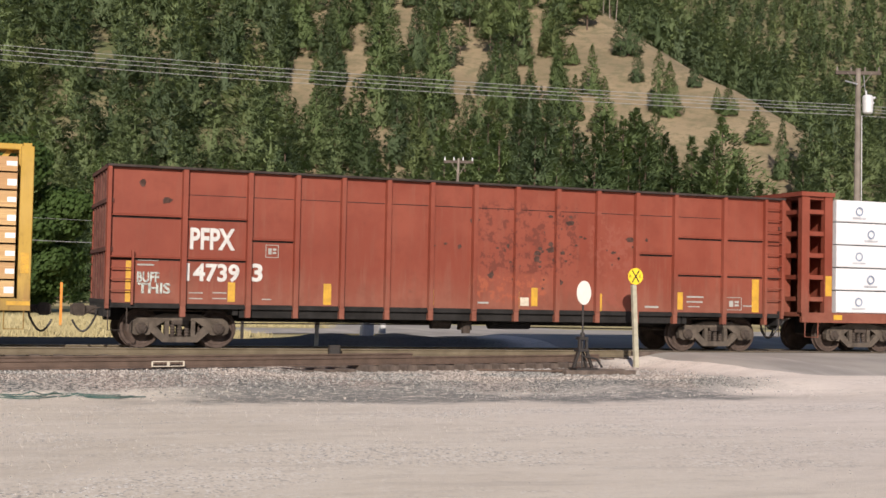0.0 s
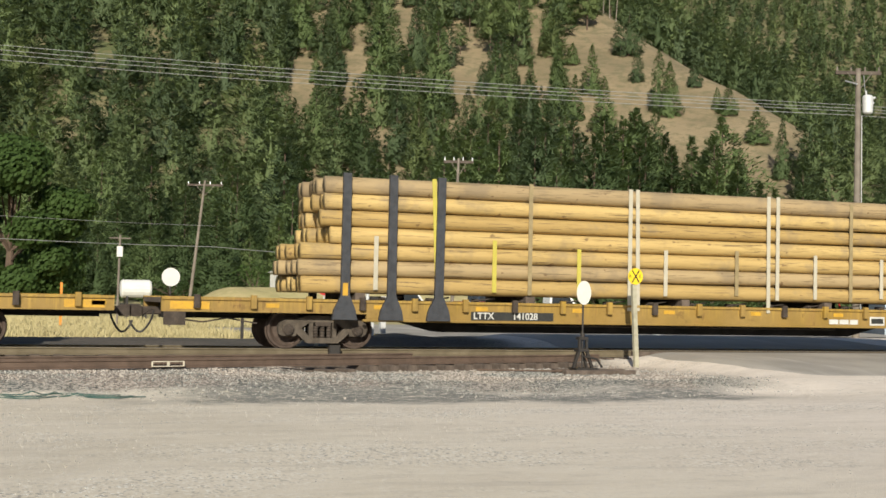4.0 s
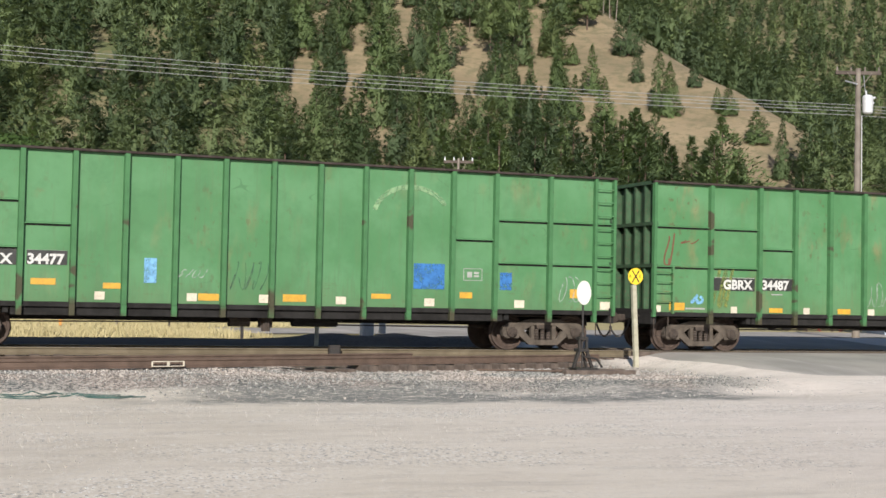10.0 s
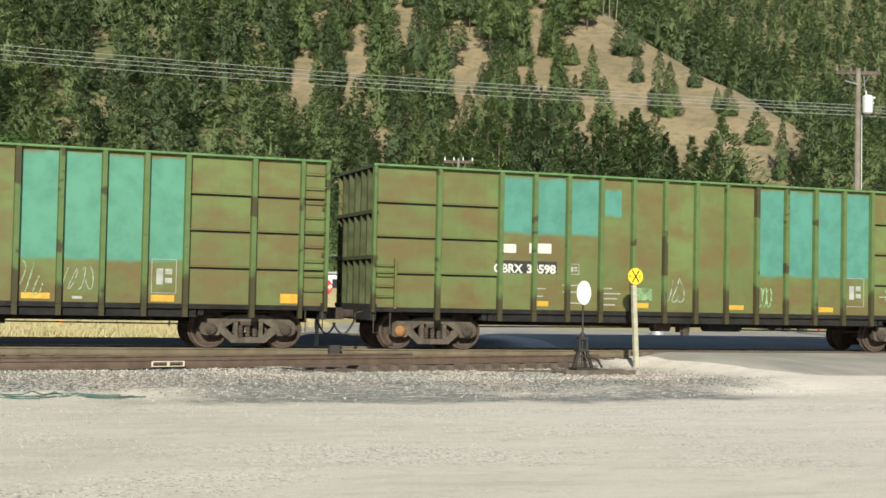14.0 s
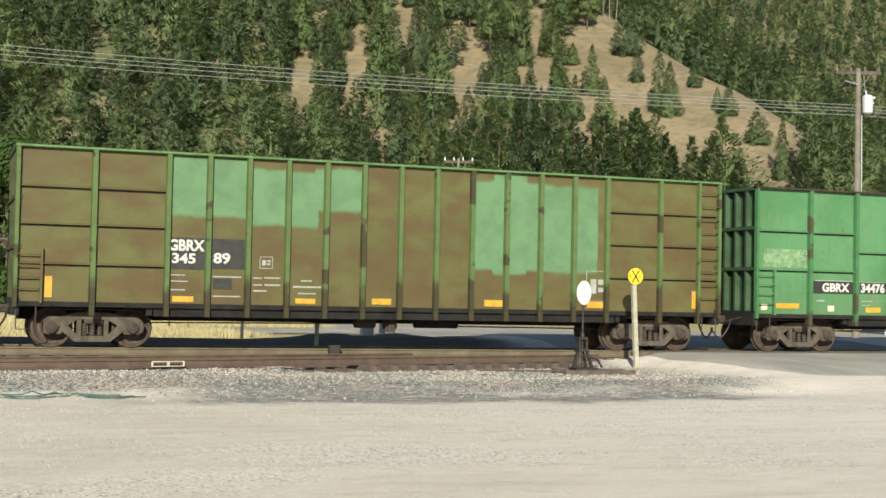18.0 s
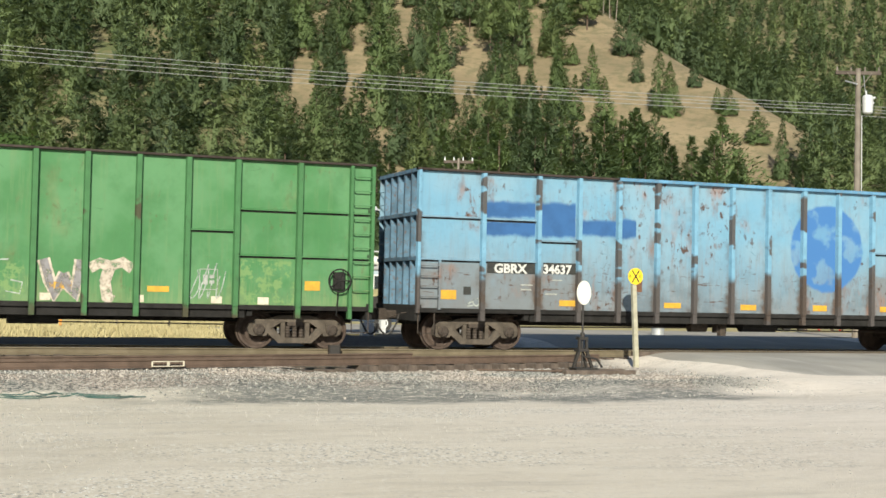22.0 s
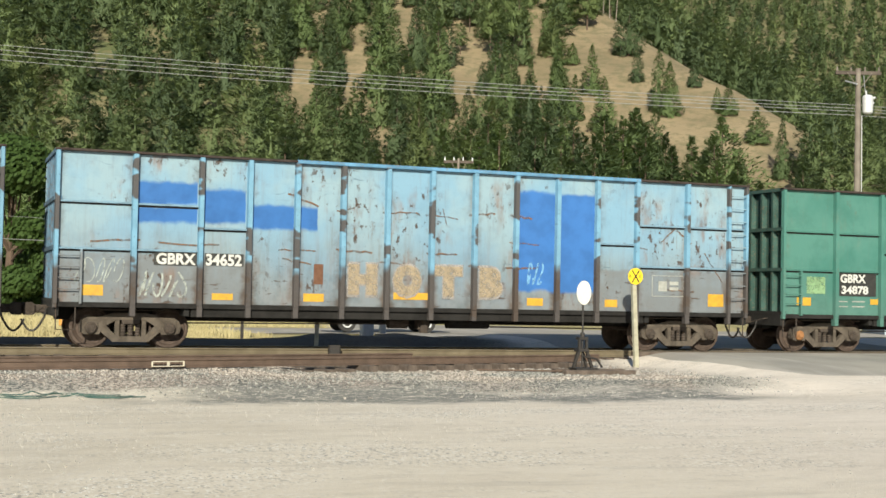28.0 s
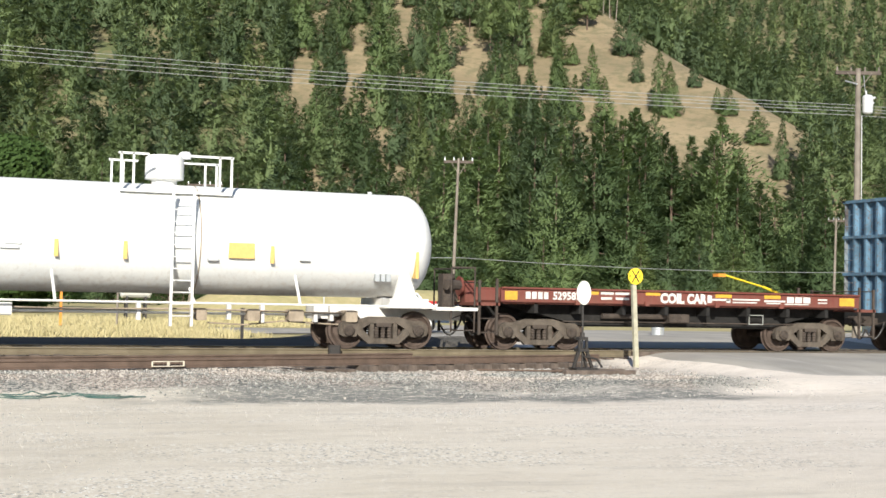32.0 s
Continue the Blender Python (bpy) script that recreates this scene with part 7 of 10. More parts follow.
faded_red = simple("faded_red", (0.27, 0.08, 0.07), 0.8)
faded_green = simple("faded_green", (0.07, 0.15, 0.06), 0.8)
coral_spray = spray("coral_spray", (0.40, 0.21, 0.14), 0.5)
tan_spray = spray("tan_spray", (0.44, 0.36, 0.25), 0.45)
pink_spray = spray("pinkish_white_spray", (0.44, 0.41, 0.39), 0.4)
chalk_bold = spray("white_spray_paint", (0.50, 0.54, 0.49), 0.8)
pencil_bold = spray("dark_spray_paint", (0.05, 0.085, 0.085), 0.75)
cream_spray = spray("cream_spray", (0.56, 0.48, 0.40), 0.8)
mauve_spray = spray("mauve_grey_spray", (0.24, 0.23, 0.24), 0.8)
faint_spray = spray("faint_pale_spray", (0.46, 0.38, 0.355), 0.45)
rust_scrape = spray("rusted_scrape", (0.17, 0.095, 0.055), 0.7)
rust_chip = simple("bare_rust_chip", (0.075, 0.036, 0.026), 0.9, 0.0, 0.5, 9.0)
chip_white = simple("bare_white_chip", (0.75, 0.78, 0.75), 0.8)


def fit_words(car, text, x, z, width, size, mat, bold):
    """Letters of the given height, squeezed or widened to a given run."""
    ob = words(car, text, x, z, size, mat, y=-1.523, bold=bold)
    xs = [v.co.x for v in ob.data.vertices]
    span = max(xs) - min(xs)
    ob.matrix_basis = pose(x, -1.523, z) @ FRONT @ Matrix.Diagonal((width / span, 1, 1, 1)) @ Matrix.Translation((-min(xs), 0, 0))
    return ob


def arch(car, x, z, w, h, mat, r):
    """A faint sprayed arch."""
    bm = bmesh.new()
    rows = []
    for k in range(25):
        a = math.pi * (0.06 + 0.80 * k / 24)
        rows.append([bm.verts.new((x - math.cos(a) * (w + e), -1.513 - 0.0002 * k, z + math.sin(a) * (h + e))) for e in (-r, r)])
    for (a, b), (c, d) in zip(rows, rows[1:]):
        bm.faces.new((a, b, d, c))
    return part("graffiti", bm, mat, car, "faint sprayed arch")


def label_panel(car, x0, x1, z0, z1, mat):
    """A stencilled frame with small unreadable blocks inside."""
    t = 0.014
    bm = bmesh.new()
    for r in ((x0, x1, z0, z0 + t), (x0, x1, z1 - t, z1), (x0, x0 + t, z0 + t, z1 - t), (x1 - t, x1, z0 + t, z1 - t)):
        box(bm, r[0], r[1], -1.516, -1.508, r[2], r[3])
    w, h = x1 - x0, z1 - z0
    box(bm, x0 + 0.2 * w, x0 + 0.46 * w, -1.516, -1.508, z0 + 0.25 * h, z0 + 0.72 * h)
    box(bm, x0 + 0.55 * w, x0 + 0.82 * w, -1.516, -1.508, z0 + 0.3 * h, z0 + 0.45 * h)
    box(bm, x0 + 0.55 * w, x0 + 0.82 * w, -1.516, -1.508, z0 + 0.55 * h, z0 + 0.72 * h)
    part("data_panel", bm, mat, car)


fit_words(p2, 'PFPX', 1.9, 2.31, 1.04, 0.671, white_mat, 0.03)
fit_words(p2, '14739', 1.82, 1.58, 1.24, 0.543, white_mat, 0.03)
fit_words(p2, '3', 3.34, 1.6, 0.27, 0.557, white_mat, 0.03)
yellow_strips(p2, ((0.47, 0.65, 1.06, 1.99), (5.09, 5.28, 1.07, 1.57), (7.72, 7.88, 1.11, 1.5), (10.01, 10.16, 1.01, 1.51), (10.49, 10.66, 1.13, 1.59), (12.29, 12.47, 1.02, 1.48), (16.96, 17.17, 1.07, 1.95), (2.8, 2.97, 1.1, 1.55), (14.67, 14.84, 1.11, 1.56),))
plate('patch', 10.19, 10.42, 1.13, 1.34, cream_mat, p2)
label_panel(p2, 3.67, 3.98, 2.15, 2.45, faint_white)
label_panel(p2, 16.16, 16.64, 1.12, 1.46, faint_white)
fit_words(p2, 'BUFF', 0.72, 1.52, 0.50, 0.32, chalk_bold, 0.03)
fit_words(p2, 'THIS', 0.74, 1.27, 0.74, 0.32, chalk_bold, 0.03)
for _a, _b in zip(WIDE[1:13], WIDE[2:14]):
    boxes('weld_seam', [(_a + 0.08, _b - 0.08, -1.512, -1.50, 3.53, 3.545)], under_mat, p2)
bars('stencil_text', ((0.72, 1.2, 2.0, 0.03), (0.72, 1.1, 1.89, 0.036), (1.9, 2.22, 1.28, 0.024), (1.91, 2.22, 1.15, 0.024), (2.45, 2.77, 1.29, 0.024), (2.45, 2.77, 1.16, 0.024), (3.61, 3.83, 1.16, 0.024), (9.04, 9.33, 1.17, 0.042), (13.72, 14.12, 1.14, 0.048), (14.96, 15.47, 1.43, 0.036), (14.96, 15.44, 1.3, 0.036), (15.01, 15.35, 1.18, 0.024), (16.69, 17.01, 1.22, 0.03),), faint_white, p2, -1.512)
_rng = random.Random(77)
for _cx, _cz, _n, _sp in ((10.6, 2.55, 13, 0.45), (11.5, 2.65, 9, 0.4), (12.5, 2.5, 8, 0.4), (9.6, 2.45, 6, 0.5), (10.6, 1.75, 8, 0.5), (13.6, 2.7, 4, 0.3), (8.0, 2.5, 4, 0.4), (1.2, 3.6, 4, 0.3)):
    for _k in range(_n):
        _u, _z, _q = _cx + _rng.gauss(0, _sp), _cz + _rng.gauss(0, _sp * 0.8), 0.03 + 0.08 * _rng.random() ** 3
        _w = _q * _rng.uniform(0.8, 2.0)
        blob(p2, tuple((_u + _w * math.cos(_a) * _rng.uniform(0.6, 1.2), _z + _q * math.sin(_a) * _rng.uniform(0.6, 1.2)) for _a in (0.3, 1.2, 2.0, 3.0, 4.1, 5.2)), rust_chip, -1.5125, "rust_spot", "bare rusted spot")
plate('stencil_panel', 1.82, 3.14, 1.63, 1.97, stencil_black, g7)
plate('stencil_panel', 3.34, 4.34, 1.66, 1.99, stencil_black, g7)
fit_words(g7, 'GBRX', 2.17, 1.68, 0.9, 0.343, white_mat, 0.035)
fit_words(g7, '34487', 3.38, 1.69, 0.84, 0.343, white_mat, 0.035)
bars('stencil_text', ((1.91, 3.14, 1.96, 0.024), (3.34, 4.33, 1.97, 0.024), (1.03, 1.61, 1.12, 0.042), (3.67, 4.02, 1.54, 0.03),), faint_white, g7, -1.512)
yellow_strips(g7, ((0.54, 1.0, 1.09, 1.29), (3.61, 4.03, 1.07, 1.19), (5.82, 6.24, 1.06, 1.2), (8.07, 8.53, 1.06, 1.19), (11.45, 11.81, 1.08, 1.23), (16.2, 16.47, 1.1, 1.31),))
plate('patch', 0.1, 0.29, 1.03, 1.21, cream_mat, g7)
plate('patch', 2.41, 2.6, 1.03, 1.21, cream_mat, g7)
plate('patch', 4.7, 4.9, 1.03, 1.21, cream_mat, g7)
plate('patch', 6.82, 7.04, 1.03, 1.21, cream_mat, g7)
plate('patch', 9.02, 9.24, 1.02, 1.2, cream_mat, g7)
plate('patch', 10.82, 11.05, 1.02, 1.2, cream_mat, g7)
plate('patch', 12.92, 13.15, 1.02, 1.2, cream_mat, g7)
plate('patch', 14.98, 15.23, 1.02, 1.2, cream_mat, g7)
scrawl(g7, 1.26, 1.29, 0.32, 0.26, blue_spray, 3, r=0.0375, strokes=2)
scrawl(g7, 6.81, 1.26, 0.91, 0.7, chalk, 4, r=0.009, strokes=5)
scrawl(g7, 12.54, 1.3, 0.85, 0.36, chalk, 5, r=0.009, strokes=3)
scrawl(g7, 14.84, 1.41, 0.97, 0.38, chalk, 6, r=0.015, strokes=4)
bars('stencil_text', ((15.32, 15.9, 1.13, 0.048),), blue_spray, g7, -1.512)
label_panel(g7, 13.68, 14.18, 1.61, 1.92, faint_white)
scrawl(g7, 0.42, 2.24, 0.28, 0.91, rust_mark, 8, r=0.0225, strokes=2)
scrawl(g7, 0.95, 2.85, 0.52, 0.13, rust_mark, 9, r=0.015, strokes=2)
scrawl(g7, 1.89, 1.17, 0.63, 1.06, olive_spray, 10, r=0.045, strokes=3)
plate('stencil_panel', 1.86, 3.27, 1.83, 2.17, stencil_black, g8)
plate('stencil_panel', 3.41, 4.28, 1.85, 2.17, stencil_black, g8)
fit_words(g8, 'GBRX', 2.23, 1.86, 0.89, 0.314, white_mat, 0.035)
fit_words(g8, '34477', 3.43, 1.87, 0.79, 0.314, white_mat, 0.035)
bars('stencil_text', ((1.89, 3.26, 2.17, 0.018), (3.41, 4.27, 2.15, 0.024),), faint_white, g8, -1.512)
yellow_strips(g8, ((0.85, 1.34, 1.52, 1.72), (3.51, 4.04, 1.41, 1.55), (5.07, 5.53, 1.35, 1.48), (7.21, 7.69, 1.12, 1.28), (9.2, 9.76, 1.13, 1.3), (11.37, 11.86, 1.24, 1.36), (13.65, 13.98, 1.29, 1.44), (16.65, 17.1, 1.35, 1.57),))
plate('patch', 0.17, 0.36, 1.11, 1.28, cream_mat, g8)
plate('patch', 2.51, 2.72, 1.1, 1.28, cream_mat, g8)
plate('patch', 4.89, 5.11, 1.1, 1.28, cream_mat, g8)
plate('patch', 6.95, 7.18, 1.1, 1.28, cream_mat, g8)
plate('patch', 8.63, 8.87, 1.09, 1.28, cream_mat, g8)
plate('patch', 10.49, 10.74, 1.09, 1.27, cream_mat, g8)
plate('patch', 12.73, 12.99, 1.08, 1.27, cream_mat, g8)
plate('patch', 15.12, 15.39, 1.08, 1.27, cream_mat, g8)
plate('patch', 17.51, 17.79, 1.07, 1.27, cream_mat, g8)
plate('paint_patch', 5.97, 6.25, 1.5, 2.06, blue_spray, g8, label='bright blue sprayed patch')
plate('paint_patch', 12.44, 13.24, 1.50, 2.12, deep_blue_spray, g8, label='blue sprayed patch')
label_panel(g8, 13.74, 14.24, 1.73, 2.03, faint_white)
plate('vent', 1.4, 1.58, 1.35, 1.52, stencil_black, g8)
scrawl(g8, 6.8, 1.64, 0.64, 0.19, chalk, 11, r=0.0075, strokes=4)
scrawl(g8, 8.0, 1.37, 0.88, 0.69, pencil, 12, r=0.006, strokes=5)
arch(g8, 12.35, 3.25, 0.95, 0.72, pale_green_spray, 0.06)
plate('paint_patch', 14.72, 15.04, 1.52, 1.95, deep_blue_spray, g8, label='blue sprayed patch')
scrawl(g8, 16.42, 1.24, 0.61, 0.67, chalk, 14, r=0.009, strokes=3)
plate('stencil_panel', 3.36, 4.16, 2.24, 2.46, stencil_black, r9)
plate('stencil_panel', 4.33, 5.12, 2.26, 2.46, stencil_black, r9)
plate('stencil_panel', 3.35, 4.18, 2.46, 2.65, white_mat, r9)
plate('stencil_panel', 4.32, 5.13, 2.46, 2.66, white_mat, r9)
fit_words(r9, 'GB', 3.54, 2.26, 0.43, 0.257, white_mat, 0.035)
fit_words(r9, 'RX', 4.5, 2.26, 0.38, 0.257, white_mat, 0.035)
fit_words(r9, '346', 3.44, 1.85, 0.6, 0.314, white_mat, 0.03)
fit_words(r9, '22', 4.38, 1.85, 0.38, 0.329, white_mat, 0.03)
yellow_strips(r9, ((0.77, 1.48, 1.14, 1.29), (6.43, 6.9, 1.17, 1.31), (8.28, 8.76, 1.2, 1.32), (11.21, 11.66, 1.15, 1.31), (14.09, 14.53, 1.15, 1.3), (16.89, 17.39, 1.21, 1.42),))
label_panel(r9, 5.47, 5.78, 2.11, 2.4, faint_white)
label_panel(r9, 15.52, 16.05, 1.32, 1.71, faint_white)
bars('stencil_text', ((3.44, 3.69, 1.59, 0.03), (3.75, 4.14, 1.6, 0.03), (3.45, 3.67, 1.42, 0.03), (3.72, 4.15, 1.43, 0.03), (3.62, 3.87, 1.11, 0.066), (1.88, 2.13, 1.31, 0.03), (1.88, 2.21, 1.21, 0.03), (1.91, 2.14, 1.11, 0.03), (4.58, 4.87, 1.21, 0.03), (6.53, 6.8, 1.1, 0.054), (9.15, 9.34, 1.09, 0.066), (11.3, 11.6, 1.1, 0.042), (16.52, 17.03, 2.36, 0.036), (16.53, 17.46, 2.2, 0.042), (16.53, 16.78, 2.06, 0.036), (16.54, 17.1, 1.63, 0.03), (16.54, 17.17, 1.51, 0.036), (16.54, 16.79, 1.38, 0.024), (16.54, 16.85, 1.23, 0.036), (17.62, 17.98, 1.1, 0.042),), white_mat, r9, -1.512)
plate('paint_patch', 2.12, 2.82, 2.14, 2.7, faded_red, r9)
plate('vent', 0.92, 1.19, 1.47, 1.65, stencil_black, r9)
loops(r9, 2.48, 1.22, 0.52, 0.35, faint_spray, 20)
loops(r9, 5.3, 1.29, 0.6, 0.45, faint_spray, 21)
loops(r9, 7.23, 1.32, 0.71, 0.47, faint_spray, 22)
loops(r9, 8.21, 1.36, 0.59, 0.62, faint_spray, 23)
loops(r9, 11.22, 1.31, 0.47, 0.6, faint_spray, 24)
loops(r9, 12.15, 1.09, 0.63, 0.42, faint_spray, 25)
loops(r9, 13.0, 1.24, 0.56, 0.72, faint_spray, 26)
loops(r9, 14.11, 1.48, 0.41, 0.36, faint_spray, 27)
loops(r9, 0.38, 2.2, 0.49, 0.4, faint_spray, 28)
plate('paint_patch', 4.16, 4.77, 2.46, 2.71, white_mat, o10)
plate('paint_patch', 3.29, 3.8, 2.45, 2.67, white_mat, o10)
plate('stencil_panel', 3.25, 4.93, 1.95, 2.26, stencil_black, o10)
fit_words(o10, 'GBRX', 3.2, 1.96, 0.79, 0.3, white_mat, 0.035)
fit_words(o10, '34598', 4.1, 1.96, 0.8, 0.3, white_mat, 0.035)
yellow_strips(o10, ((4.23, 4.71, 1.13, 1.26), (7.07, 7.57, 1.13, 1.26), (9.99, 10.45, 1.13, 1.25), (12.84, 13.31, 1.11, 1.24), (16.85, 17.61, 1.07, 1.24),))
label_panel(o10, 5.26, 5.56, 1.95, 2.22, faint_white)
label_panel(o10, 13.72, 14.33, 1.27, 2.06, faint_white)
bars('stencil_text', ((4.22, 4.63, 1.56, 0.024), (4.22, 4.57, 1.37, 0.024), (4.23, 4.52, 1.18, 0.018), (5.1, 5.78, 1.66, 0.03), (5.11, 5.72, 1.49, 0.03), (5.14, 5.73, 1.21, 0.03), (6.21, 6.51, 1.6, 0.03), (6.09, 6.75, 1.47, 0.03), (6.22, 6.66, 1.34, 0.03), (6.2, 6.6, 1.18, 0.036), (14.85, 15.12, 1.54, 0.03), (15.24, 15.47, 1.43, 0.036),), faint_white, o10, -1.512)
scrawl(o10, 7.98, 1.28, 0.69, 0.71, chalk, 31, r=0.012, strokes=4)
scrawl(o10, 10.93, 1.2, 0.42, 0.54, pale_green_spray, 32, r=0.0225, strokes=3)
plate('paint_patch', 7.19, 7.67, 1.33, 1.65, pale_green_spray, o10)
scrawl(o10, 15.25, 2.27, 0.77, 0.35, pale_green_spray, 33, r=0.015, strokes=3)
plate('paint_patch', 15.05, 15.45, 1.43, 1.77, pale_green_spray, o10)
plate('paint_patch', 16.09, 16.36, 1.44, 1.72, pale_green_spray, o10)
yellow_strips(o11, ((6.19, 6.64, 1.12, 1.26), (8.92, 9.38, 1.11, 1.24), (10.96, 11.57, 1.1, 1.23), (13.78, 14.31, 1.08, 1.23), (16.78, 17.26, 1.09, 1.31),))
label_panel(o11, 13.78, 14.35, 1.27, 2.05, faint_white)
bars('stencil_text', ((6.09, 6.78, 1.47, 0.054), (6.32, 6.53, 1.62, 0.03), (10.15, 10.33, 1.14, 0.066), (12.05, 12.27, 1.11, 0.06), (6.14, 6.43, 1.03, 0.024),), faint_white, o11, -1.512)
scrawl(o11, 7.98, 1.17, 0.7, 0.7, chalk, 41, r=0.015, strokes=3)
scrawl(o11, 11.85, 1.31, 0.69, 0.53, chalk, 42, r=0.009, strokes=4)
scrawl(o11, 10.91, 1.16, 0.55, 0.79, pale_green_spray, 43, r=0.015, strokes=3)
plate('stencil_panel', 1.9, 3.24, 1.62, 1.96, stencil_black, g12)
plate('stencil_panel', 3.42, 4.4, 1.64, 1.95, stencil_black, g12)
fit_words(g12, 'GBRX', 2.18, 1.68, 0.89, 0.314, white_mat, 0.035)
fit_words(g12, '34476', 3.46, 1.68, 0.8, 0.329, white_mat, 0.035)
bars('stencil_text', ((1.96, 3.23, 1.96, 0.024), (3.42, 4.39, 1.95, 0.012), (4.67, 5.18, 1.91, 0.024), (4.7, 4.8, 1.71, 0.036), (4.85, 4.98, 1.72, 0.03), (4.7, 4.8, 1.57, 0.03), (4.86, 4.98, 1.57, 0.03), (4.68, 5.3, 1.43, 0.03), (4.68, 5.31, 1.29, 0.036), (5.77, 6.41, 1.23, 0.042), (2.0, 2.26, 1.4, 0.036), (3.51, 3.85, 1.42, 0.024), (3.52, 3.79, 1.31, 0.018),), faint_white, g12, -1.512)
yellow_strips(g12, ((0.64, 1.44, 1.19, 1.33), (3.63, 4.13, 1.12, 1.26), (6.98, 7.45, 1.12, 1.27), (10.42, 10.95, 1.12, 1.29), (16.32, 17.08, 1.17, 1.31), (13.76, 14.27, 1.11, 1.26),))
plate('patch', 0.23, 0.43, 1.14, 1.3, cream_mat, g12)
plate('patch', 2.37, 2.58, 1.13, 1.29, cream_mat, g12)
plate('patch', 4.64, 4.87, 1.13, 1.3, cream_mat, g12)
plate('patch', 9.1, 9.35, 1.09, 1.28, cream_mat, g12)
plate('patch', 13.03, 13.3, 1.09, 1.28, cream_mat, g12)
plate('patch', 15.37, 15.65, 1.09, 1.29, cream_mat, g12)
plate('patch', 17.15, 17.44, 1.08, 1.27, cream_mat, g12)
label_panel(g12, 15.04, 15.57, 1.64, 1.97, faint_white)
scrawl(g12, 5.9, 1.95, 0.43, 0.35, chalk, 52, r=0.009, strokes=3)
plate('paint_patch', 0.29, 1.75, 2.3, 2.79, pale_green_spray, g12)
plate('stencil_panel', 3.38, 4.35, 1.83, 2.55, stencil_black, o13)
plate('stencil_panel', 4.37, 5.15, 1.86, 2.55, stencil_black, o13)
fit_words(o13, 'GBRX', 3.38, 2.26, 0.83, 0.343, white_mat, 0.035)
fit_words(o13, '345', 3.47, 1.97, 0.54, 0.314, white_mat, 0.03)
fit_words(o13, '89', 4.42, 1.99, 0.39, 0.329, white_mat, 0.03)
yellow_strips(o13, ((0.69, 0.85, 1.13, 1.6), (3.5, 3.98, 1.08, 1.21), (6.38, 6.87, 1.09, 1.21), (8.27, 8.76, 1.1, 1.24), (11.19, 11.69, 1.1, 1.26), (14.02, 14.53, 1.11, 1.27), (17.08, 17.31, 1.14, 1.6),))
label_panel(o13, 5.51, 5.82, 1.89, 2.17, faint_white)
label_panel(o13, 13.99, 14.61, 1.28, 2.06, faint_white)
bars('stencil_text', ((3.45, 3.78, 1.68, 0.024), (3.46, 3.85, 1.54, 0.024), (3.46, 3.79, 1.34, 0.03), (4.41, 5.09, 1.66, 0.03), (4.42, 5.07, 1.21, 0.03), (5.36, 5.57, 1.65, 0.03), (5.36, 5.57, 1.49, 0.03), (5.62, 6.01, 1.66, 0.03), (5.63, 6.01, 1.49, 0.036), (5.37, 5.69, 1.35, 0.036), (6.51, 6.77, 1.61, 0.03), (6.32, 7.0, 1.46, 0.042), (6.45, 6.88, 1.31, 0.03),), faint_white, o13, -1.512)
plate('stencil_panel', 4.42, 4.86, 1.39, 1.63, stencil_black, o13)
plate('stencil_panel', 1.88, 3.23, 1.87, 2.2, stencil_black, b14)
plate('stencil_panel', 3.4, 4.36, 1.9, 2.22, stencil_black, b14)
fit_words(b14, 'GBRX', 2.08, 1.91, 0.92, 0.314, white_mat, 0.035)
fit_words(b14, '34641', 3.42, 1.93, 0.8, 0.314, white_mat, 0.035)
yellow_strips(b14, ((0.7, 1.21, 1.18, 1.42), (3.64, 4.1, 1.17, 1.3), (9.11, 9.62, 1.12, 1.31), (11.56, 12.02, 1.12, 1.28), (13.93, 14.34, 1.14, 1.32), (16.73, 17.21, 1.16, 1.42),))
label_panel(b14, 15.2, 15.72, 1.17, 1.92, faint_white)
plate('paint_patch', 7.8, 9.08, 2.58, 2.9, white_mat, b14, label='white paint stripe')
for _l, _x, _w in (('S', 0.72, 0.55), ('P', 2.12, 0.60), ('hook', 3.55, 0.55), ('bowl', 4.66, 0.6), ('hook', 5.75, 0.65), ('bowl', 6.8, 0.7)):
    hand(b14, _l, _x, 1.22, _w, 0.68, pink_spray, 0.125)
    hand(b14, _l, _x, 1.22, _w, 0.68, coral_spray, 0.095, -1.528)
stroke(b14, ((1.85, 1.10), (2.3, 1.12), (2.75, 1.10)), deep_blue_spray, 0.055, -1.530)
scrawl(b14, 9.03, 1.16, 2.05, 1.0, chalk, 66, r=0.0225, strokes=6)
scrawl(b14, 0.24, 1.26, 0.27, 0.57, blue_spray, 67, r=0.0225, strokes=2)
plate('vent', 0.99, 1.22, 1.38, 1.53, stencil_black, b14)
bars('stencil_text', ((2.26, 2.86, 1.73, 0.036), (2.2, 2.67, 1.32, 0.024), (7.8, 9.07, 2.88, 0.03), (16.74, 17.19, 1.43, 0.048),), faint_white, b14, -1.512)
plate('stencil_panel', 1.89, 3.28, 1.93, 2.23, stencil_black, b15)
plate('stencil_panel', 3.42, 4.36, 1.95, 2.23, stencil_black, b15)
fit_words(b15, 'GBRX', 2.08, 1.95, 0.9, 0.314, white_mat, 0.035)
fit_words(b15, '34637', 3.42, 1.96, 0.79, 0.314, white_mat, 0.035)
yellow_strips(b15, ((0.6, 1.08, 1.26, 1.49), (3.88, 4.37, 1.14, 1.29), (6.9, 7.4, 1.14, 1.28), (9.22, 9.71, 1.12, 1.27), (11.52, 11.97, 1.13, 1.29), (13.74, 14.19, 1.14, 1.29), (16.79, 17.2, 1.3, 1.52),))
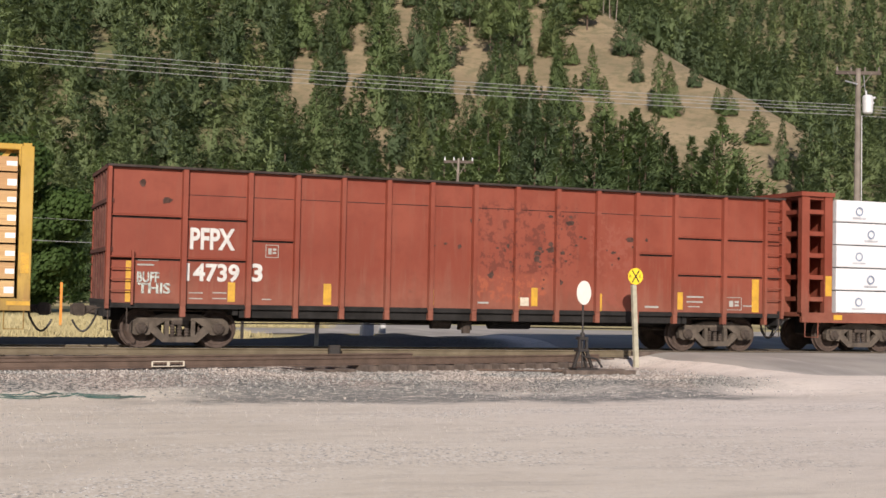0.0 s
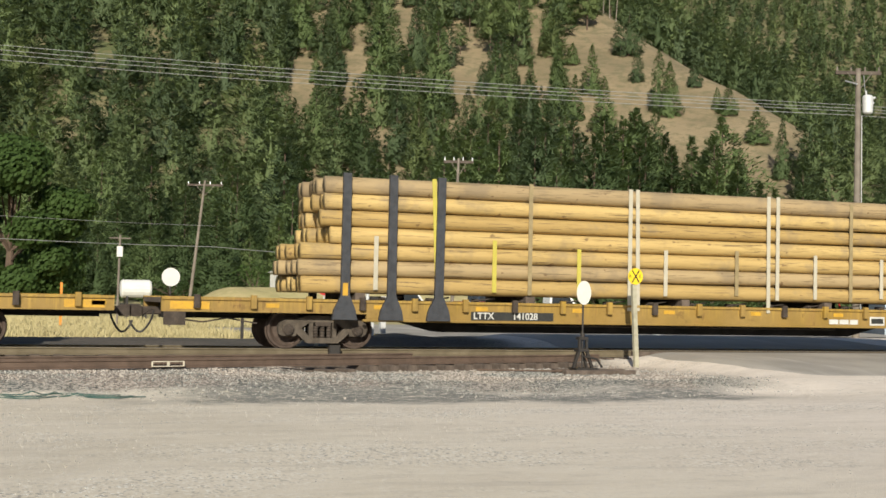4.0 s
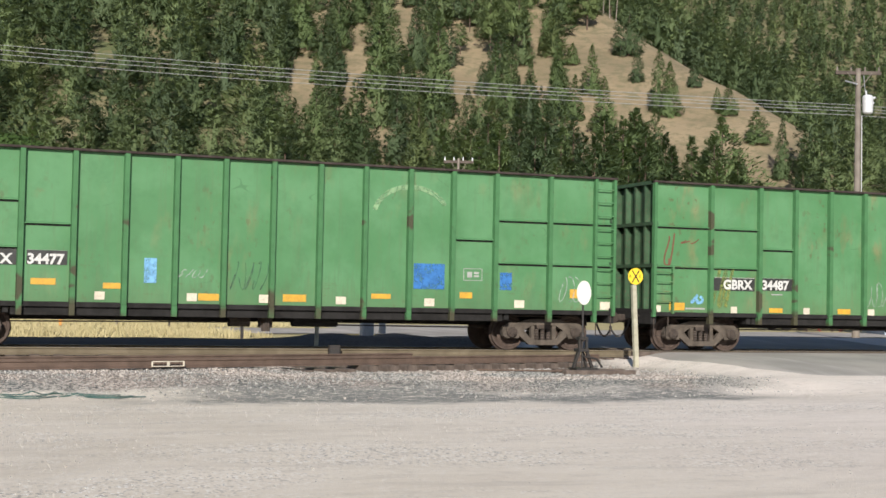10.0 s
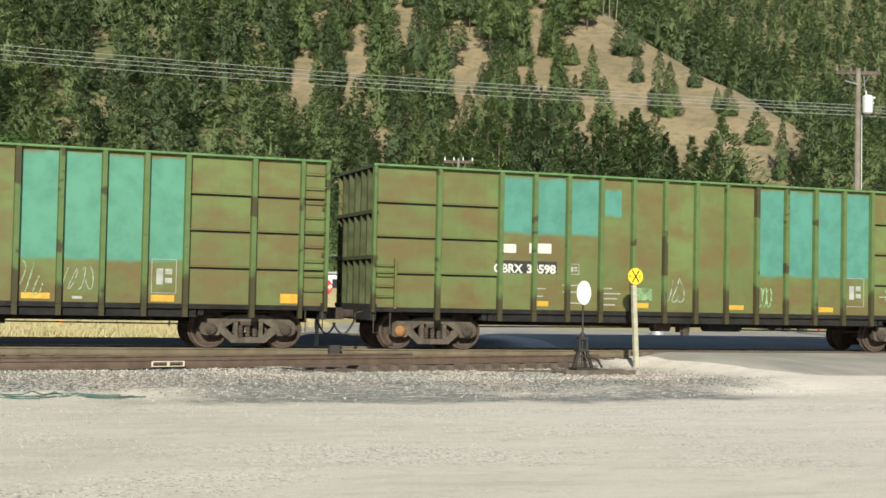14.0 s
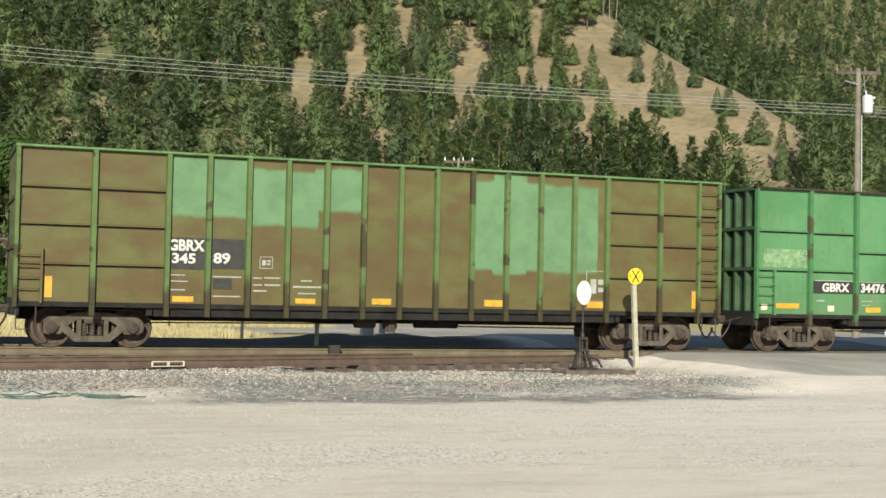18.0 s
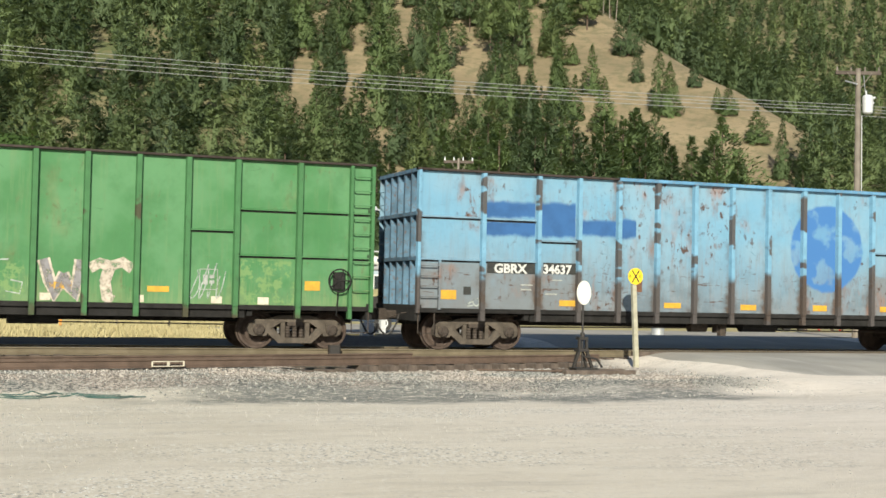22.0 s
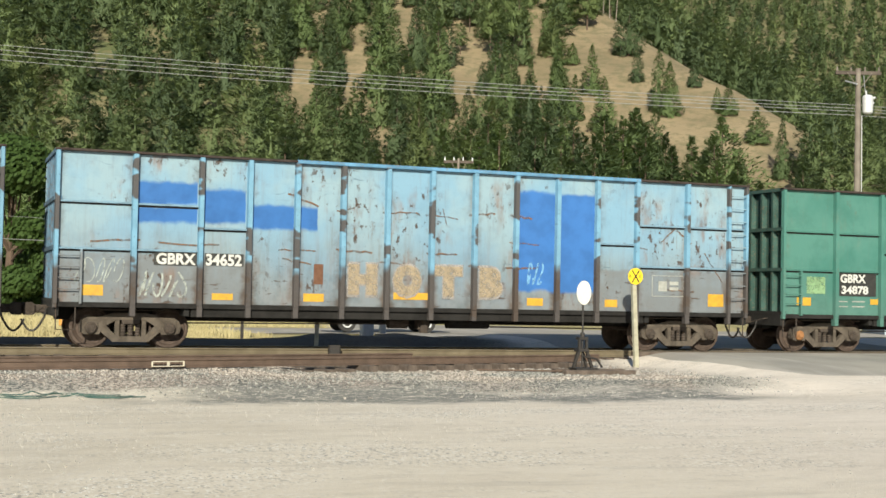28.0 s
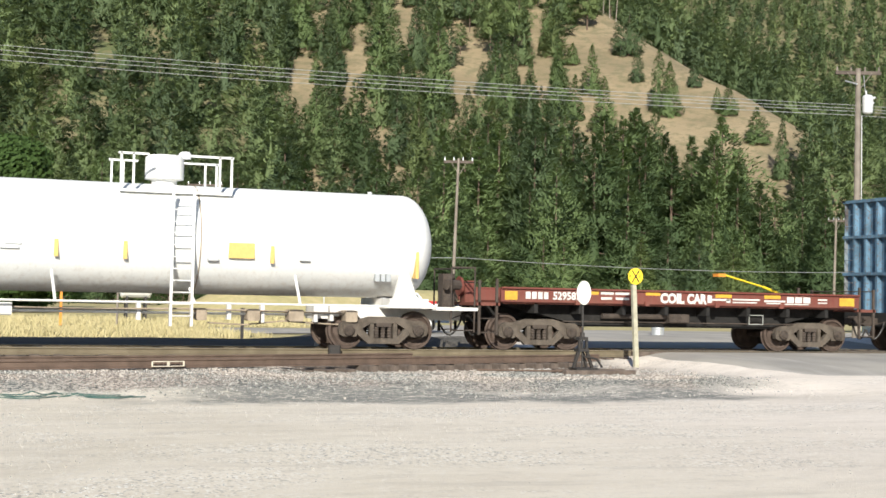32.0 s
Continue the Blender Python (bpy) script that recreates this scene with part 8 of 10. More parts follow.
label_panel(b15, 14.8, 15.69, 1.47, 1.81, faint_white)
plate('patch', 5.98, 6.24, 1.54, 2.09, rust_mark, b15)
plate('vent', 1.27, 1.47, 1.38, 1.58, stencil_black, b15)
bars('stencil_text', ((2.81, 3.14, 1.64, 0.03), (2.81, 3.1, 1.52, 0.036), (3.67, 3.96, 1.78, 0.024), (3.49, 3.81, 1.42, 0.036),), faint_white, b15, -1.512)
scrawl(b15, 1.42, 1.1, 0.32, 0.19, chalk, 71, r=0.015, strokes=2)
plate('stencil_panel', 1.84, 3.18, 1.81, 2.17, stencil_black, g16)
plate('stencil_panel', 3.36, 4.33, 1.8, 2.17, stencil_black, g16)
fit_words(g16, 'GBRX', 2.03, 1.87, 0.89, 0.343, white_mat, 0.035)
fit_words(g16, '34491', 3.39, 1.88, 0.81, 0.343, white_mat, 0.035)
yellow_strips(g16, ((0.65, 1.15, 1.3, 1.52), (3.66, 4.14, 1.26, 1.41), (5.84, 6.32, 1.34, 1.48), (8.09, 8.59, 1.32, 1.46), (10.42, 10.9, 1.33, 1.48), (12.56, 13.05, 1.3, 1.43), (16.23, 16.6, 1.4, 1.62),))
plate('patch', 0.13, 0.32, 1.1, 1.25, cream_mat, g16)
plate('patch', 2.47, 2.67, 1.09, 1.25, cream_mat, g16)
plate('patch', 5.1, 5.31, 1.08, 1.24, cream_mat, g16)
plate('patch', 7.29, 7.51, 1.08, 1.24, cream_mat, g16)
plate('patch', 8.63, 8.86, 1.07, 1.23, cream_mat, g16)
plate('patch', 10.22, 10.45, 1.07, 1.23, cream_mat, g16)
plate('patch', 12.24, 12.49, 1.06, 1.22, cream_mat, g16)
plate('patch', 14.02, 14.27, 1.06, 1.22, cream_mat, g16)
plate('patch', 15.11, 15.37, 1.05, 1.22, cream_mat, g16)
plate('patch', 5.96, 6.2, 1.49, 2.03, faded_green, g16)
plate('patch', 0.97, 1.21, 1.9, 2.13, faded_green, g16)
scrawl(g16, 0.51, 1.71, 1.09, 0.38, chalk, 81, r=0.012, strokes=6)
scrawl(g16, 0.7, 1.26, 0.91, 0.45, chalk, 82, r=0.0075, strokes=6)
scrawl(g16, 13.6, 1.15, 0.8, 0.85, chalk, 96, r=0.014, strokes=4)
stroke(g16, ((9.55, 1.95), (9.2, 1.93), (9.18, 1.5), (9.2, 1.1)), chalk, 0.016)
stroke(g16, ((9.6, 1.5), (9.85, 1.45), (9.8, 1.2), (9.5, 1.25)), chalk, 0.016)
scrawl(g16, -0.05, 3.92, 0.57, 0.19, rust_mark, 99, r=0.03, strokes=2)
for _m, _r, _y in ((cream_spray, 0.14, -1.512), (mauve_spray, 0.09, -1.520)):
    stroke(g16, ((10.28, 1.98), (10.42, 1.5), (10.52, 1.14), (10.66, 1.5), (10.74, 1.66)), _m, _r, _y)
    stroke(g16, ((10.70, 1.66), (10.82, 1.4), (10.95, 1.14), (11.04, 1.6), (11.08, 1.98)), _m, _r, _y)
stroke(g16, ((11.28, 1.80), (11.5, 1.92), (11.75, 1.86), (12.0, 1.95), (12.22, 1.80)), cream_spray, 0.12)
stroke(g16, ((11.72, 1.86), (11.62, 1.5), (11.68, 1.15), (11.8, 1.08)), cream_spray, 0.13, -1.516)
label_panel(g16, 13.74, 14.16, 1.37, 1.85, faint_white)
plate('stencil_panel', 1.85, 3.15, 1.36, 1.7, stencil_black, g17)
plate('stencil_panel', 3.38, 4.19, 1.38, 1.69, stencil_black, g17)
fit_words(g17, 'GBRX', 2.14, 1.4, 0.89, 0.329, white_mat, 0.035)
fit_words(g17, '34621', 3.4, 1.4, 0.78, 0.343, white_mat, 0.035)
bars('stencil_text', ((1.85, 3.2, 1.7, 0.024), (3.38, 4.18, 1.7, 0.018), (1.86, 3.2, 1.33, 0.024), (0.4, 1.19, 4.14, 0.03), (0.42, 1.03, 4.06, 0.024), (4.49, 4.93, 1.7, 0.024), (4.49, 4.91, 1.59, 0.024), (4.49, 4.95, 1.48, 0.024), (5.4, 6.0, 1.27, 0.042), (10.13, 10.79, 1.46, 0.024), (10.13, 10.79, 1.35, 0.036), (10.52, 10.67, 1.58, 0.036),), faint_white, g17, -1.512)
yellow_strips(g17, ((0.74, 1.23, 1.13, 1.35), (4.48, 4.98, 1.24, 1.37), (6.38, 6.89, 1.25, 1.4), (9.27, 9.75, 1.18, 1.33), (12.13, 12.63, 1.27, 1.4), (14.04, 14.55, 1.26, 1.41), (17.14, 17.43, 1.26, 1.68),))
plate('patch', 0.21, 0.42, 1.09, 1.25, cream_mat, g17)
plate('patch', 2.94, 3.16, 1.09, 1.25, cream_mat, g17)
plate('patch', 4.57, 4.79, 1.08, 1.24, cream_mat, g17)
plate('patch', 6.46, 6.69, 1.08, 1.24, cream_mat, g17)
plate('patch', 8.42, 8.67, 1.08, 1.24, cream_mat, g17)
plate('patch', 10.34, 10.59, 1.07, 1.24, cream_mat, g17)
plate('patch', 12.24, 12.51, 1.07, 1.24, cream_mat, g17)
plate('patch', 14.18, 14.45, 1.06, 1.24, cream_mat, g17)
label_panel(g17, 4.54, 4.84, 1.94, 2.2, faint_white)
label_panel(g17, 15.29, 15.77, 1.53, 1.82, faint_white)
plate('paint_patch', 7.25, 8.08, 1.74, 2.25, olive_spray, g17)
_rng = random.Random(17)
for _x in (11.97, 12.97):
    for _k in range(13):
        _z, _h = 2.05 + 2.25 * _rng.random() ** 0.7, _rng.uniform(0.04, 0.14)
        _u = _x + _rng.uniform(-0.05, 0.04)
        blob(g17, ((_u, _z), (_u + 0.035, _z + 0.01), (_u + 0.05, _z + _h * 0.6), (_u + 0.02, _z + _h), (_u - 0.015, _z + _h * 0.5)), chip_white, -1.624, "paint_chip", "bare pale chip")
plate('poster', 14.7, 15.4, 1.25, 1.72, white_mat, t18)
scrawl(t18, 14.85, 1.39, 0.28, 0.26, stencil_black, 101, r=0.0375, strokes=2)
yellow_strips(t18, ((9.21, 9.71, 1.25, 1.4), (16.7, 17.21, 1.21, 1.41), (12.74, 13.1, 1.13, 1.26), (11.59, 11.85, 1.14, 1.24),))
label_panel(t18, 13.77, 14.3, 1.14, 1.46, faint_white)
for _l, _x, _z, _w, _h in (('S', 6.92, 3.24, 0.42, 0.72), ('T', 8.22, 3.36, 0.55, 0.74), ('i', 9.3, 3.44, 0.3, 0.80), ('N', 10.31, 3.44, 0.60, 0.68), ('K', 11.43, 3.46, 0.48, 0.70), ('Y', 12.40, 3.34, 0.80, 0.76)):
    hand(t18, _l, _x, _z, _w, _h, chalk_bold, 0.042)
for _l, _x, _z, _w, _h in (('F', 6.87, 1.42, 0.56, 0.72), ('o', 9.21, 1.54, 0.58, 0.70), ('r', 10.28, 1.40, 0.55, 0.80), ('G', 11.30, 1.42, 0.70, 0.90), ('E', 12.52, 1.30, 0.66, 0.95)):
    hand(t18, _l, _x, _z, _w, _h, pencil_bold, 0.034)
plate('stencil_panel', 1.89, 3.13, 1.56, 2.2, stencil_black, t18)
fit_words(t18, 'GBRX', 1.93, 1.94, 0.85, 0.314, white_mat, 0.035)
fit_words(t18, '34878', 1.97, 1.63, 0.89, 0.3, white_mat, 0.035)
plate('paint_patch', 0.84, 1.44, 1.61, 2.07, pale_green_spray, t18)
yellow_strips(t18, ((0.52, 0.98, 1.28, 1.5), (2.94, 3.32, 1.34, 1.49),))
bars('stencil_text', ((1.9, 2.18, 1.4, 0.024), (2.33, 2.75, 1.4, 0.03), (1.9, 2.19, 1.26, 0.024), (2.33, 2.75, 1.26, 0.03),), faint_white, t18, -1.512)
plate('stencil_panel', 2.22, 3.22, 1.91, 2.21, stencil_black, b19)
plate('stencil_panel', 3.38, 4.28, 1.93, 2.21, stencil_black, b19)
fit_words(b19, 'GBRX', 2.27, 1.94, 0.9, 0.343, white_mat, 0.035)
# long scrapes, rusted through the paint: start, length, height, slope
_rng = random.Random(41)
for _u, _w, _z, _d in ((7.65, 0.9, 3.32, 0.02), (8.75, 0.85, 3.30, -0.05), (9.9, 0.7, 3.34, 0.08), (11.0, 0.6, 3.38, -0.05), (5.3, 0.75, 3.66, -0.25), (6.5, 0.45, 3.3, 0.1), (0.8, 1.1, 2.42, 0.04), (2.3, 1.4, 2.42, -0.03),
                       (5.1, 0.9, 2.35, -0.02), (5.2, 0.7, 2.12, -0.1), (6.5, 0.9, 2.38, -0.04), (7.6, 0.9, 2.12, -0.06), (8.8, 0.8, 2.36, 0.02), (9.9, 0.6, 2.1, -0.1), (11.0, 0.8, 2.7, -0.04), (10.9, 0.9, 2.05, 0.04), (14.2, 0.7, 2.78, -0.15), (15.3, 0.5, 2.85, 0.45), (15.75, 0.45, 3.2, -0.35), (16.6, 0.55, 2.6, -0.75), (15.3, 1.0, 1.62, -0.05), (9.2, 0.1, 3.5, -0.4)):
    stroke(b19, [(_u + _w * _k / 6, _z + _d * _k / 6 + _rng.uniform(-0.025, 0.025)) for _k in range(7)], rust_scrape, _rng.uniform(0.012, 0.024), -1.513, 0.0, "rust_scrape", "long rusted scrape")
fit_words(b19, '34652', 3.4, 1.94, 0.84, 0.357, white_mat, 0.035)
yellow_strips(b19, ((0.6, 1.11, 1.19, 1.43), (3.56, 4.05, 1.14, 1.29), (5.73, 6.23, 1.14, 1.33), (7.97, 8.86, 1.23, 1.4), (11.5, 11.94, 1.14, 1.33), (13.68, 14.04, 1.14, 1.33), (16.73, 17.2, 1.2, 1.53),))
label_panel(b19, 15.05, 16.0, 1.44, 1.99, faint_white)
plate('patch', 5.97, 6.2, 1.55, 2.03, rust_mark, b19)
scrawl(b19, 1.92, 1.18, 1.1, 0.59, chalk, 111, r=0.0225, strokes=6)
for _l, _x, _w in (('H', 6.82, 0.72), ('O', 7.95, 0.72), ('T', 9.02, 0.72), ('B', 10.2, 0.62)):
    fit_words(b19, _l, _x - 0.03, 1.37, _w + 0.06, 0.93, pink_spray, 0.12)
    fit_words(b19, _l, _x, 1.40, _w, 0.86, tan_spray, 0.09).location.y = -1.532
scrawl(b19, 11.56, 1.66, 0.4, 0.57, blue_spray, 120, r=0.0225, strokes=3)
scrawl(b19, 0.55, 1.48, 1.06, 0.57, chalk, 121, r=0.0112, strokes=5)
plate('stencil_panel', 1.93, 3.17, 1.91, 2.24, stencil_black, b20)
plate('stencil_panel', 3.35, 4.31, 1.94, 2.25, stencil_black, b20)
fit_words(b20, 'GBRX', 2.0, 1.95, 0.82, 0.329, white_mat, 0.035)
fit_words(b20, '34645', 3.35, 1.95, 0.95, 0.329, white_mat, 0.035)
yellow_strips(b20, ((0.58, 1.05, 1.2, 1.44), (2.59, 3.07, 1.16, 1.31), (4.89, 5.38, 1.15, 1.3), (6.9, 7.38, 1.15, 1.3), (9.16, 9.61, 1.12, 1.27), (11.56, 11.97, 1.14, 1.27), (13.8, 14.23, 1.13, 1.3), (16.74, 17.2, 1.27, 1.5),))
label_panel(b20, 15.03, 15.85, 1.24, 1.72, faint_white)
plate('patch', 5.93, 6.18, 1.55, 2.09, rust_mark, b20)
bars('stencil_text', ((8.04, 8.53, 1.32, 0.03), (2.89, 3.14, 1.72, 0.036), (3.9, 4.12, 1.65, 0.078), (3.78, 3.97, 1.35, 0.036), (15.92, 16.37, 1.22, 0.048), (16.42, 16.87, 1.16, 0.036),), faint_white, b20, -1.512)
plate('paint_patch', 3.11, 3.26, 4.06, 4.54, white_mat, b20, y=-1.626)
plate('paint_patch', 6.5, 6.67, 4.03, 4.54, white_mat, b20, y=-1.626)
plate('paint_patch', 11.06, 11.24, 4.01, 4.54, white_mat, b20, y=-1.626)
plate('paint_patch', 14.47, 14.65, 3.95, 4.5, white_mat, b20, y=-1.626)

# ---------------------------------------------------------------- flatcars and their loads
def load_on(q, name, label, category, group="train loads"):
    t = thing(name, label, category, group)
    CARS.append((t, q))
    return t


def board_material(name, light, dark):
    """Stacked sawn boards: thin courses, each run of board with its own tone."""
    n = Nodes(name)
    c = n.coords()
    x, y, z = n.split(c)
    course = n.math("FRACT", n.math("MULTIPLY", z, 1 / 0.0385))
    own = n.node("ObjectInfo").outputs["Random"]
    row = n.math("FLOOR", n.math("MULTIPLY", z, 1 / 0.0385))
    wn_ = n.node("TexWhiteNoise", noise_dimensions="2D")
    cx = n.node("CombineXYZ")
    n.put(cx.inputs[0], row), n.put(cx.inputs[1], own)
    n.put(wn_.inputs["Vector"], cx.outputs[0])
    grain = n.noise(c, 3.0, 5, 0.7, (1.0, 20.0, 30.0))
    tone = n.math("ADD", n.math("MULTIPLY", wn_.outputs["Value"], 0.5), n.math("ADD", n.math("MULTIPLY", own, 0.55), n.math("MULTIPLY", n.math("SUBTRACT", grain, 0.3), 0.75)))
    col = n.mix(n.ramp(tone, 0.15, 0.95), light, dark)
    gap = n.ramp(n.math("ABSOLUTE", n.math("SUBTRACT", course, 0.5)), 0.40, 0.49)
    col = n.mix(n.math("MULTIPLY", gap, n.ramp(n.noise(c, 1.3, 3, 0.6, (1.0, 1.0, 26.0)), 0.35, 0.62, 0.25, 0.85)), col, tuple(v * 0.32 for v in dark))
    n.bump(n.math("SUBTRACT", 1.0, gap), 0.3, 0.01)
    return n.done(col, 0.75, 0.0, 0.25)


board_mat = board_material("sawn_boards", (0.56, 0.385, 0.18), (0.43, 0.255, 0.12))
sticker_mat = simple("dark_spacer", (0.10, 0.055, 0.03), 0.9)
paper_mat = simple("white_end_tag", (0.78, 0.77, 0.74), 0.7, 0.0, 0.05, dirty=0.05)
strap_mat = simple("pale_plastic_strap", (0.52, 0.52, 0.35), 0.5, 0.0, 0.15, dirty=0.35)
car_yellow = car_paint("railway_yellow_paint", (0.42, 0.265, 0.038), (0.45, 0.295, 0.07), 0.3, grime=(0.15, 0.10, 0.05), grime_amount=0.55, scratch=0.4, grime_top=1.0, rust_color=(0.12, 0.055, 0.03))


def pack(load, x0, x1, z0, z1, rng, tag=True, y0=-1.45, y1=-0.12):
    """One strapped bundle of boards with spacers under it and a paper tag at its end."""
    d = rng.uniform(-0.02, 0.02)
    p = boxes("lumber_pack", [(x0 + 0.012, x1 - 0.012, y0 + d, y1, z0 + 0.03, z1)], board_mat, load)
    n = max(2, round((x1 - x0) / 0.9))
    for k in range(n):
        x = x0 + (x1 - x0) * (k + 0.5) / n
        boxes("spacer", [(x - 0.045, x + 0.045, y0 + 0.02, y1, z0, z0 + 0.03)], sticker_mat, p)
    for f in (0.22, 0.78):
        x = x0 + (x1 - x0) * f + rng.uniform(-0.05, 0.05)
        boxes("strap", [(x - 0.014, x + 0.014, y0 + d - 0.004, y0 + d + 0.01, z0 + 0.03, z1)], strap_mat, p)
    if tag:
        w = rng.uniform(0.17, 0.23)
        boxes("paper_tag", [(x1 - 0.02 - w, x1 - 0.02, y0 + d - 0.006, y0 + d + 0.002, z0 + 0.10 + rng.uniform(0, 0.05), z0 + 0.25)], paper_mat, p)


def centerbeam():
    q, L = 182.83, 22.4
    car = thing("centerbeam_flatcar", "yellow centerbeam flatcar carrying bundled lumber", "railway car", "train cars")
    CARS.append((car, q))
    boxes("deck", [(0.05, L - 0.05, -1.38, 1.38, 1.0, 1.09)], car_yellow, car)
    for y0, y1 in ((-1.45, -1.30), (1.30, 1.45)):
        boxes("side_sill", [(0.0, L, y0, y1, 0.82, 1.075)], car_yellow, car, bevel=0.01)
    for k in range(17):
        x = 0.9 + k * 1.29
        boxes("winch", [(x - 0.14, x + 0.14, -1.52, -1.44, 0.90, 1.00)], truck_mat, car)
        plate("deck_mark", x + 0.35, x + 0.85, 0.94, 1.03, yellow_mat, car, y=-1.452)
    # beam along the middle with its braces
    boxes("top_chord", [(0.0, L, -0.48, 0.48, 4.46, 4.60)], car_yellow, car, bevel=0.02)
    boxes("center_sill", [(1, L - 1, -0.3, 0.3, 0.45, 1.0)], under_mat, car)
    for k in range(14):
        x = 0.9 + k * 1.585
        boxes("upright", [(x - 0.06, x + 0.06, -0.06, 0.06, 1.09, 4.47)], car_yellow, car)
        bm = bmesh.new()
        s = 0.55 if k % 2 else -0.55
        prism(bm, [(x - 0.07, 3.95), (x + 0.07, 3.95), (x + s * 0.8 + 0.07, 4.47), (x + s * 0.8 - 0.07, 4.47)], -0.28, -0.16, 1)
        part("brace", bm, car_yellow, car)
    # end bulkheads
    for x0, x1 in ((0.0, 0.28), (L - 0.28, L)):
        for y in (-1.32, -0.48, 0.48, 1.32):
            boxes("bulkhead_post", [(x0, x1, y - 0.10, y + 0.10, 1.05, 4.46)], car_yellow, car, bevel=0.015)
        for z in (1.5, 2.35, 3.2, 3.95, 4.32):
            boxes("bulkhead_rail", [(x0 + 0.05, x1 - 0.05, -1.3, 1.3, z, z + 0.22)], car_yellow, car)
        boxes("bulkhead_sheet", [((x0 + x1) / 2 - 0.01, (x0 + x1) / 2 + 0.01, -1.28, 1.28, 1.1, 4.3)], car_yellow, car)
        plate("reflector", x0 + 0.05, x1 - 0.05, 1.65, 2.1, yellow_mat, car, y=-1.425)
    coupler(car, 0, -1), coupler(car, L, 1)
    stirrup(car, 0.12, car_yellow, y=-1.42), stirrup(car, L - 0.55, car_yellow, y=-1.42)
    truck(car, 2.38), truck(car, 20.35)
    plate("stencil_panel", 3.95, 6.0, 0.86, 1.05, stencil_black, car, y=-1.455)
    words(car, "TTZX", 4.0, 0.885, 0.21, white_mat, y=-1.466, bold=0.02)
    words(car, "365050", 5.05, 0.885, 0.21, white_mat, y=-1.466, bold=0.02)
    bars("logo", ((16.7, 17.0, 0.87, 0.14), (17.05, 17.35, 0.87, 0.14), (17.4, 17.7, 0.87, 0.14)), white_mat, car, -1.46)
    plate("data_panel", 18.55, 19.1, 0.86, 1.05, white_mat, car, y=-1.455)
    bm = bmesh.new()
    rod(bm, (11.2, -0.9, 0.68), (12.6, -0.9, 0.68), 0.17, 12)
    for x in (6.6, 8.0, 16.3):
        box(bm, x, x + 0.06, -1.0, -0.9, 0.45, 0.85)
    rod(bm, (3.4, -1.0, 0.62), (19, -1.0, 0.62), 0.018, 5)
    part("brake_gear", bm, under_mat, car)
    # the load: eight courses on the near side
    load = load_on(q, "lumber_load", "strapped bundles of fresh sawn lumber with white end tags", "lumber")
    rng = random.Random(8)
    h = 0.395
    low = [0.34, 4.12, 7.08, 9.56, 12.0, 14.48]
    for row in range(8):
        z0 = 1.095 + row * h
        z1 = z0 + h - 0.012
        if row < 6:
            cuts = low if row < 5 else [0.34, 4.12, 7.08, 9.56, 12.0, 14.2]
            for a, b in zip(cuts, cuts[1:]):
                pack(load, a, b, z0, z1, rng)
            for a, b in ((14.75 + 0.12 * (row % 2), 18.62), (18.64, 22.06)):
                if row < 5:
                    pack(load, a, b, z0, z1, rng)
            if row == 5:
                for a, b in ((12.95, 16.25), (16.27, 19.2), (19.22, 22.06)):
                    pack(load, a + 1.4 if a < 13 else a, b, z0, z1, rng)
        elif row == 6:
            for a, b in zip((0.34, 4.12, 7.08, 9.6), (4.12, 7.08, 9.6, 12.4)):
                pack(load, a, b, z0, z1 - 0.02, rng)
            for a, b in ((12.85, 16.25), (16.27, 19.2), (19.22, 22.06)):
                pack(load, a, b, z0, z1, rng)
        else:
            for a, b in ((0.34, 2.9), (2.92, 5.95), (14.25, 17.3), (17.32, 19.9), (19.92, 22.06)):
                pack(load, a, b, z0, z1 - 0.03, rng)
    boxes("far_pack", [(0.34, 22.06, 0.12, 1.45, 1.1, 4.1)], board_mat, load)


centerbeam()

# ---------------------------------------------------------------- log flatcars
def peeled_log(name, light, dark, worn):
    """Peeled wood: own tone of each log, long cracks, knots and weathered grey stretches."""
    n = Nodes(name)
    c = n.coords()
    own = n.node("ObjectInfo").outputs["Random"]
    grain = n.noise(c, 1.2, 5, 0.7, (0.6, 9.0, 9.0))
    col = n.mix(n.ramp(n.math("ADD", n.math("MULTIPLY", own, 0.6), n.math("MULTIPLY", grain, 0.5)), 0.2, 0.85), light, dark)
    streak = n.noise(c, 1.0, 5, 0.7, (0.8, 5.0, 10.0))
    col = n.mix(n.ramp(streak, 0.52, 0.66, 0.0, 0.55), col, tuple(v * 0.55 for v in dark))
    crack = n.noise(c, 2.2, 4, 0.7, (0.35, 8.0, 8.0))
    col = n.mix(n.ramp(crack, 0.58, 0.64, 0.0, 0.75), col, (0.11, 0.075, 0.045))
    col = n.mix(n.ramp(n.noise(c, 0.9, 4, 0.6), 0.50, 0.66, 0.0, worn), col, (0.21, 0.165, 0.11))
    knot = n.noise(c, 5.0, 2, 0.5, (0.7, 1.0, 1.0))
    col = n.mix(n.ramp(knot, 0.68, 0.72, 0.0, 0.7), col, (0.14, 0.085, 0.045))
    n.bump(crack, 0.3, 0.02)
    return n.done(col, 0.75, 0.0, 0.25)


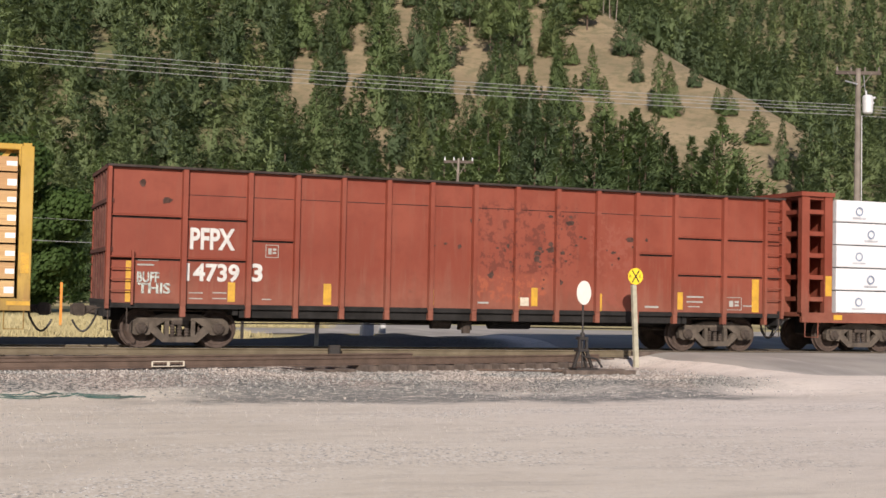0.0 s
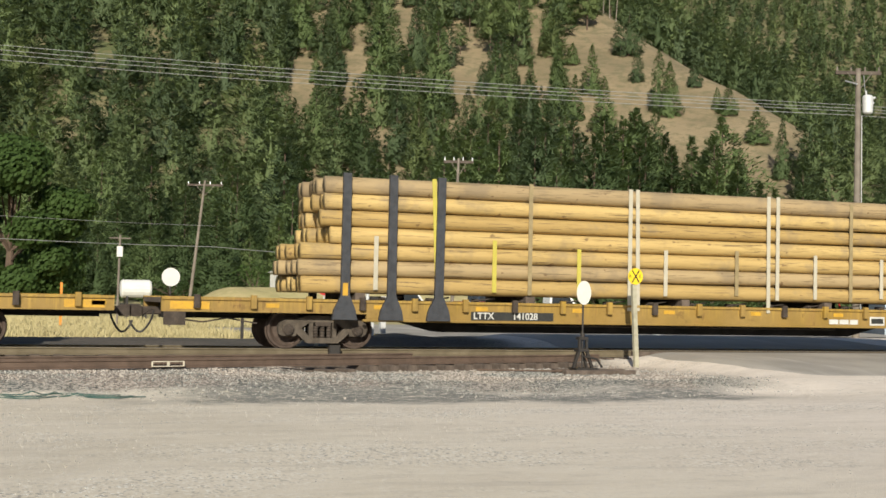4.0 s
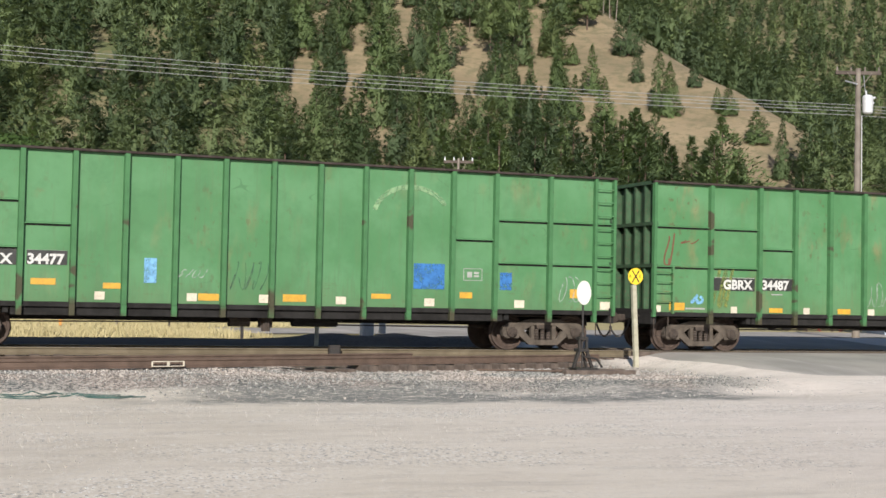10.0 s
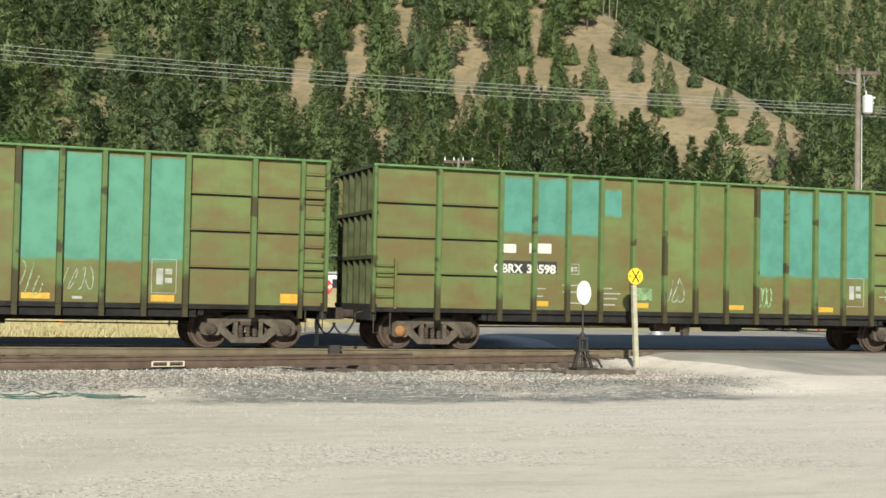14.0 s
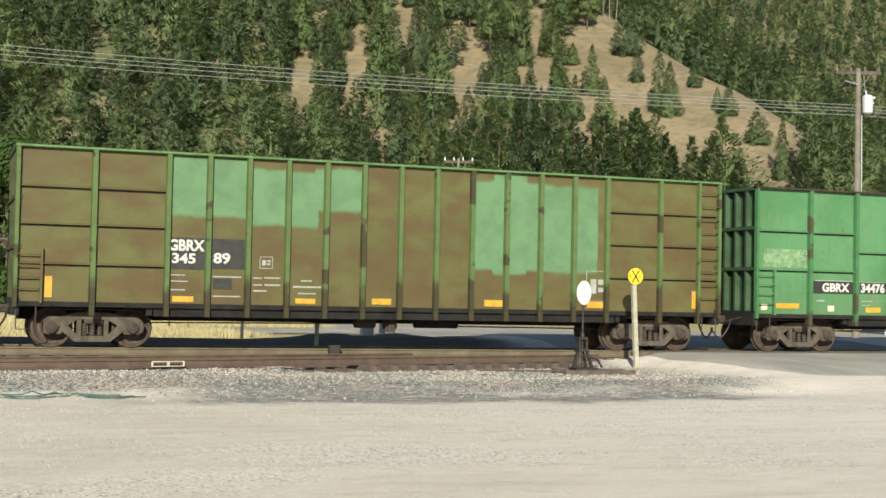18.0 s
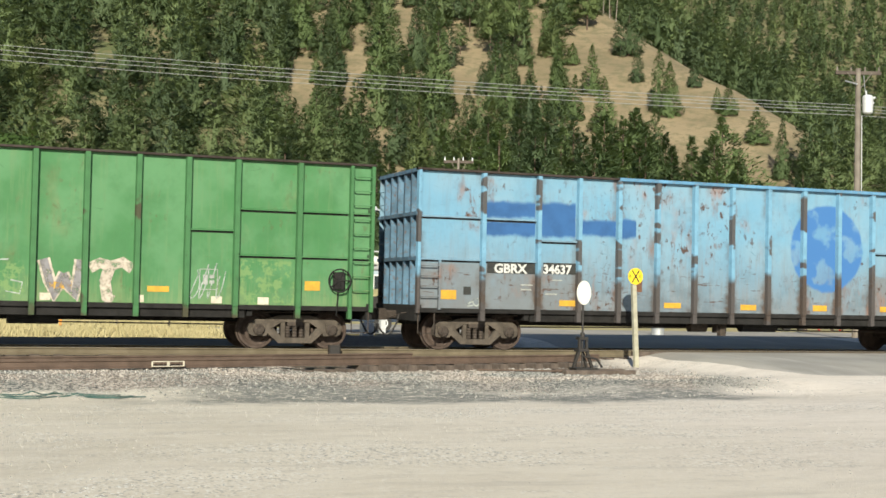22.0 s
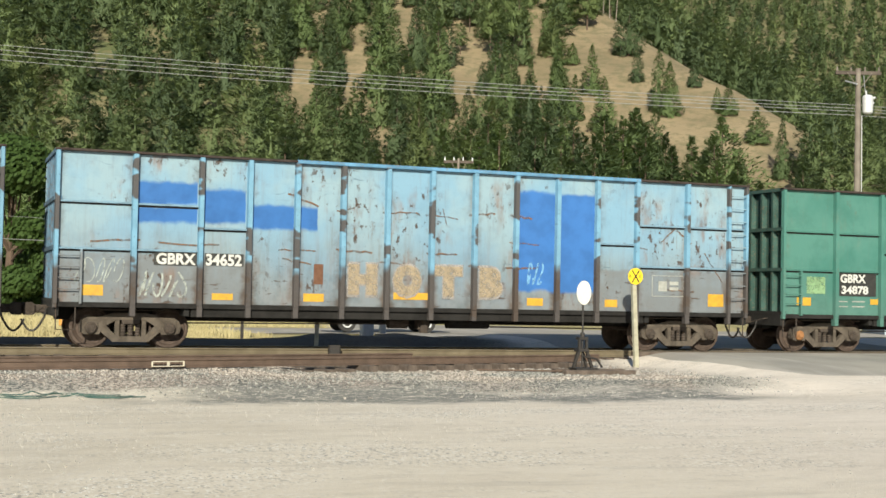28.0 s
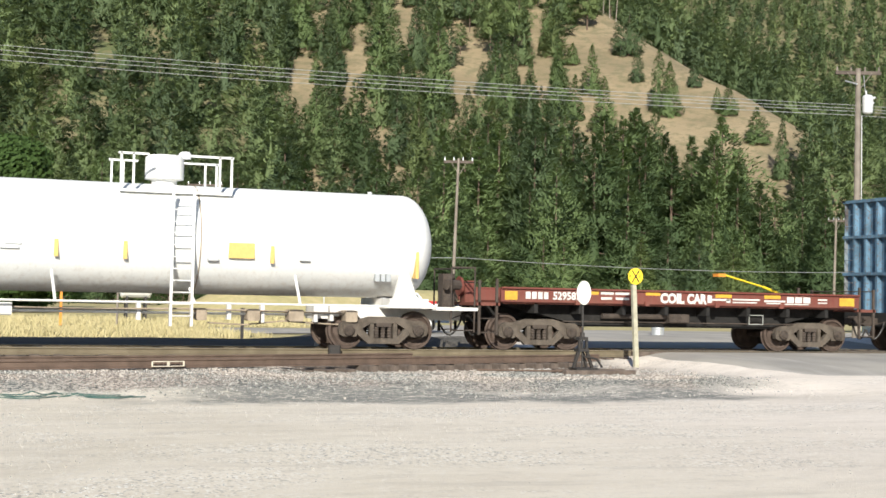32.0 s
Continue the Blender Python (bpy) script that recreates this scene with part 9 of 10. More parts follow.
log_wood = peeled_log("peeled_log", (0.53, 0.385, 0.16), (0.385, 0.265, 0.10), 0.5)
grey_log = peeled_log("weathered_log", (0.40, 0.30, 0.16), (0.27, 0.20, 0.115), 0.6)
stake_mat = simple("black_painted_stake", (0.040, 0.045, 0.055), 0.65, 0.0, 0.35, 5.0, dirty=0.25)
strap_white = simple("white_web_strap", (0.46, 0.43, 0.34), 0.7, 0.0, 0.1, dirty=0.1)
strap_yellow = simple("yellow_web_strap", (0.48, 0.42, 0.07), 0.7, 0.0, 0.1, dirty=0.1)
strap_tan = simple("tan_web_strap", (0.29, 0.23, 0.12), 0.8, 0.0, 0.2, dirty=0.1)


def log(load, x0, x1, y, z, r, rng, mat=log_wood):
    bm = bmesh.new()
    seg, n = 12, 6
    big = rng.random() < 0.5
    bow_y, bow_z = rng.uniform(-0.02, 0.02), rng.uniform(-0.02, 0.02)
    rings = []
    for k in range(n + 1):
        t = k / n
        rr = r * (1.04 - 0.10 * (t if big else 1 - t)) * rng.uniform(0.985, 1.015)
        arc = 1 - (2 * t - 1) ** 2
        rings.append([bm.verts.new((x0 + (x1 - x0) * t, y + bow_y * arc + rr * math.cos(6.2832 * i / seg), z + bow_z * arc + rr * math.sin(6.2832 * i / seg))) for i in range(seg)])
    for a, b in zip(rings, rings[1:]):
        for i in range(seg):
            bm.faces.new((a[i], a[(i + 1) % seg], b[(i + 1) % seg], b[i]))
    bm.faces.new(rings[0][::-1]), bm.faces.new(rings[-1])
    part("log", bm, mat, load, smooth=True)


def log_car(q, L, seed, ends_low, ends_high, stakes, straps, trucks, number, panel_x, stray=None, lean=0.0):
    rng = random.Random(seed)
    car = thing("log_flatcar", "long yellow flatcar with black stakes", "railway car", "train cars")
    CARS.append((car, q))
    boxes("deck", [(0.0, L, -1.33, 1.33, 1.06, 1.17)], tie_mat, car)
    for x0, x1, z0 in ((0.0, 4.9, 0.86), (4.9, L - 4.9, 0.70), (L - 4.9, L, 0.86)):
        for y0, y1 in ((-1.42, -1.32), (1.32, 1.42)):
            boxes("side_sill", [(x0, x1, y0, y1, z0, 1.19)], car_yellow, car)
    for y0, y1 in ((-1.46, -1.36), (1.36, 1.46)):
        boxes("flange", [(0.0, L, y0, y1, 1.13, 1.2)], car_yellow, car, bevel=0.01)
        boxes("flange", [(4.8, L - 4.8, y0, y1, 0.68, 0.74)], car_yellow, car, bevel=0.01)
    bm = bmesh.new()
    prism(bm, [(5.2, 0.92), (7.2, 0.42), (L - 7.2, 0.42), (L - 5.2, 0.92)], -0.42, 0.42, 1)
    box(bm, 0.2, L - 0.2, -0.3, 0.3, 0.7, 1.05)
    part("center_sill", bm, under_mat, car)
    for k in range(20):
        x = 0.8 + k * (L - 1.6) / 19
        boxes("stake_pocket", [(x - 0.07, x + 0.07, -1.54, -1.42, 0.95, 1.26)], car_yellow if k % 3 else truck_mat, car, bevel=0.012)
        if k % 2:
            plate("deck_mark", x + 0.3, x + 0.62, 0.98, 1.08, yellow_mat, car, y=-1.424)
    for k in range(14):
        x = 5.4 + k * (L - 10.8) / 13
        bm = bmesh.new()
        box(bm, x - 0.05, x + 0.05, -1.2, -0.9, 1.19, 1.28, 0.01)
        rod(bm, (x - 0.2, -1.25, 1.22), (x + 0.5, -1.1, 1.30), 0.02, 5)
        part("tie_down", bm, truck_mat, car)
    for x in (0.0, L):
        coupler(car, x, -1 if x == 0 else 1)
    boxes("brake_box", [(0.05, 0.55, -1.46, -1.40, 0.55, 0.86)], truck_mat, car)
    bm = bmesh.new()
    wire(bm, [(0.3, -1.2, 0.7), (1.0, -1.1, 0.62), (1.6, -1.0, 0.72), (2.3, -1.1, 0.6)], 0.02, 5)
    part("brake_hose", bm, truck_mat, car)
    bm = bmesh.new()
    rod(bm, (8, -0.9, 0.62), (L - 8, -0.9, 0.62), 0.02, 5)
    part("brake_rod", bm, truck_mat, car)
    plate("end_reflector", 0.2, 1.1, 0.92, 1.1, yellow_mat, car, y=-1.424), plate("end_reflector", L - 1.1, L - 0.2, 0.92, 1.1, yellow_mat, car, y=-1.424)
    for x in trucks:
        truck(car, x, 1.72)
    x0 = panel_x
    plate("stencil_panel", x0, x0 + 2.25, 0.75, 0.96, stencil_black, car, y=-1.426)
    words(car, "LTTX", x0 + 0.06, 0.785, 0.23, white_mat, y=-1.436, bold=0.02)
    words(car, number, x0 + 1.12, 0.785, 0.23, white_mat, y=-1.436, bold=0.02)
    xr = x0 + 10.6
    bars("logo", ((xr, xr + 0.3, 0.78, 0.13), (xr + 0.34, xr + 0.64, 0.78, 0.13), (xr + 0.68, xr + 0.95, 0.78, 0.13)), white_mat, car, -1.43)
    plate("data_panel", xr + 1.35, xr + 1.85, 0.76, 1.0, white_mat, car, y=-1.426)
    plate("stencil_panel", xr + 1.4, xr + 1.8, 0.81, 0.95, stencil_black, car, y=-1.432)
    # black stakes with a spread foot
    for x, tilt in stakes:
        bm = bmesh.new()
        prism(bm, [(x - 0.11, 1.2), (x + 0.11, 1.2), (x + 0.10 + tilt, 4.24), (x - 0.10 + tilt, 4.24)], -1.52, -1.43, 1)
        prism(bm, [(x - 0.32, 0.72), (x + 0.30, 0.72), (x + 0.26, 0.95), (x + 0.11, 1.3), (x - 0.11, 1.3), (x - 0.28, 0.95)], -1.54, -1.44, 1)
        part("stake", bm, stake_mat, car)
        if rng.random() < 0.5:
            plate("reflector", x - 0.07, x + 0.06, 1.22, 1.6, yellow_mat, car, y=-1.523)
        boxes("far_stake", [(x - 0.1, x + 0.1, 1.43, 1.53, 0.75, 4.2)], stake_mat, car)
    # the logs
    load = load_on(q, "log_load", "stacked peeled yellow-brown logs held by web straps", "logs")
    pitch = 0.405
    for row in range(7):
        z = 1.56 + row * 0.40
        a, b = (ends_low if row < 3 else ends_high)
        for k in range(7):
            r = rng.uniform(0.185, 0.205) if row < 6 else rng.uniform(0.20, 0.225)
            y = -1.22 + k * pitch + (0.0 if k == 0 else (row % 2) * 0.05)
            log(load, a + rng.uniform(-0.12, 0.2), b + rng.uniform(-0.3, 0.15), y, z + rng.uniform(-0.01, 0.01), r, rng, grey_log if not stray and row in (1, 6) else log_wood)
    if stray:
        log(load, *stray, rng)
    for k in range(5):
        x = ends_low[0] + 1.5 + k * (ends_low[1] - ends_low[0] - 3) / 4
        boxes("bunk", [(x - 0.12, x + 0.12, -1.35, 1.35, 1.17, 1.37)], tie_mat, load)
    for x, z0, z1, slant, mat in straps:
        bm = bmesh.new()
        w = 0.055
        prism(bm, [(x + slant - w, z0), (x + slant + w, z0), (x + w, z1), (x - w, z1)], -1.452, -1.437, 1)
        part("strap", bm, mat, load)


W, Yl, T = strap_white, strap_yellow, strap_tan
log_car(154.9, 26.8, 21, (3.25, 24.2), (3.85, 23.3), ((4.33, 0), (5.5, 0), (6.72, 0.03), (20.42, 0), (21.64, 0), (22.8, -0.02)),
        ((6.56, 1.05, 4.2, 0.15, Yl), (9.17, 1.4, 4.2, 0, T), (12.0, 1.05, 4.2, 0, W), (12.2, 1.05, 4.2, 0.05, W), (16.2, 1.05, 4.2, 0.02, W), (16.5, 1.4, 4.2, 0, W), (18.89, 1.4, 4.1, 0, T), (21.2, 1.05, 4.15, 0.3, W), (21.4, 1.05, 4.15, 0.2, W),
         (5.1, 1.45, 2.75, 0, W), (8.2, 1.45, 2.75, 0, Yl), (10.54, 1.5, 2.6, 0, Yl), (13.06, 1.45, 2.65, 0, W), (15.22, 1.5, 2.7, 0, T), (17.72, 1.45, 2.65, 0, W), (19.92, 1.5, 2.6, 0, W), (22.3, 1.45, 2.6, 0, Yl)), (3.92, 23.38), "141028", 7.6)
log_car(127.05, 26.8, 22, (2.05, 23.6), (2.85, 23.0), ((4.05, 0), (5.30, 0), (6.45, -0.28), (20.24, 0), (21.4, 0), (22.6, 0)),
        ((5.55, 0.95, 4.2, 0.35, Yl), (8.41, 1.4, 4.1, 0.1, W), (10.7, 1.4, 4.1, 0, T), (10.9, 1.05, 4.1, 0.6, T), (15.3, 1.05, 4.15, 0.1, W), (15.45, 1.05, 4.15, 0.35, W), (18.27, 1.4, 4.1, 0, T), (20.7, 1.05, 4.15, 0.25, W),
         (2.75, 1.45, 2.9, 0, T), (4.9, 1.45, 2.7, 0, T), (7.32, 1.5, 2.6, 0, Yl), (9.9, 1.5, 2.7, 0, W), (12.8, 1.5, 2.6, 0, W), (14.9, 1.5, 2.6, 0, T), (17.14, 1.5, 2.6, 0, T), (19.46, 1.45, 2.7, 0, W), (22.1, 1.5, 2.7, 0, T)), (3.62, 23.2), "137543", 7.1, stray=(1.35, 14.0, -1.2, 4.17, 0.13))

# ---------------------------------------------------------------- grey covered hopper
HOPPER_POSTS = [1.66] + [2.57 + 0.905 * i for i in range(14)] + [15.12]
hopper_grey = car_paint("pale_grey_paint", (0.30, 0.335, 0.325), (0.335, 0.365, 0.35), 0.3, scratch=0.25, bleed=(HOPPER_POSTS, (0.33, 0.20, 0.085), 0.8, 0.8, -0.13), grime=(0.20, 0.195, 0.18), grime_amount=0.5, grime_top=1.8, rust_color=(0.20, 0.11, 0.05), streak=0.5)
hopper_post = car_paint("rust_streaked_grey_paint", (0.30, 0.33, 0.32), (0.33, 0.35, 0.33), 0.5, grime=(0.22, 0.20, 0.17), grime_amount=0.4, grime_top=1.5, rust_color=(0.24, 0.16, 0.08), streak=0.5, seed=3)
teal_spray = simple("teal_spray", (0.05, 0.27, 0.25), 0.7)
navy_spray = simple("navy_spray", (0.045, 0.085, 0.13), 0.7)


def hopper():
    q, L = 109.5, 16.65
    car = thing("covered_hopper", "pale grey covered hopper car with rust streaks and graffiti", "railway car", "train cars")
    CARS.append((car, q))
    side = [(1.6, 1.08), (15.2, 1.08), (15.25, 2.38), (16.35, 3.45), (16.45, 4.02), (0.2, 4.02), (0.3, 3.45), (1.6, 2.36)]
    posts = HOPPER_POSTS
    for a, b in zip(posts, posts[1:]):
        boxes("seam", [(a + 0.07, b - 0.07, -1.556, -1.54, 2.43, 2.445)], frame_mat, car)
    for y0, y1 in ((-1.55, -1.53), (1.53, 1.55)):
        bm = bmesh.new()
        prism(bm, side, y0, y1, 1)
        part("side_sheet", bm, hopper_grey, car)
    for x in posts:
        bm = bmesh.new()
        prism(bm, [(x - 0.06, -1.55), (x - 0.04, -1.62), (x + 0.04, -1.62), (x + 0.06, -1.55)], 1.1, 4.0, 2)
        part("post", bm, hopper_post, car)
    bm = bmesh.new()
    for s in (-1, 1):
        box(bm, 1.3, 15.5, s * 1.57 - 0.06, s * 1.57 + 0.06, 1.0, 1.12)
    part("side_sill", bm, hopper_grey, car)
    bm = bmesh.new()
    prism(bm, [(-1.62, 4.02), (-1.62, 4.08), (-0.9, 4.17), (0, 4.21), (0.9, 4.17), (1.62, 4.08), (1.62, 4.02)], 0.12, 16.52, 0)
    part("roof", bm, hopper_grey, car)
    for k in range(16):
        x = 0.6 + k * 1.0
        boxes("roof_walk_bracket", [(x, x + 0.3, -1.5, -1.0, 4.13, 4.19)], hopper_grey, car)
    boxes("roof_walk", [(-0.1, 16.75, -0.95, -0.45, 4.24, 4.27)], hopper_grey, car)
    # sloping ends, end frames, ladders
    for s, xs in ((-1, 0.0), (1, 16.65)):
        bm = bmesh.new()
        foot = 1.9 if s < 0 else 14.75
        tip = 0.3 if s < 0 else 16.35
        prism(bm, [(tip, 3.45), (tip, 4.0), (tip - s * 0.05, 4.0), (foot, 1.2), (foot - s * 0.15, 1.08)], -1.5, 1.5, 1)
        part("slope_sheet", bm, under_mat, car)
        for y in (-1.5, -0.5, 0.5, 1.5):
            boxes("end_post", [(xs - s * 0.30 - 0.06, xs - s * 0.30 + 0.06, y - 0.06, y + 0.06, 1.05, 3.6)], hopper_grey, car)
        boxes("end_post", [(xs - s * 0.95 - 0.04, xs - s * 0.95 + 0.04, -1.5, -1.42, 1.05, 2.9)], hopper_grey, car)
        boxes("platform", [(min(xs, xs - s * 1.7), max(xs, xs - s * 1.7), -1.5, 1.5, 0.98, 1.07)], hopper_grey, car)
        bm = bmesh.new()
        for z in (1.6, 2.2, 2.8):
            rod(bm, (xs - s * 0.3, -1.5, z), (xs - s * 1.5, -1.5, z), 0.018, 5)
        for z in (1.3, 1.65, 2.0, 2.35, 2.7, 3.05):
            rod(bm, (xs - s * 0.3, -1.52, z), (xs - s * 0.8, -1.52, z), 0.014, 5)
        part("hand_rail", bm, hopper_grey, car)
        bm = bmesh.new()
        rod(bm, (xs - s * 0.8, -0.9, 1.25), (xs - s * 1.3, -0.9, 1.25), 0.16, 12)
        box(bm, xs - s * 0.7 - 0.2, xs - s * 0.7 + 0.2, -0.6, -0.2, 1.1, 1.5, 0.03)
        part("brake_gear", bm, truck_mat, car)
        coupler(car, xs, s)
        stirrup(car, xs - s * 0.3 if s < 0 else xs - 0.7, hopper_grey, y=-1.52)
    # discharge hoppers under the floor
    for x in (4.0, 8.2, 12.4):
        bm = bmesh.new()
        v0 = [bm.verts.new((x + a * 1.05, b * 1.4, 1.05)) for a, b in ((-1, -1), (1, -1), (1, 1), (-1, 1))]
        v1 = [bm.verts.new((x + a * 0.62, b * 0.8, 0.45)) for a, b in ((-1, -1), (1, -1), (1, 1), (-1, 1))]
        for i in range(4):
            bm.faces.new((v0[i], v0[(i + 1) % 4], v1[(i + 1) % 4], v1[i]))
        bm.faces.new(v1), bm.faces.new(v0[::-1])
        part("discharge_hopper", bm, under_mat, car)
        boxes("outlet_gate", [(x - 0.7, x + 0.7, -0.9, 0.9, 0.36, 0.45)], hopper_grey, car)
    boxes("center_sill", [(0.2, 16.4, -0.3, 0.3, 0.72, 1.0)], under_mat, car)
    truck(car, 1.72), truck(car, 15.15)
    Y = -1.562
    for t, x, z, w in (("IN", 1.92, 2.13, 0.30), ("TX", 2.70, 2.13, 0.40), ("50", 1.92, 1.84, 0.30), ("19", 2.72, 1.85, 0.34)):
        ob = fit_words(car, t, x, z, w, 0.30, stencil_black, 0.03)
        ob.location.y = Y
    for x0, x1, z0, z1 in ((1.50, 1.62, 1.1, 1.99), (4.24, 4.37, 1.1, 1.52), (6.97, 7.11, 1.1, 1.5), (9.62, 9.77, 1.1, 1.5), (12.36, 12.51, 1.1, 1.5)):
        plate("reflector", x0, x1, z0, z1, yellow_mat, car, y=-1.625)
    plate("patch", 8.12, 8.5, 1.88, 2.0, white_mat, car, y=Y)
    for x, z, w, h, m, sd, r, st in ((4.45, 1.6, 0.6, 0.7, teal_spray, 1, 0.05, 3), (6.25, 1.12, 0.62, 0.6, teal_spray, 2, 0.09, 3), (8.95, 1.2, 0.55, 0.55, stencil_black, 7, 0.014, 5), (3.5, 1.22, 0.6, 0.6, stencil_black, 8, 0.012, 3), (2.6, 1.2, 0.7, 0.6, stencil_black, 9, 0.012, 3), (1.85, 1.2, 0.5, 0.35, stencil_black, 10, 0.010, 5), (8.1, 1.2, 0.3, 0.45, stencil_black, 11, 0.012, 3), (10.6, 1.15, 0.5, 0.6, chalk, 12, 0.03, 4), (5.2, 1.5, 0.6, 0.3, chalk, 13, 0.012, 4)):
        scrawl(car, x, z, w, h, m, 200 + sd, y=Y - 0.002, r=r, strokes=st)
    for x0, w in ((12.85, 0.5), (13.52, 0.72), (14.42, 0.68)):
        fin = ((0.05, 0.98), (0.45, 0.97), (0.75, 0.85), (0.95, 0.55), (1.0, 0.2), (0.8, 0.02), (0.5, 0.1), (0.12, 0.05), (0.22, 0.35), (0.15, 0.7))
        blob(car, [(x0 + u * w, 1.22 + v * 0.56) for u, v in fin], navy_spray, Y - 0.002)
        stroke(car, [(x0 + u * w, 1.22 + v * 0.56) for u, v in fin[:6]], pencil, 0.02, Y - 0.004)
    for l, x0, w, h in (("B", 13.48, 0.32, 0.36), ("G", 13.86, 0.34, 0.36), ("n", 14.2, 0.3, 0.42), ("i", 14.5, 0.12, 0.25), ("o", 14.66, 0.16, 0.16), ("o", 14.86, 0.16, 0.18)):
        hand(car, l, x0, 1.92, w, h, stencil_black, 0.026, Y - 0.002)
    for x0, x1, z0, z1 in ((12.5, 13.0, 1.2, 1.75), (8.95, 9.5, 1.2, 1.78)):
        plate("data_panel", x0, x1, z0, z1, white_mat, car, y=Y + 0.003)
        plate("data_panel", x0 + 0.08, x1 - 0.08, z0 + 0.12, z1 - 0.14, stencil_black if x0 > 10 else white_mat, car, y=Y)


hopper()

# ---------------------------------------------------------------- maroon coil car
maroon = car_paint("maroon_paint", (0.135, 0.034, 0.025), (0.165, 0.046, 0.035), 0.15, grime=(0.16, 0.09, 0.065), grime_amount=0.4, grime_top=1.2, rust_color=(0.07, 0.03, 0.02))


def coil_car(q):
    L = 10.75
    car = thing("coil_car", "low maroon coil car with white letters and empty deck", "railway car", "train cars")
    CARS.append((car, q))
    for s in (-1, 1):
        boxes("side_sill", [(0, L, s * 1.46 - 0.05, s * 1.46 + 0.05, 1.22, 1.55)], maroon, car, bevel=0.015)
        boxes("sill_flange", [(0, L, s * 1.50 - 0.07, s * 1.50 + 0.05, 1.55, 1.60)], maroon, car, bevel=0.01)
    boxes("deck", [(0.1, L - 0.1, -1.42, 1.42, 1.18, 1.26)], maroon, car)
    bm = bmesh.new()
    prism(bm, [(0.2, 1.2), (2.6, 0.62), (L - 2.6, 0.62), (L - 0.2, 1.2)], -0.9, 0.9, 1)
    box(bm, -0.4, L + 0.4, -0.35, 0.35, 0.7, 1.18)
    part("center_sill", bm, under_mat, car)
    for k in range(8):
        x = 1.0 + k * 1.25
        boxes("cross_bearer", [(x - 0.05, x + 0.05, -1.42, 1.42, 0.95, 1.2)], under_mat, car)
        boxes("coil_stop", [(x - 0.2, x + 0.2, -0.6, 0.6, 1.26, 1.36)], maroon, car, bevel=0.02)
    for x in (2.1, 4.1, 6.2, 8.2):
        boxes("stake_pocket", [(x - 0.06, x + 0.06, -1.56, -1.50, 1.18, 1.3)], maroon, car)
    # end platforms, hand rails, brake stand
    for s, xs in ((-1, 0.0), (1, L)):
        boxes("end_platform", [(min(xs, xs + s * 0.62), max(xs, xs + s * 0.62), -1.45, 1.45, 1.12, 1.2)], maroon, car)
        bm = bmesh.new()
        for y in (-1.42, 1.42):
            box(bm, xs + s * 0.55 - 0.03, xs + s * 0.55 + 0.03, y - 0.03, y + 0.03, 0.4, 1.75)
            box(bm, xs + s * 0.08 - 0.03, xs + s * 0.08 + 0.03, y - 0.03, y + 0.03, 0.4, 1.8)
            for z in (0.45, 0.8, 1.15):
                rod(bm, (xs + s * 0.08, y, z), (xs + s * 0.55, y, z), 0.016, 5)
        rod(bm, (xs + s * 0.5, -1.42, 1.7), (xs + s * 0.5, 1.42, 1.7), 0.016, 5)
        part("hand_rail", bm, truck_mat, car)
        coupler(car, xs + s * 0.6, s)
    bm = bmesh.new()
    box(bm, -0.45, -0.15, -0.2, 0.2, 1.2, 1.75, 0.03)
    rod(bm, (-0.5, 0.0, 1.6), (-0.56, 0.0, 1.6), 0.26, 16)
    part("hand_brake", bm, maroon, car)
    bm = bmesh.new()
    rod(bm, (3.0, -1.15, 0.9), (5.0, -1.15, 0.9), 0.07, 8)
    box(bm, 4.9, 5.5, -1.3, -1.0, 0.75, 0.98, 0.02)
    rod(bm, (1.9, -1.1, 0.75), (8.9, -1.1, 0.75), 0.018, 5)
    part("brake_gear", bm, truck_mat, car)
    bm = bmesh.new()
    for r in ((7.35, 7.8, 0.735, 0.75), (7.35, 7.8, 0.98, 0.995), (7.35, 7.365, 0.75, 0.98), (7.785, 7.8, 0.75, 0.98)):
        box(bm, r[0], r[1], -1.3, -1.27, r[2], r[3])
    part("card_holder", bm, faint_white, car)
    truck(car, 1.27), truck(car, 9.48)
    Y = -1.514
    for x0, x1, z0, z1 in ((0.1, 0.44, 1.28, 1.5), (2.33, 2.71, 1.45, 1.53), (4.07, 4.5, 1.46, 1.54), (6.16, 6.66, 1.44, 1.53), (7.68, 8.19, 1.44, 1.54), (10.1, 10.59, 1.28, 1.5)):
        plate("reflector", x0, x1, z0, z1, yellow_mat, car, y=Y)
    for t, x, z, w, sz, b in (("COIL", 4.5, 1.28, 0.72, 0.34, 0.05), ("CAR", 5.30, 1.28, 0.6, 0.34, 0.05), ("529587", 1.42, 1.31, 0.78, 0.27, 0.03)):
        ob = fit_words(car, t, x, z, w, sz, white_mat, b)
        ob.location.y = Y - 0.006
    bars("logo", ((0.67, 0.8, 1.31, 0.18), (0.84, 0.97, 1.31, 0.18), (1.01, 1.13, 1.31, 0.18), (1.17, 1.29, 1.31, 0.18), (8.4, 8.62, 1.34, 0.16), (8.66, 8.88, 1.34, 0.16), (8.92, 9.15, 1.34, 0.16), (8.32, 9.1, 1.29, 0.03)), white_mat, car, Y)
    bars("arrow_mark", ((5.92, 6.05, 1.30, 0.20), (6.05, 6.6, 1.36, 0.05), (6.5, 6.62, 1.31, 0.09)), white_mat, car, Y)
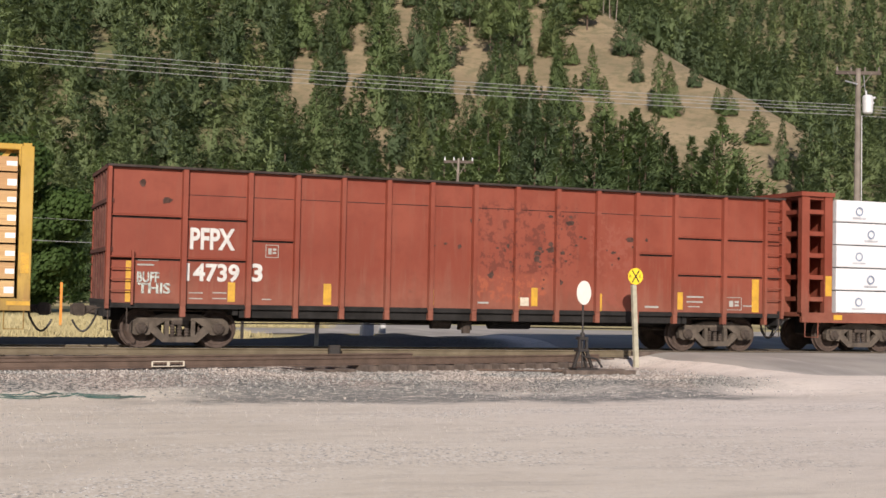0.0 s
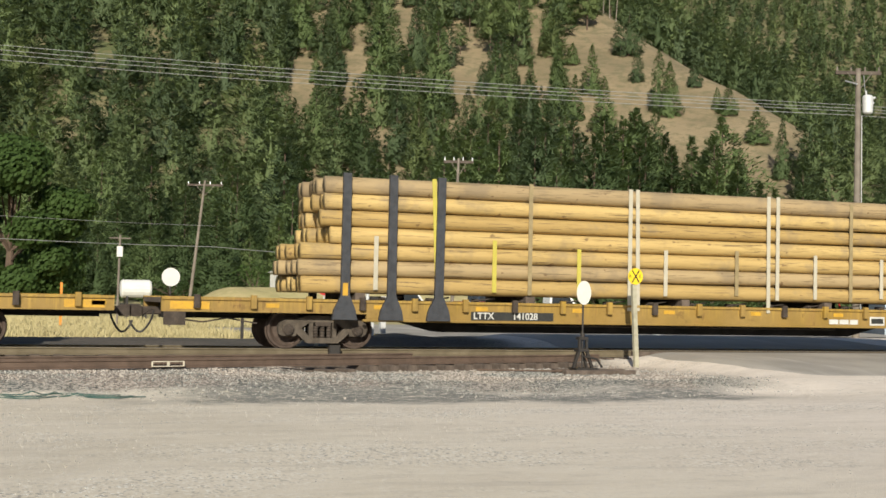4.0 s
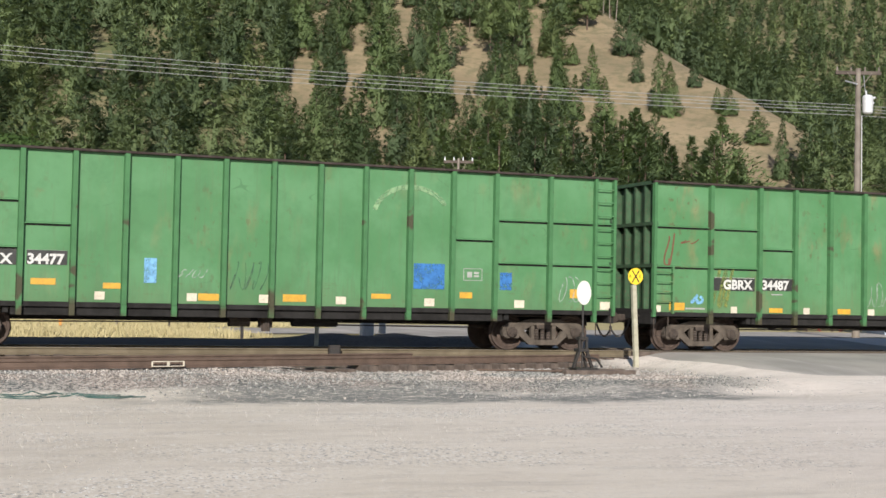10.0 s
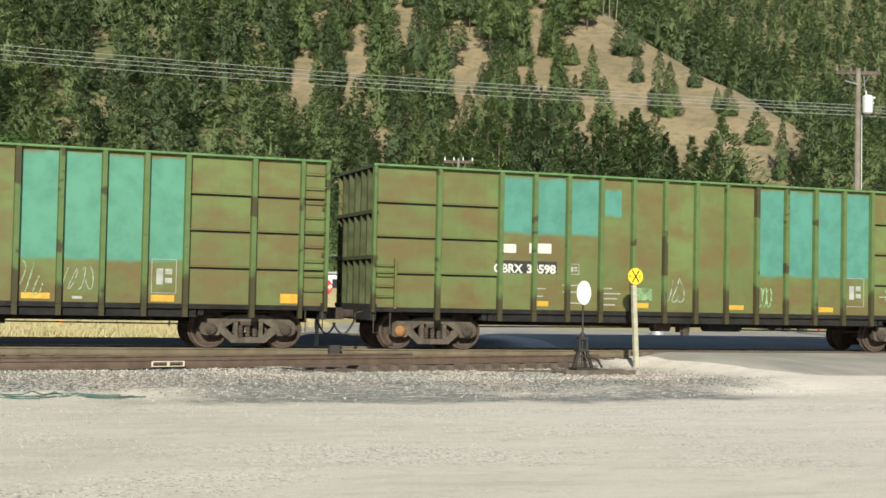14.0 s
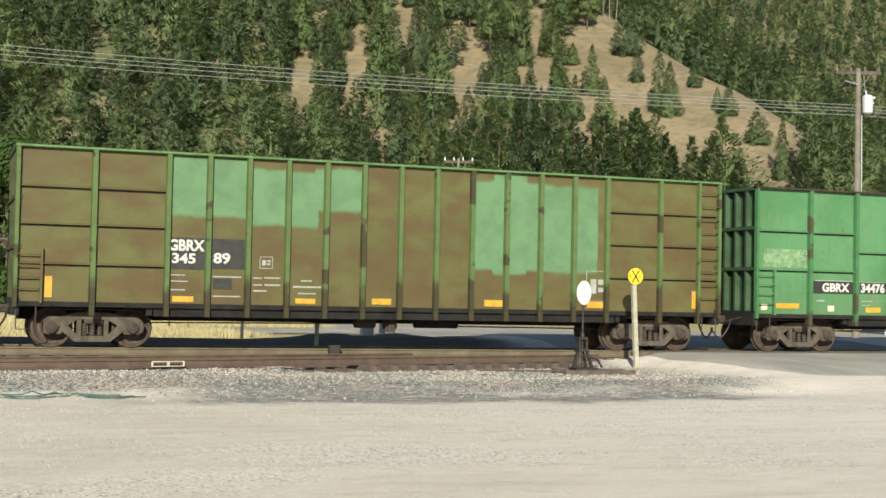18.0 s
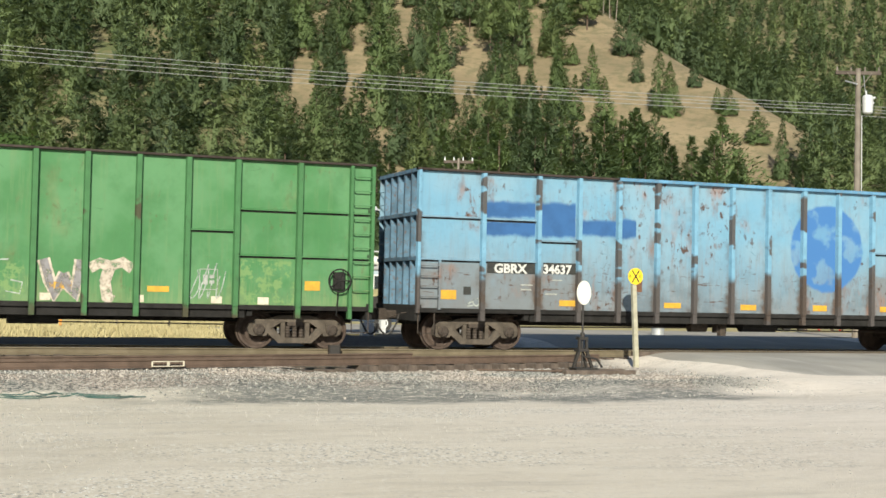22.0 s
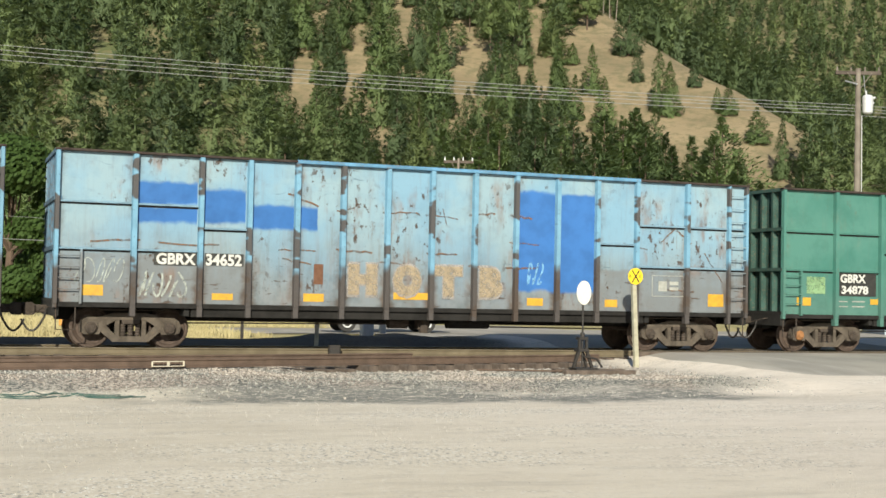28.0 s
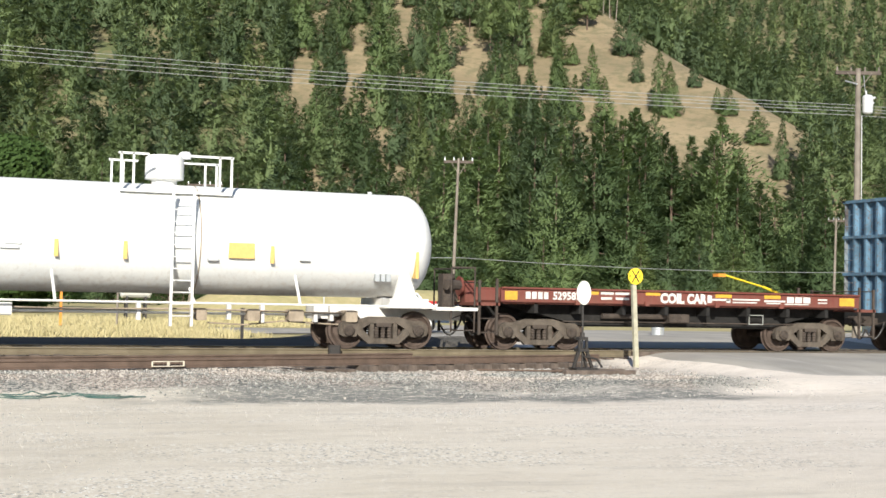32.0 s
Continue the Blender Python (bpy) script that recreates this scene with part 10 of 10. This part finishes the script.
    bars("stencil_text", ((2.77, 3.14, 1.46, 0.06), (3.19, 3.59, 1.46, 0.06), (2.78, 3.09, 1.33, 0.06), (3.2, 3.59, 1.33, 0.06), (6.69, 7.53, 1.38, 0.04), (6.69, 7.45, 1.31, 0.03), (7.68, 8.34, 1.35, 0.05), (7.75, 8.2, 1.3, 0.03), (9.4, 9.7, 1.42, 0.04), (9.4, 9.7, 1.34, 0.03)), white_mat, car, Y)


coil_car(-168.07)

# ---------------------------------------------------------------- white tank car
tank_white = car_paint("white_tank_paint", (0.68, 0.69, 0.68), (0.72, 0.72, 0.70), 0.05, grime=(0.50, 0.42, 0.34), grime_amount=0.35, grime_top=1.0, streak=0.25, rust_color=(0.40, 0.27, 0.16))


dusty_tank = simple("dusty_fitting", (0.33, 0.27, 0.20), 0.85, 0.0, 0.3, 4.0, dirty=0.5)
pale_orange = simple("faded_orange", (0.62, 0.42, 0.13), 0.6, 0.0, 0.1)


def tank_car(q):
    car = thing("tank_car", "white pressure tank car with domed end and top platform", "railway car", "train cars")
    CARS.append((car, q))
    zc, r, x0, x1 = 2.56, 1.30, -0.4, 19.75
    rings = []
    for k in range(9):
        a = math.pi / 2 * k / 8
        rings.append((max(0.02, r * math.sin(a)), x0 + 0.75 * (1 - math.cos(a))))
    for k in range(1, 8):
        rings.append((r, x0 + 0.75 + (x1 - x0 - 1.5) * k / 8))
    for k in range(9):
        a = math.pi / 2 * (1 - k / 8)
        rings.append((max(0.02, r * math.sin(a)), x1 - 0.75 * (1 - math.cos(a))))
    bm = bmesh.new()
    lathe(bm, rings, (0, 0, zc), "x", 48)
    part("tank", bm, tank_white, car, smooth=True)
    for x in (18.9, 0.5):
        bm = bmesh.new()
        prism(bm, [(x - 0.62, 1.02), (x + 0.75, 1.02), (x + 0.42, 1.22), (x + 0.18, 1.30), (x - 0.05, 1.85), (x - 0.25, 1.85), (x - 0.42, 1.25)], -1.25, -1.12, 1)
        box(bm, x - 0.5, x + 0.5, -1.2, 1.2, 1.0, 1.25)
        part("saddle", bm, tank_white, car)
        s = 1 if x > 5 else -1
        xe = x + s * 1.7
        boxes("stub_sill", [(min(x - s * 2.2, xe), max(x - s * 2.2, xe), -0.35, 0.35, 0.72, 1.08)], tank_white, car)
        boxes("end_platform", [(min(x + s * 0.6, xe), max(x + s * 0.6, xe), -1.5, 1.5, 0.98, 1.06)], tank_white, car)
        bm = bmesh.new()
        for dx in (1.0, 1.62):
            for y in (-1.46, 1.46):
                rod(bm, (x + s * dx, y, 0.45), (x + s * dx, y, 2.05), 0.022, 6)
        wire(bm, [(x + s * 1.0, -1.46, 2.05), (x + s * 1.62, -1.46, 2.05), (x + s * 1.62, 1.46, 2.05)], 0.022, 6)
        rod(bm, (x + s * 1.0, -1.46, 0.5), (x + s * 1.62, -1.46, 0.5), 0.018, 5)
        part("hand_rail", bm, truck_mat, car)
        bm = bmesh.new()
        box(bm, x + s * 1.15 - 0.16, x + s * 1.15 + 0.16, -0.9, -0.5, 1.06, 1.9, 0.03)
        rod(bm, (x + s * 1.0, -1.1, 1.62), (x + s * 1.4, -0.9, 1.62), 0.13, 10)
        part("brake_gear", bm, truck_mat, car)
        coupler(car, xe, s)
    bm = bmesh.new()
    wire(bm, [(1.5, -1.42, 1.06), (18.3, -1.42, 1.06)], 0.026, 6)
    for x in (4.2, 7.4, 10.5, 13.6, 16.1):
        rod(bm, (x, -1.42, 1.06), (x - 0.08, -1.16, 1.75 if x in (10.5, 16.1) else 1.4), 0.035, 6)
    part("side_rail", bm, tank_white, car)
    bm = bmesh.new()
    wire(bm, [(2, -0.9, 0.82), (17.2, -0.9, 0.82)], 0.03, 6)
    part("brake_pipe", bm, tank_white, car)
    for k, x in enumerate((9.3, 12.4, 14.5, 15.3, 16.6, 17.0)):
        boxes("pipe_hanger", [(x - 0.05, x + 0.05, -1.0, -0.8, 0.62 + 0.03 * (k % 3), 1.05)], tank_white, car, bevel=0.015)
    for x, w in ((13.7, 0.24), (14.9, 0.3), (15.9, 0.36), (17.3, 0.3)):
        boxes("bracket_box", [(x, x + w, -1.15, -0.75, 0.66, 0.94)], dusty_tank, car, "dusty grey-brown fitting", bevel=0.03)
    bm = bmesh.new()
    wire(bm, [(14.0, -0.85, 0.6), (14.9, -0.85, 0.56), (15.8, -0.85, 0.66), (17.4, -0.85, 0.58)], 0.02, 6)
    wire(bm, [(9.0, -1.0, 0.9), (11.2, -1.0, 0.88), (13.4, -1.0, 0.92), (17.6, -1.0, 0.86)], 0.025, 6)
    part("air_pipe", bm, dusty_tank, car)
    bm = bmesh.new()
    lathe(bm, [(1.296, 13.72), (1.306, 13.72), (1.306, 13.75), (1.296, 13.75)], (0, 0, 2.56), "x", 48)
    part("shell_seam", bm, dusty_tank, car, "brownish seam round the tank", smooth=True)
    boxes("valve_box", [(9.05, 9.6, -1.2, -0.8, 0.72, 1.0)], tank_white, car, bevel=0.03)
    # ladder and platform round the dome
    ladder(car, 13.08, 13.52, 0.62, 3.6, tank_white, y=-1.40, count=11, rails=True, stand=0.03)
    bm = bmesh.new()
    lathe(bm, [(0.30, 3.75), (0.30, 3.95), (0.46, 3.98), (0.46, 4.48), (0.40, 4.55), (0.1, 4.58)], (13.05, 0, 0), "z", 24)
    part("dome", bm, tank_white, car)
    bm = bmesh.new()
    lathe(bm, [(0.14, 4.5), (0.16, 4.62), (0.1, 4.68)], (13.55, 0.1, 0), "z", 12)
    part("valve", bm, tank_white, car)
    bm = bmesh.new()
    for a, b in ((-0.95, -0.7), (0.7, 0.95)):
        box(bm, 11.9, 14.5, a, b, 3.60, 3.66)
    box(bm, 11.9, 12.2, -0.7, 0.7, 3.60, 3.66), box(bm, 14.2, 14.5, -0.7, 0.7, 3.60, 3.66)
    part("top_platform", bm, tank_white, car)
    for x in (11.92, 12.2, 14.2, 14.48):
        for y in (-0.93, 0.93):
            boxes("rail_post", [(x - 0.025, x + 0.025, y - 0.025, y + 0.025, 3.6, 4.5)], tank_white, car)
    for y in (-0.93, 0.93):
        boxes("top_rail", [(11.85, 12.55, y - 0.025, y + 0.025, 4.46, 4.51)], tank_white, car)
        boxes("top_rail", [(13.5, 14.53, y - 0.025, y + 0.025, 4.46, 4.51)], tank_white, car)
    truck(car, 0.9), truck(car, 18.30)
    Y = -1.302
    for x, z0, z1 in ((10.5, 2.05, 2.44), (12.02, 2.03, 2.44), (15.43, 2.02, 2.43), (7.2, 2.05, 2.44)):
        boxes("reflector", [(x - 0.045, x + 0.045, Y - 0.004, Y + 0.06, z0, z1)], pale_orange, car)
    boxes("placard", [(14.39, 15.0, Y - 0.006, Y + 0.06, 2.12, 2.48)], pale_orange, car, "orange-yellow warning placard")
    boxes("reflector", [(19.02, 19.1, -1.29, -1.0, 1.75, 2.4)], pale_orange, car)
    for k in range(3):
        boxes("data_panel", [(18.03 + 0.14 * k, 18.14 + 0.14 * k, -1.16, -1.0, 1.66, 1.85)], galv, car)
    for a, b, z0, z1 in ((9.4, 9.75, 2.3, 2.36), (9.3, 9.7, 2.2, 2.25), (13.9, 14.15, 2.05, 2.12), (16.1, 16.35, 2.1, 2.13)):
        boxes("stencil_text", [(a, b, Y - 0.003, Y + 0.08, z0, z1)], galv, car)


tank_car(-189.28)

# ---------------------------------------------------------------- red flatcar with wrapped lumber
wrap = simple("white_lumber_wrap", (0.66, 0.67, 0.68), 0.45, 0.0, 0.08, 2.0, dirty=0.05)
wrap_blue = simple("grey_blue_print", (0.22, 0.28, 0.38), 0.5)
wrap_pale = simple("pale_grey_print", (0.46, 0.48, 0.51), 0.5)


def wrapped_car():
    q, L = 225.4, 22.4
    car = thing("bulkhead_flatcar", "red bulkhead flatcar carrying white wrapped lumber", "railway car", "train cars")
    CARS.append((car, q))
    boxes("deck", [(0, L, -1.4, 1.4, 0.98, 1.09)], red_a, car)
    for y0, y1 in ((-1.46, -1.34), (1.34, 1.46)):
        boxes("side_sill", [(0, L, y0, y1, 0.82, 1.08)], red_a, car)
    for x0, x1 in ((0.0, 0.25), (0.75, 1.0), (L - 0.3, L)):
        for y in (-1.32, -0.45, 0.45, 1.32):
            boxes("bulkhead_post", [(x0, x1, y - 0.09, y + 0.09, 1.05, 4.3)], red_a, car)
    for z in (1.4, 2.0, 2.6, 3.2, 3.8, 4.2):
        boxes("bulkhead_rail", [(0.08, 0.9, -1.35, 1.35, z, z + 0.12)], red_a, car)
    boxes("bulkhead_sheet", [(0.9, 0.93, -1.35, 1.35, 1.09, 4.25)], red_a, car)
    boxes("bulkhead_cap", [(-0.05, 1.05, -1.45, 1.45, 4.28, 4.4)], red_a, car)
    boxes("center_sill", [(1, L - 1, -0.3, 0.3, 0.5, 1.0)], under_mat, car)
    coupler(car, 0, -1), coupler(car, L, 1)
    stirrup(car, 0.1, red_a, y=-1.45)
    truck(car, 2.2), truck(car, 20.2)
    plate("reflector", 1.02, 1.3, 0.9, 1.04, yellow_mat, car, y=-1.464), plate("reflector", 0.78, 0.98, 1.55, 2.1, yellow_mat, car, y=-1.412)
    load = load_on(q, "wrapped_lumber_load", "white plastic wrapped lumber bundles with blue round print", "lumber")
    rng = random.Random(4)
    for row in range(5):
        for k in range(6):
            a = 1.12 + k * 3.4
            p = boxes("wrapped_pack", [(a, a + 3.37, -1.42 + rng.uniform(-0.015, 0.015), 1.4, 1.1 + row * 0.63, 1.1 + row * 0.63 + 0.6)], wrap, load, bevel=0.02)
            for j in range(4):
                bm = bmesh.new()
                x, z = a + 0.75 + (j % 2) * 1.5 + (row % 2) * 0.4, 1.4 + row * 0.63
                if j < 2:
                    for m in range(20):
                        u0, u1 = 6.2832 * m / 20, 6.2832 * (m + 1) / 20
                        bm.faces.new([bm.verts.new((x + q_ * math.cos(u_), -1.441, z + q_ * math.sin(u_))) for q_, u_ in ((0.085, u0), (0.125, u0), (0.125, u1), (0.085, u1))])
                    bmesh.ops.remove_doubles(bm, verts=bm.verts[:], dist=0.0005)
                    part("round_print", bm, wrap_blue, p)
                    boxes("print_line", [(x - 0.22, x + 0.22, -1.442, -1.436, z - 0.2, z - 0.16)], wrap_pale, p)


wrapped_car()

# ---------------------------------------------------------------- movement
def motions():
    """The whole train rolls by; its wheels turn while they pass the camera."""
    times = [t * 1.0 for t in range(0, 33)]
    for car, q in CARS:
        walk(car, [(t, pose(q + travel(t), 0, 0)) for t in times])
    # the dark pickup draws up to the crossing and waits
    stops = [(0.0, -26.0, 24.0), (17.0, -26.0, 24.0), (18.5, -12.0, 22.6), (20.0, 3.0, 21.2), (21.5, 13.2, 20.4), (23.0, 17.2, 20.2), (SECONDS, 17.2, 20.2)]
    walk(WAITING, [(t, pose(x, y, -0.17, 0, 0, -4)) for t, x, y in stops])
    home = {car: q for car, q in CARS}
    for w, car, x in WHEELSETS:
        ks = [k for k in range(0, 961) if -6 < home[car] + x + travel(k / 30.0) < 36]
        place = Matrix.Translation((x, 0, WHEEL_R))
        if not ks:
            continue
        first = travel(ks[0] / 30.0)
        rows = []
        if ks[0] > 0:
            rows.append((0.0, place))
        for k in ks:
            rows.append((k / 30.0, place @ Matrix.Rotation((travel(k / 30.0) - first) / WHEEL_R, 4, "Y")))
        if ks[-1] < 960:
            rows.append((SECONDS, rows[-1][1]))
        walk(w, rows)


motions()
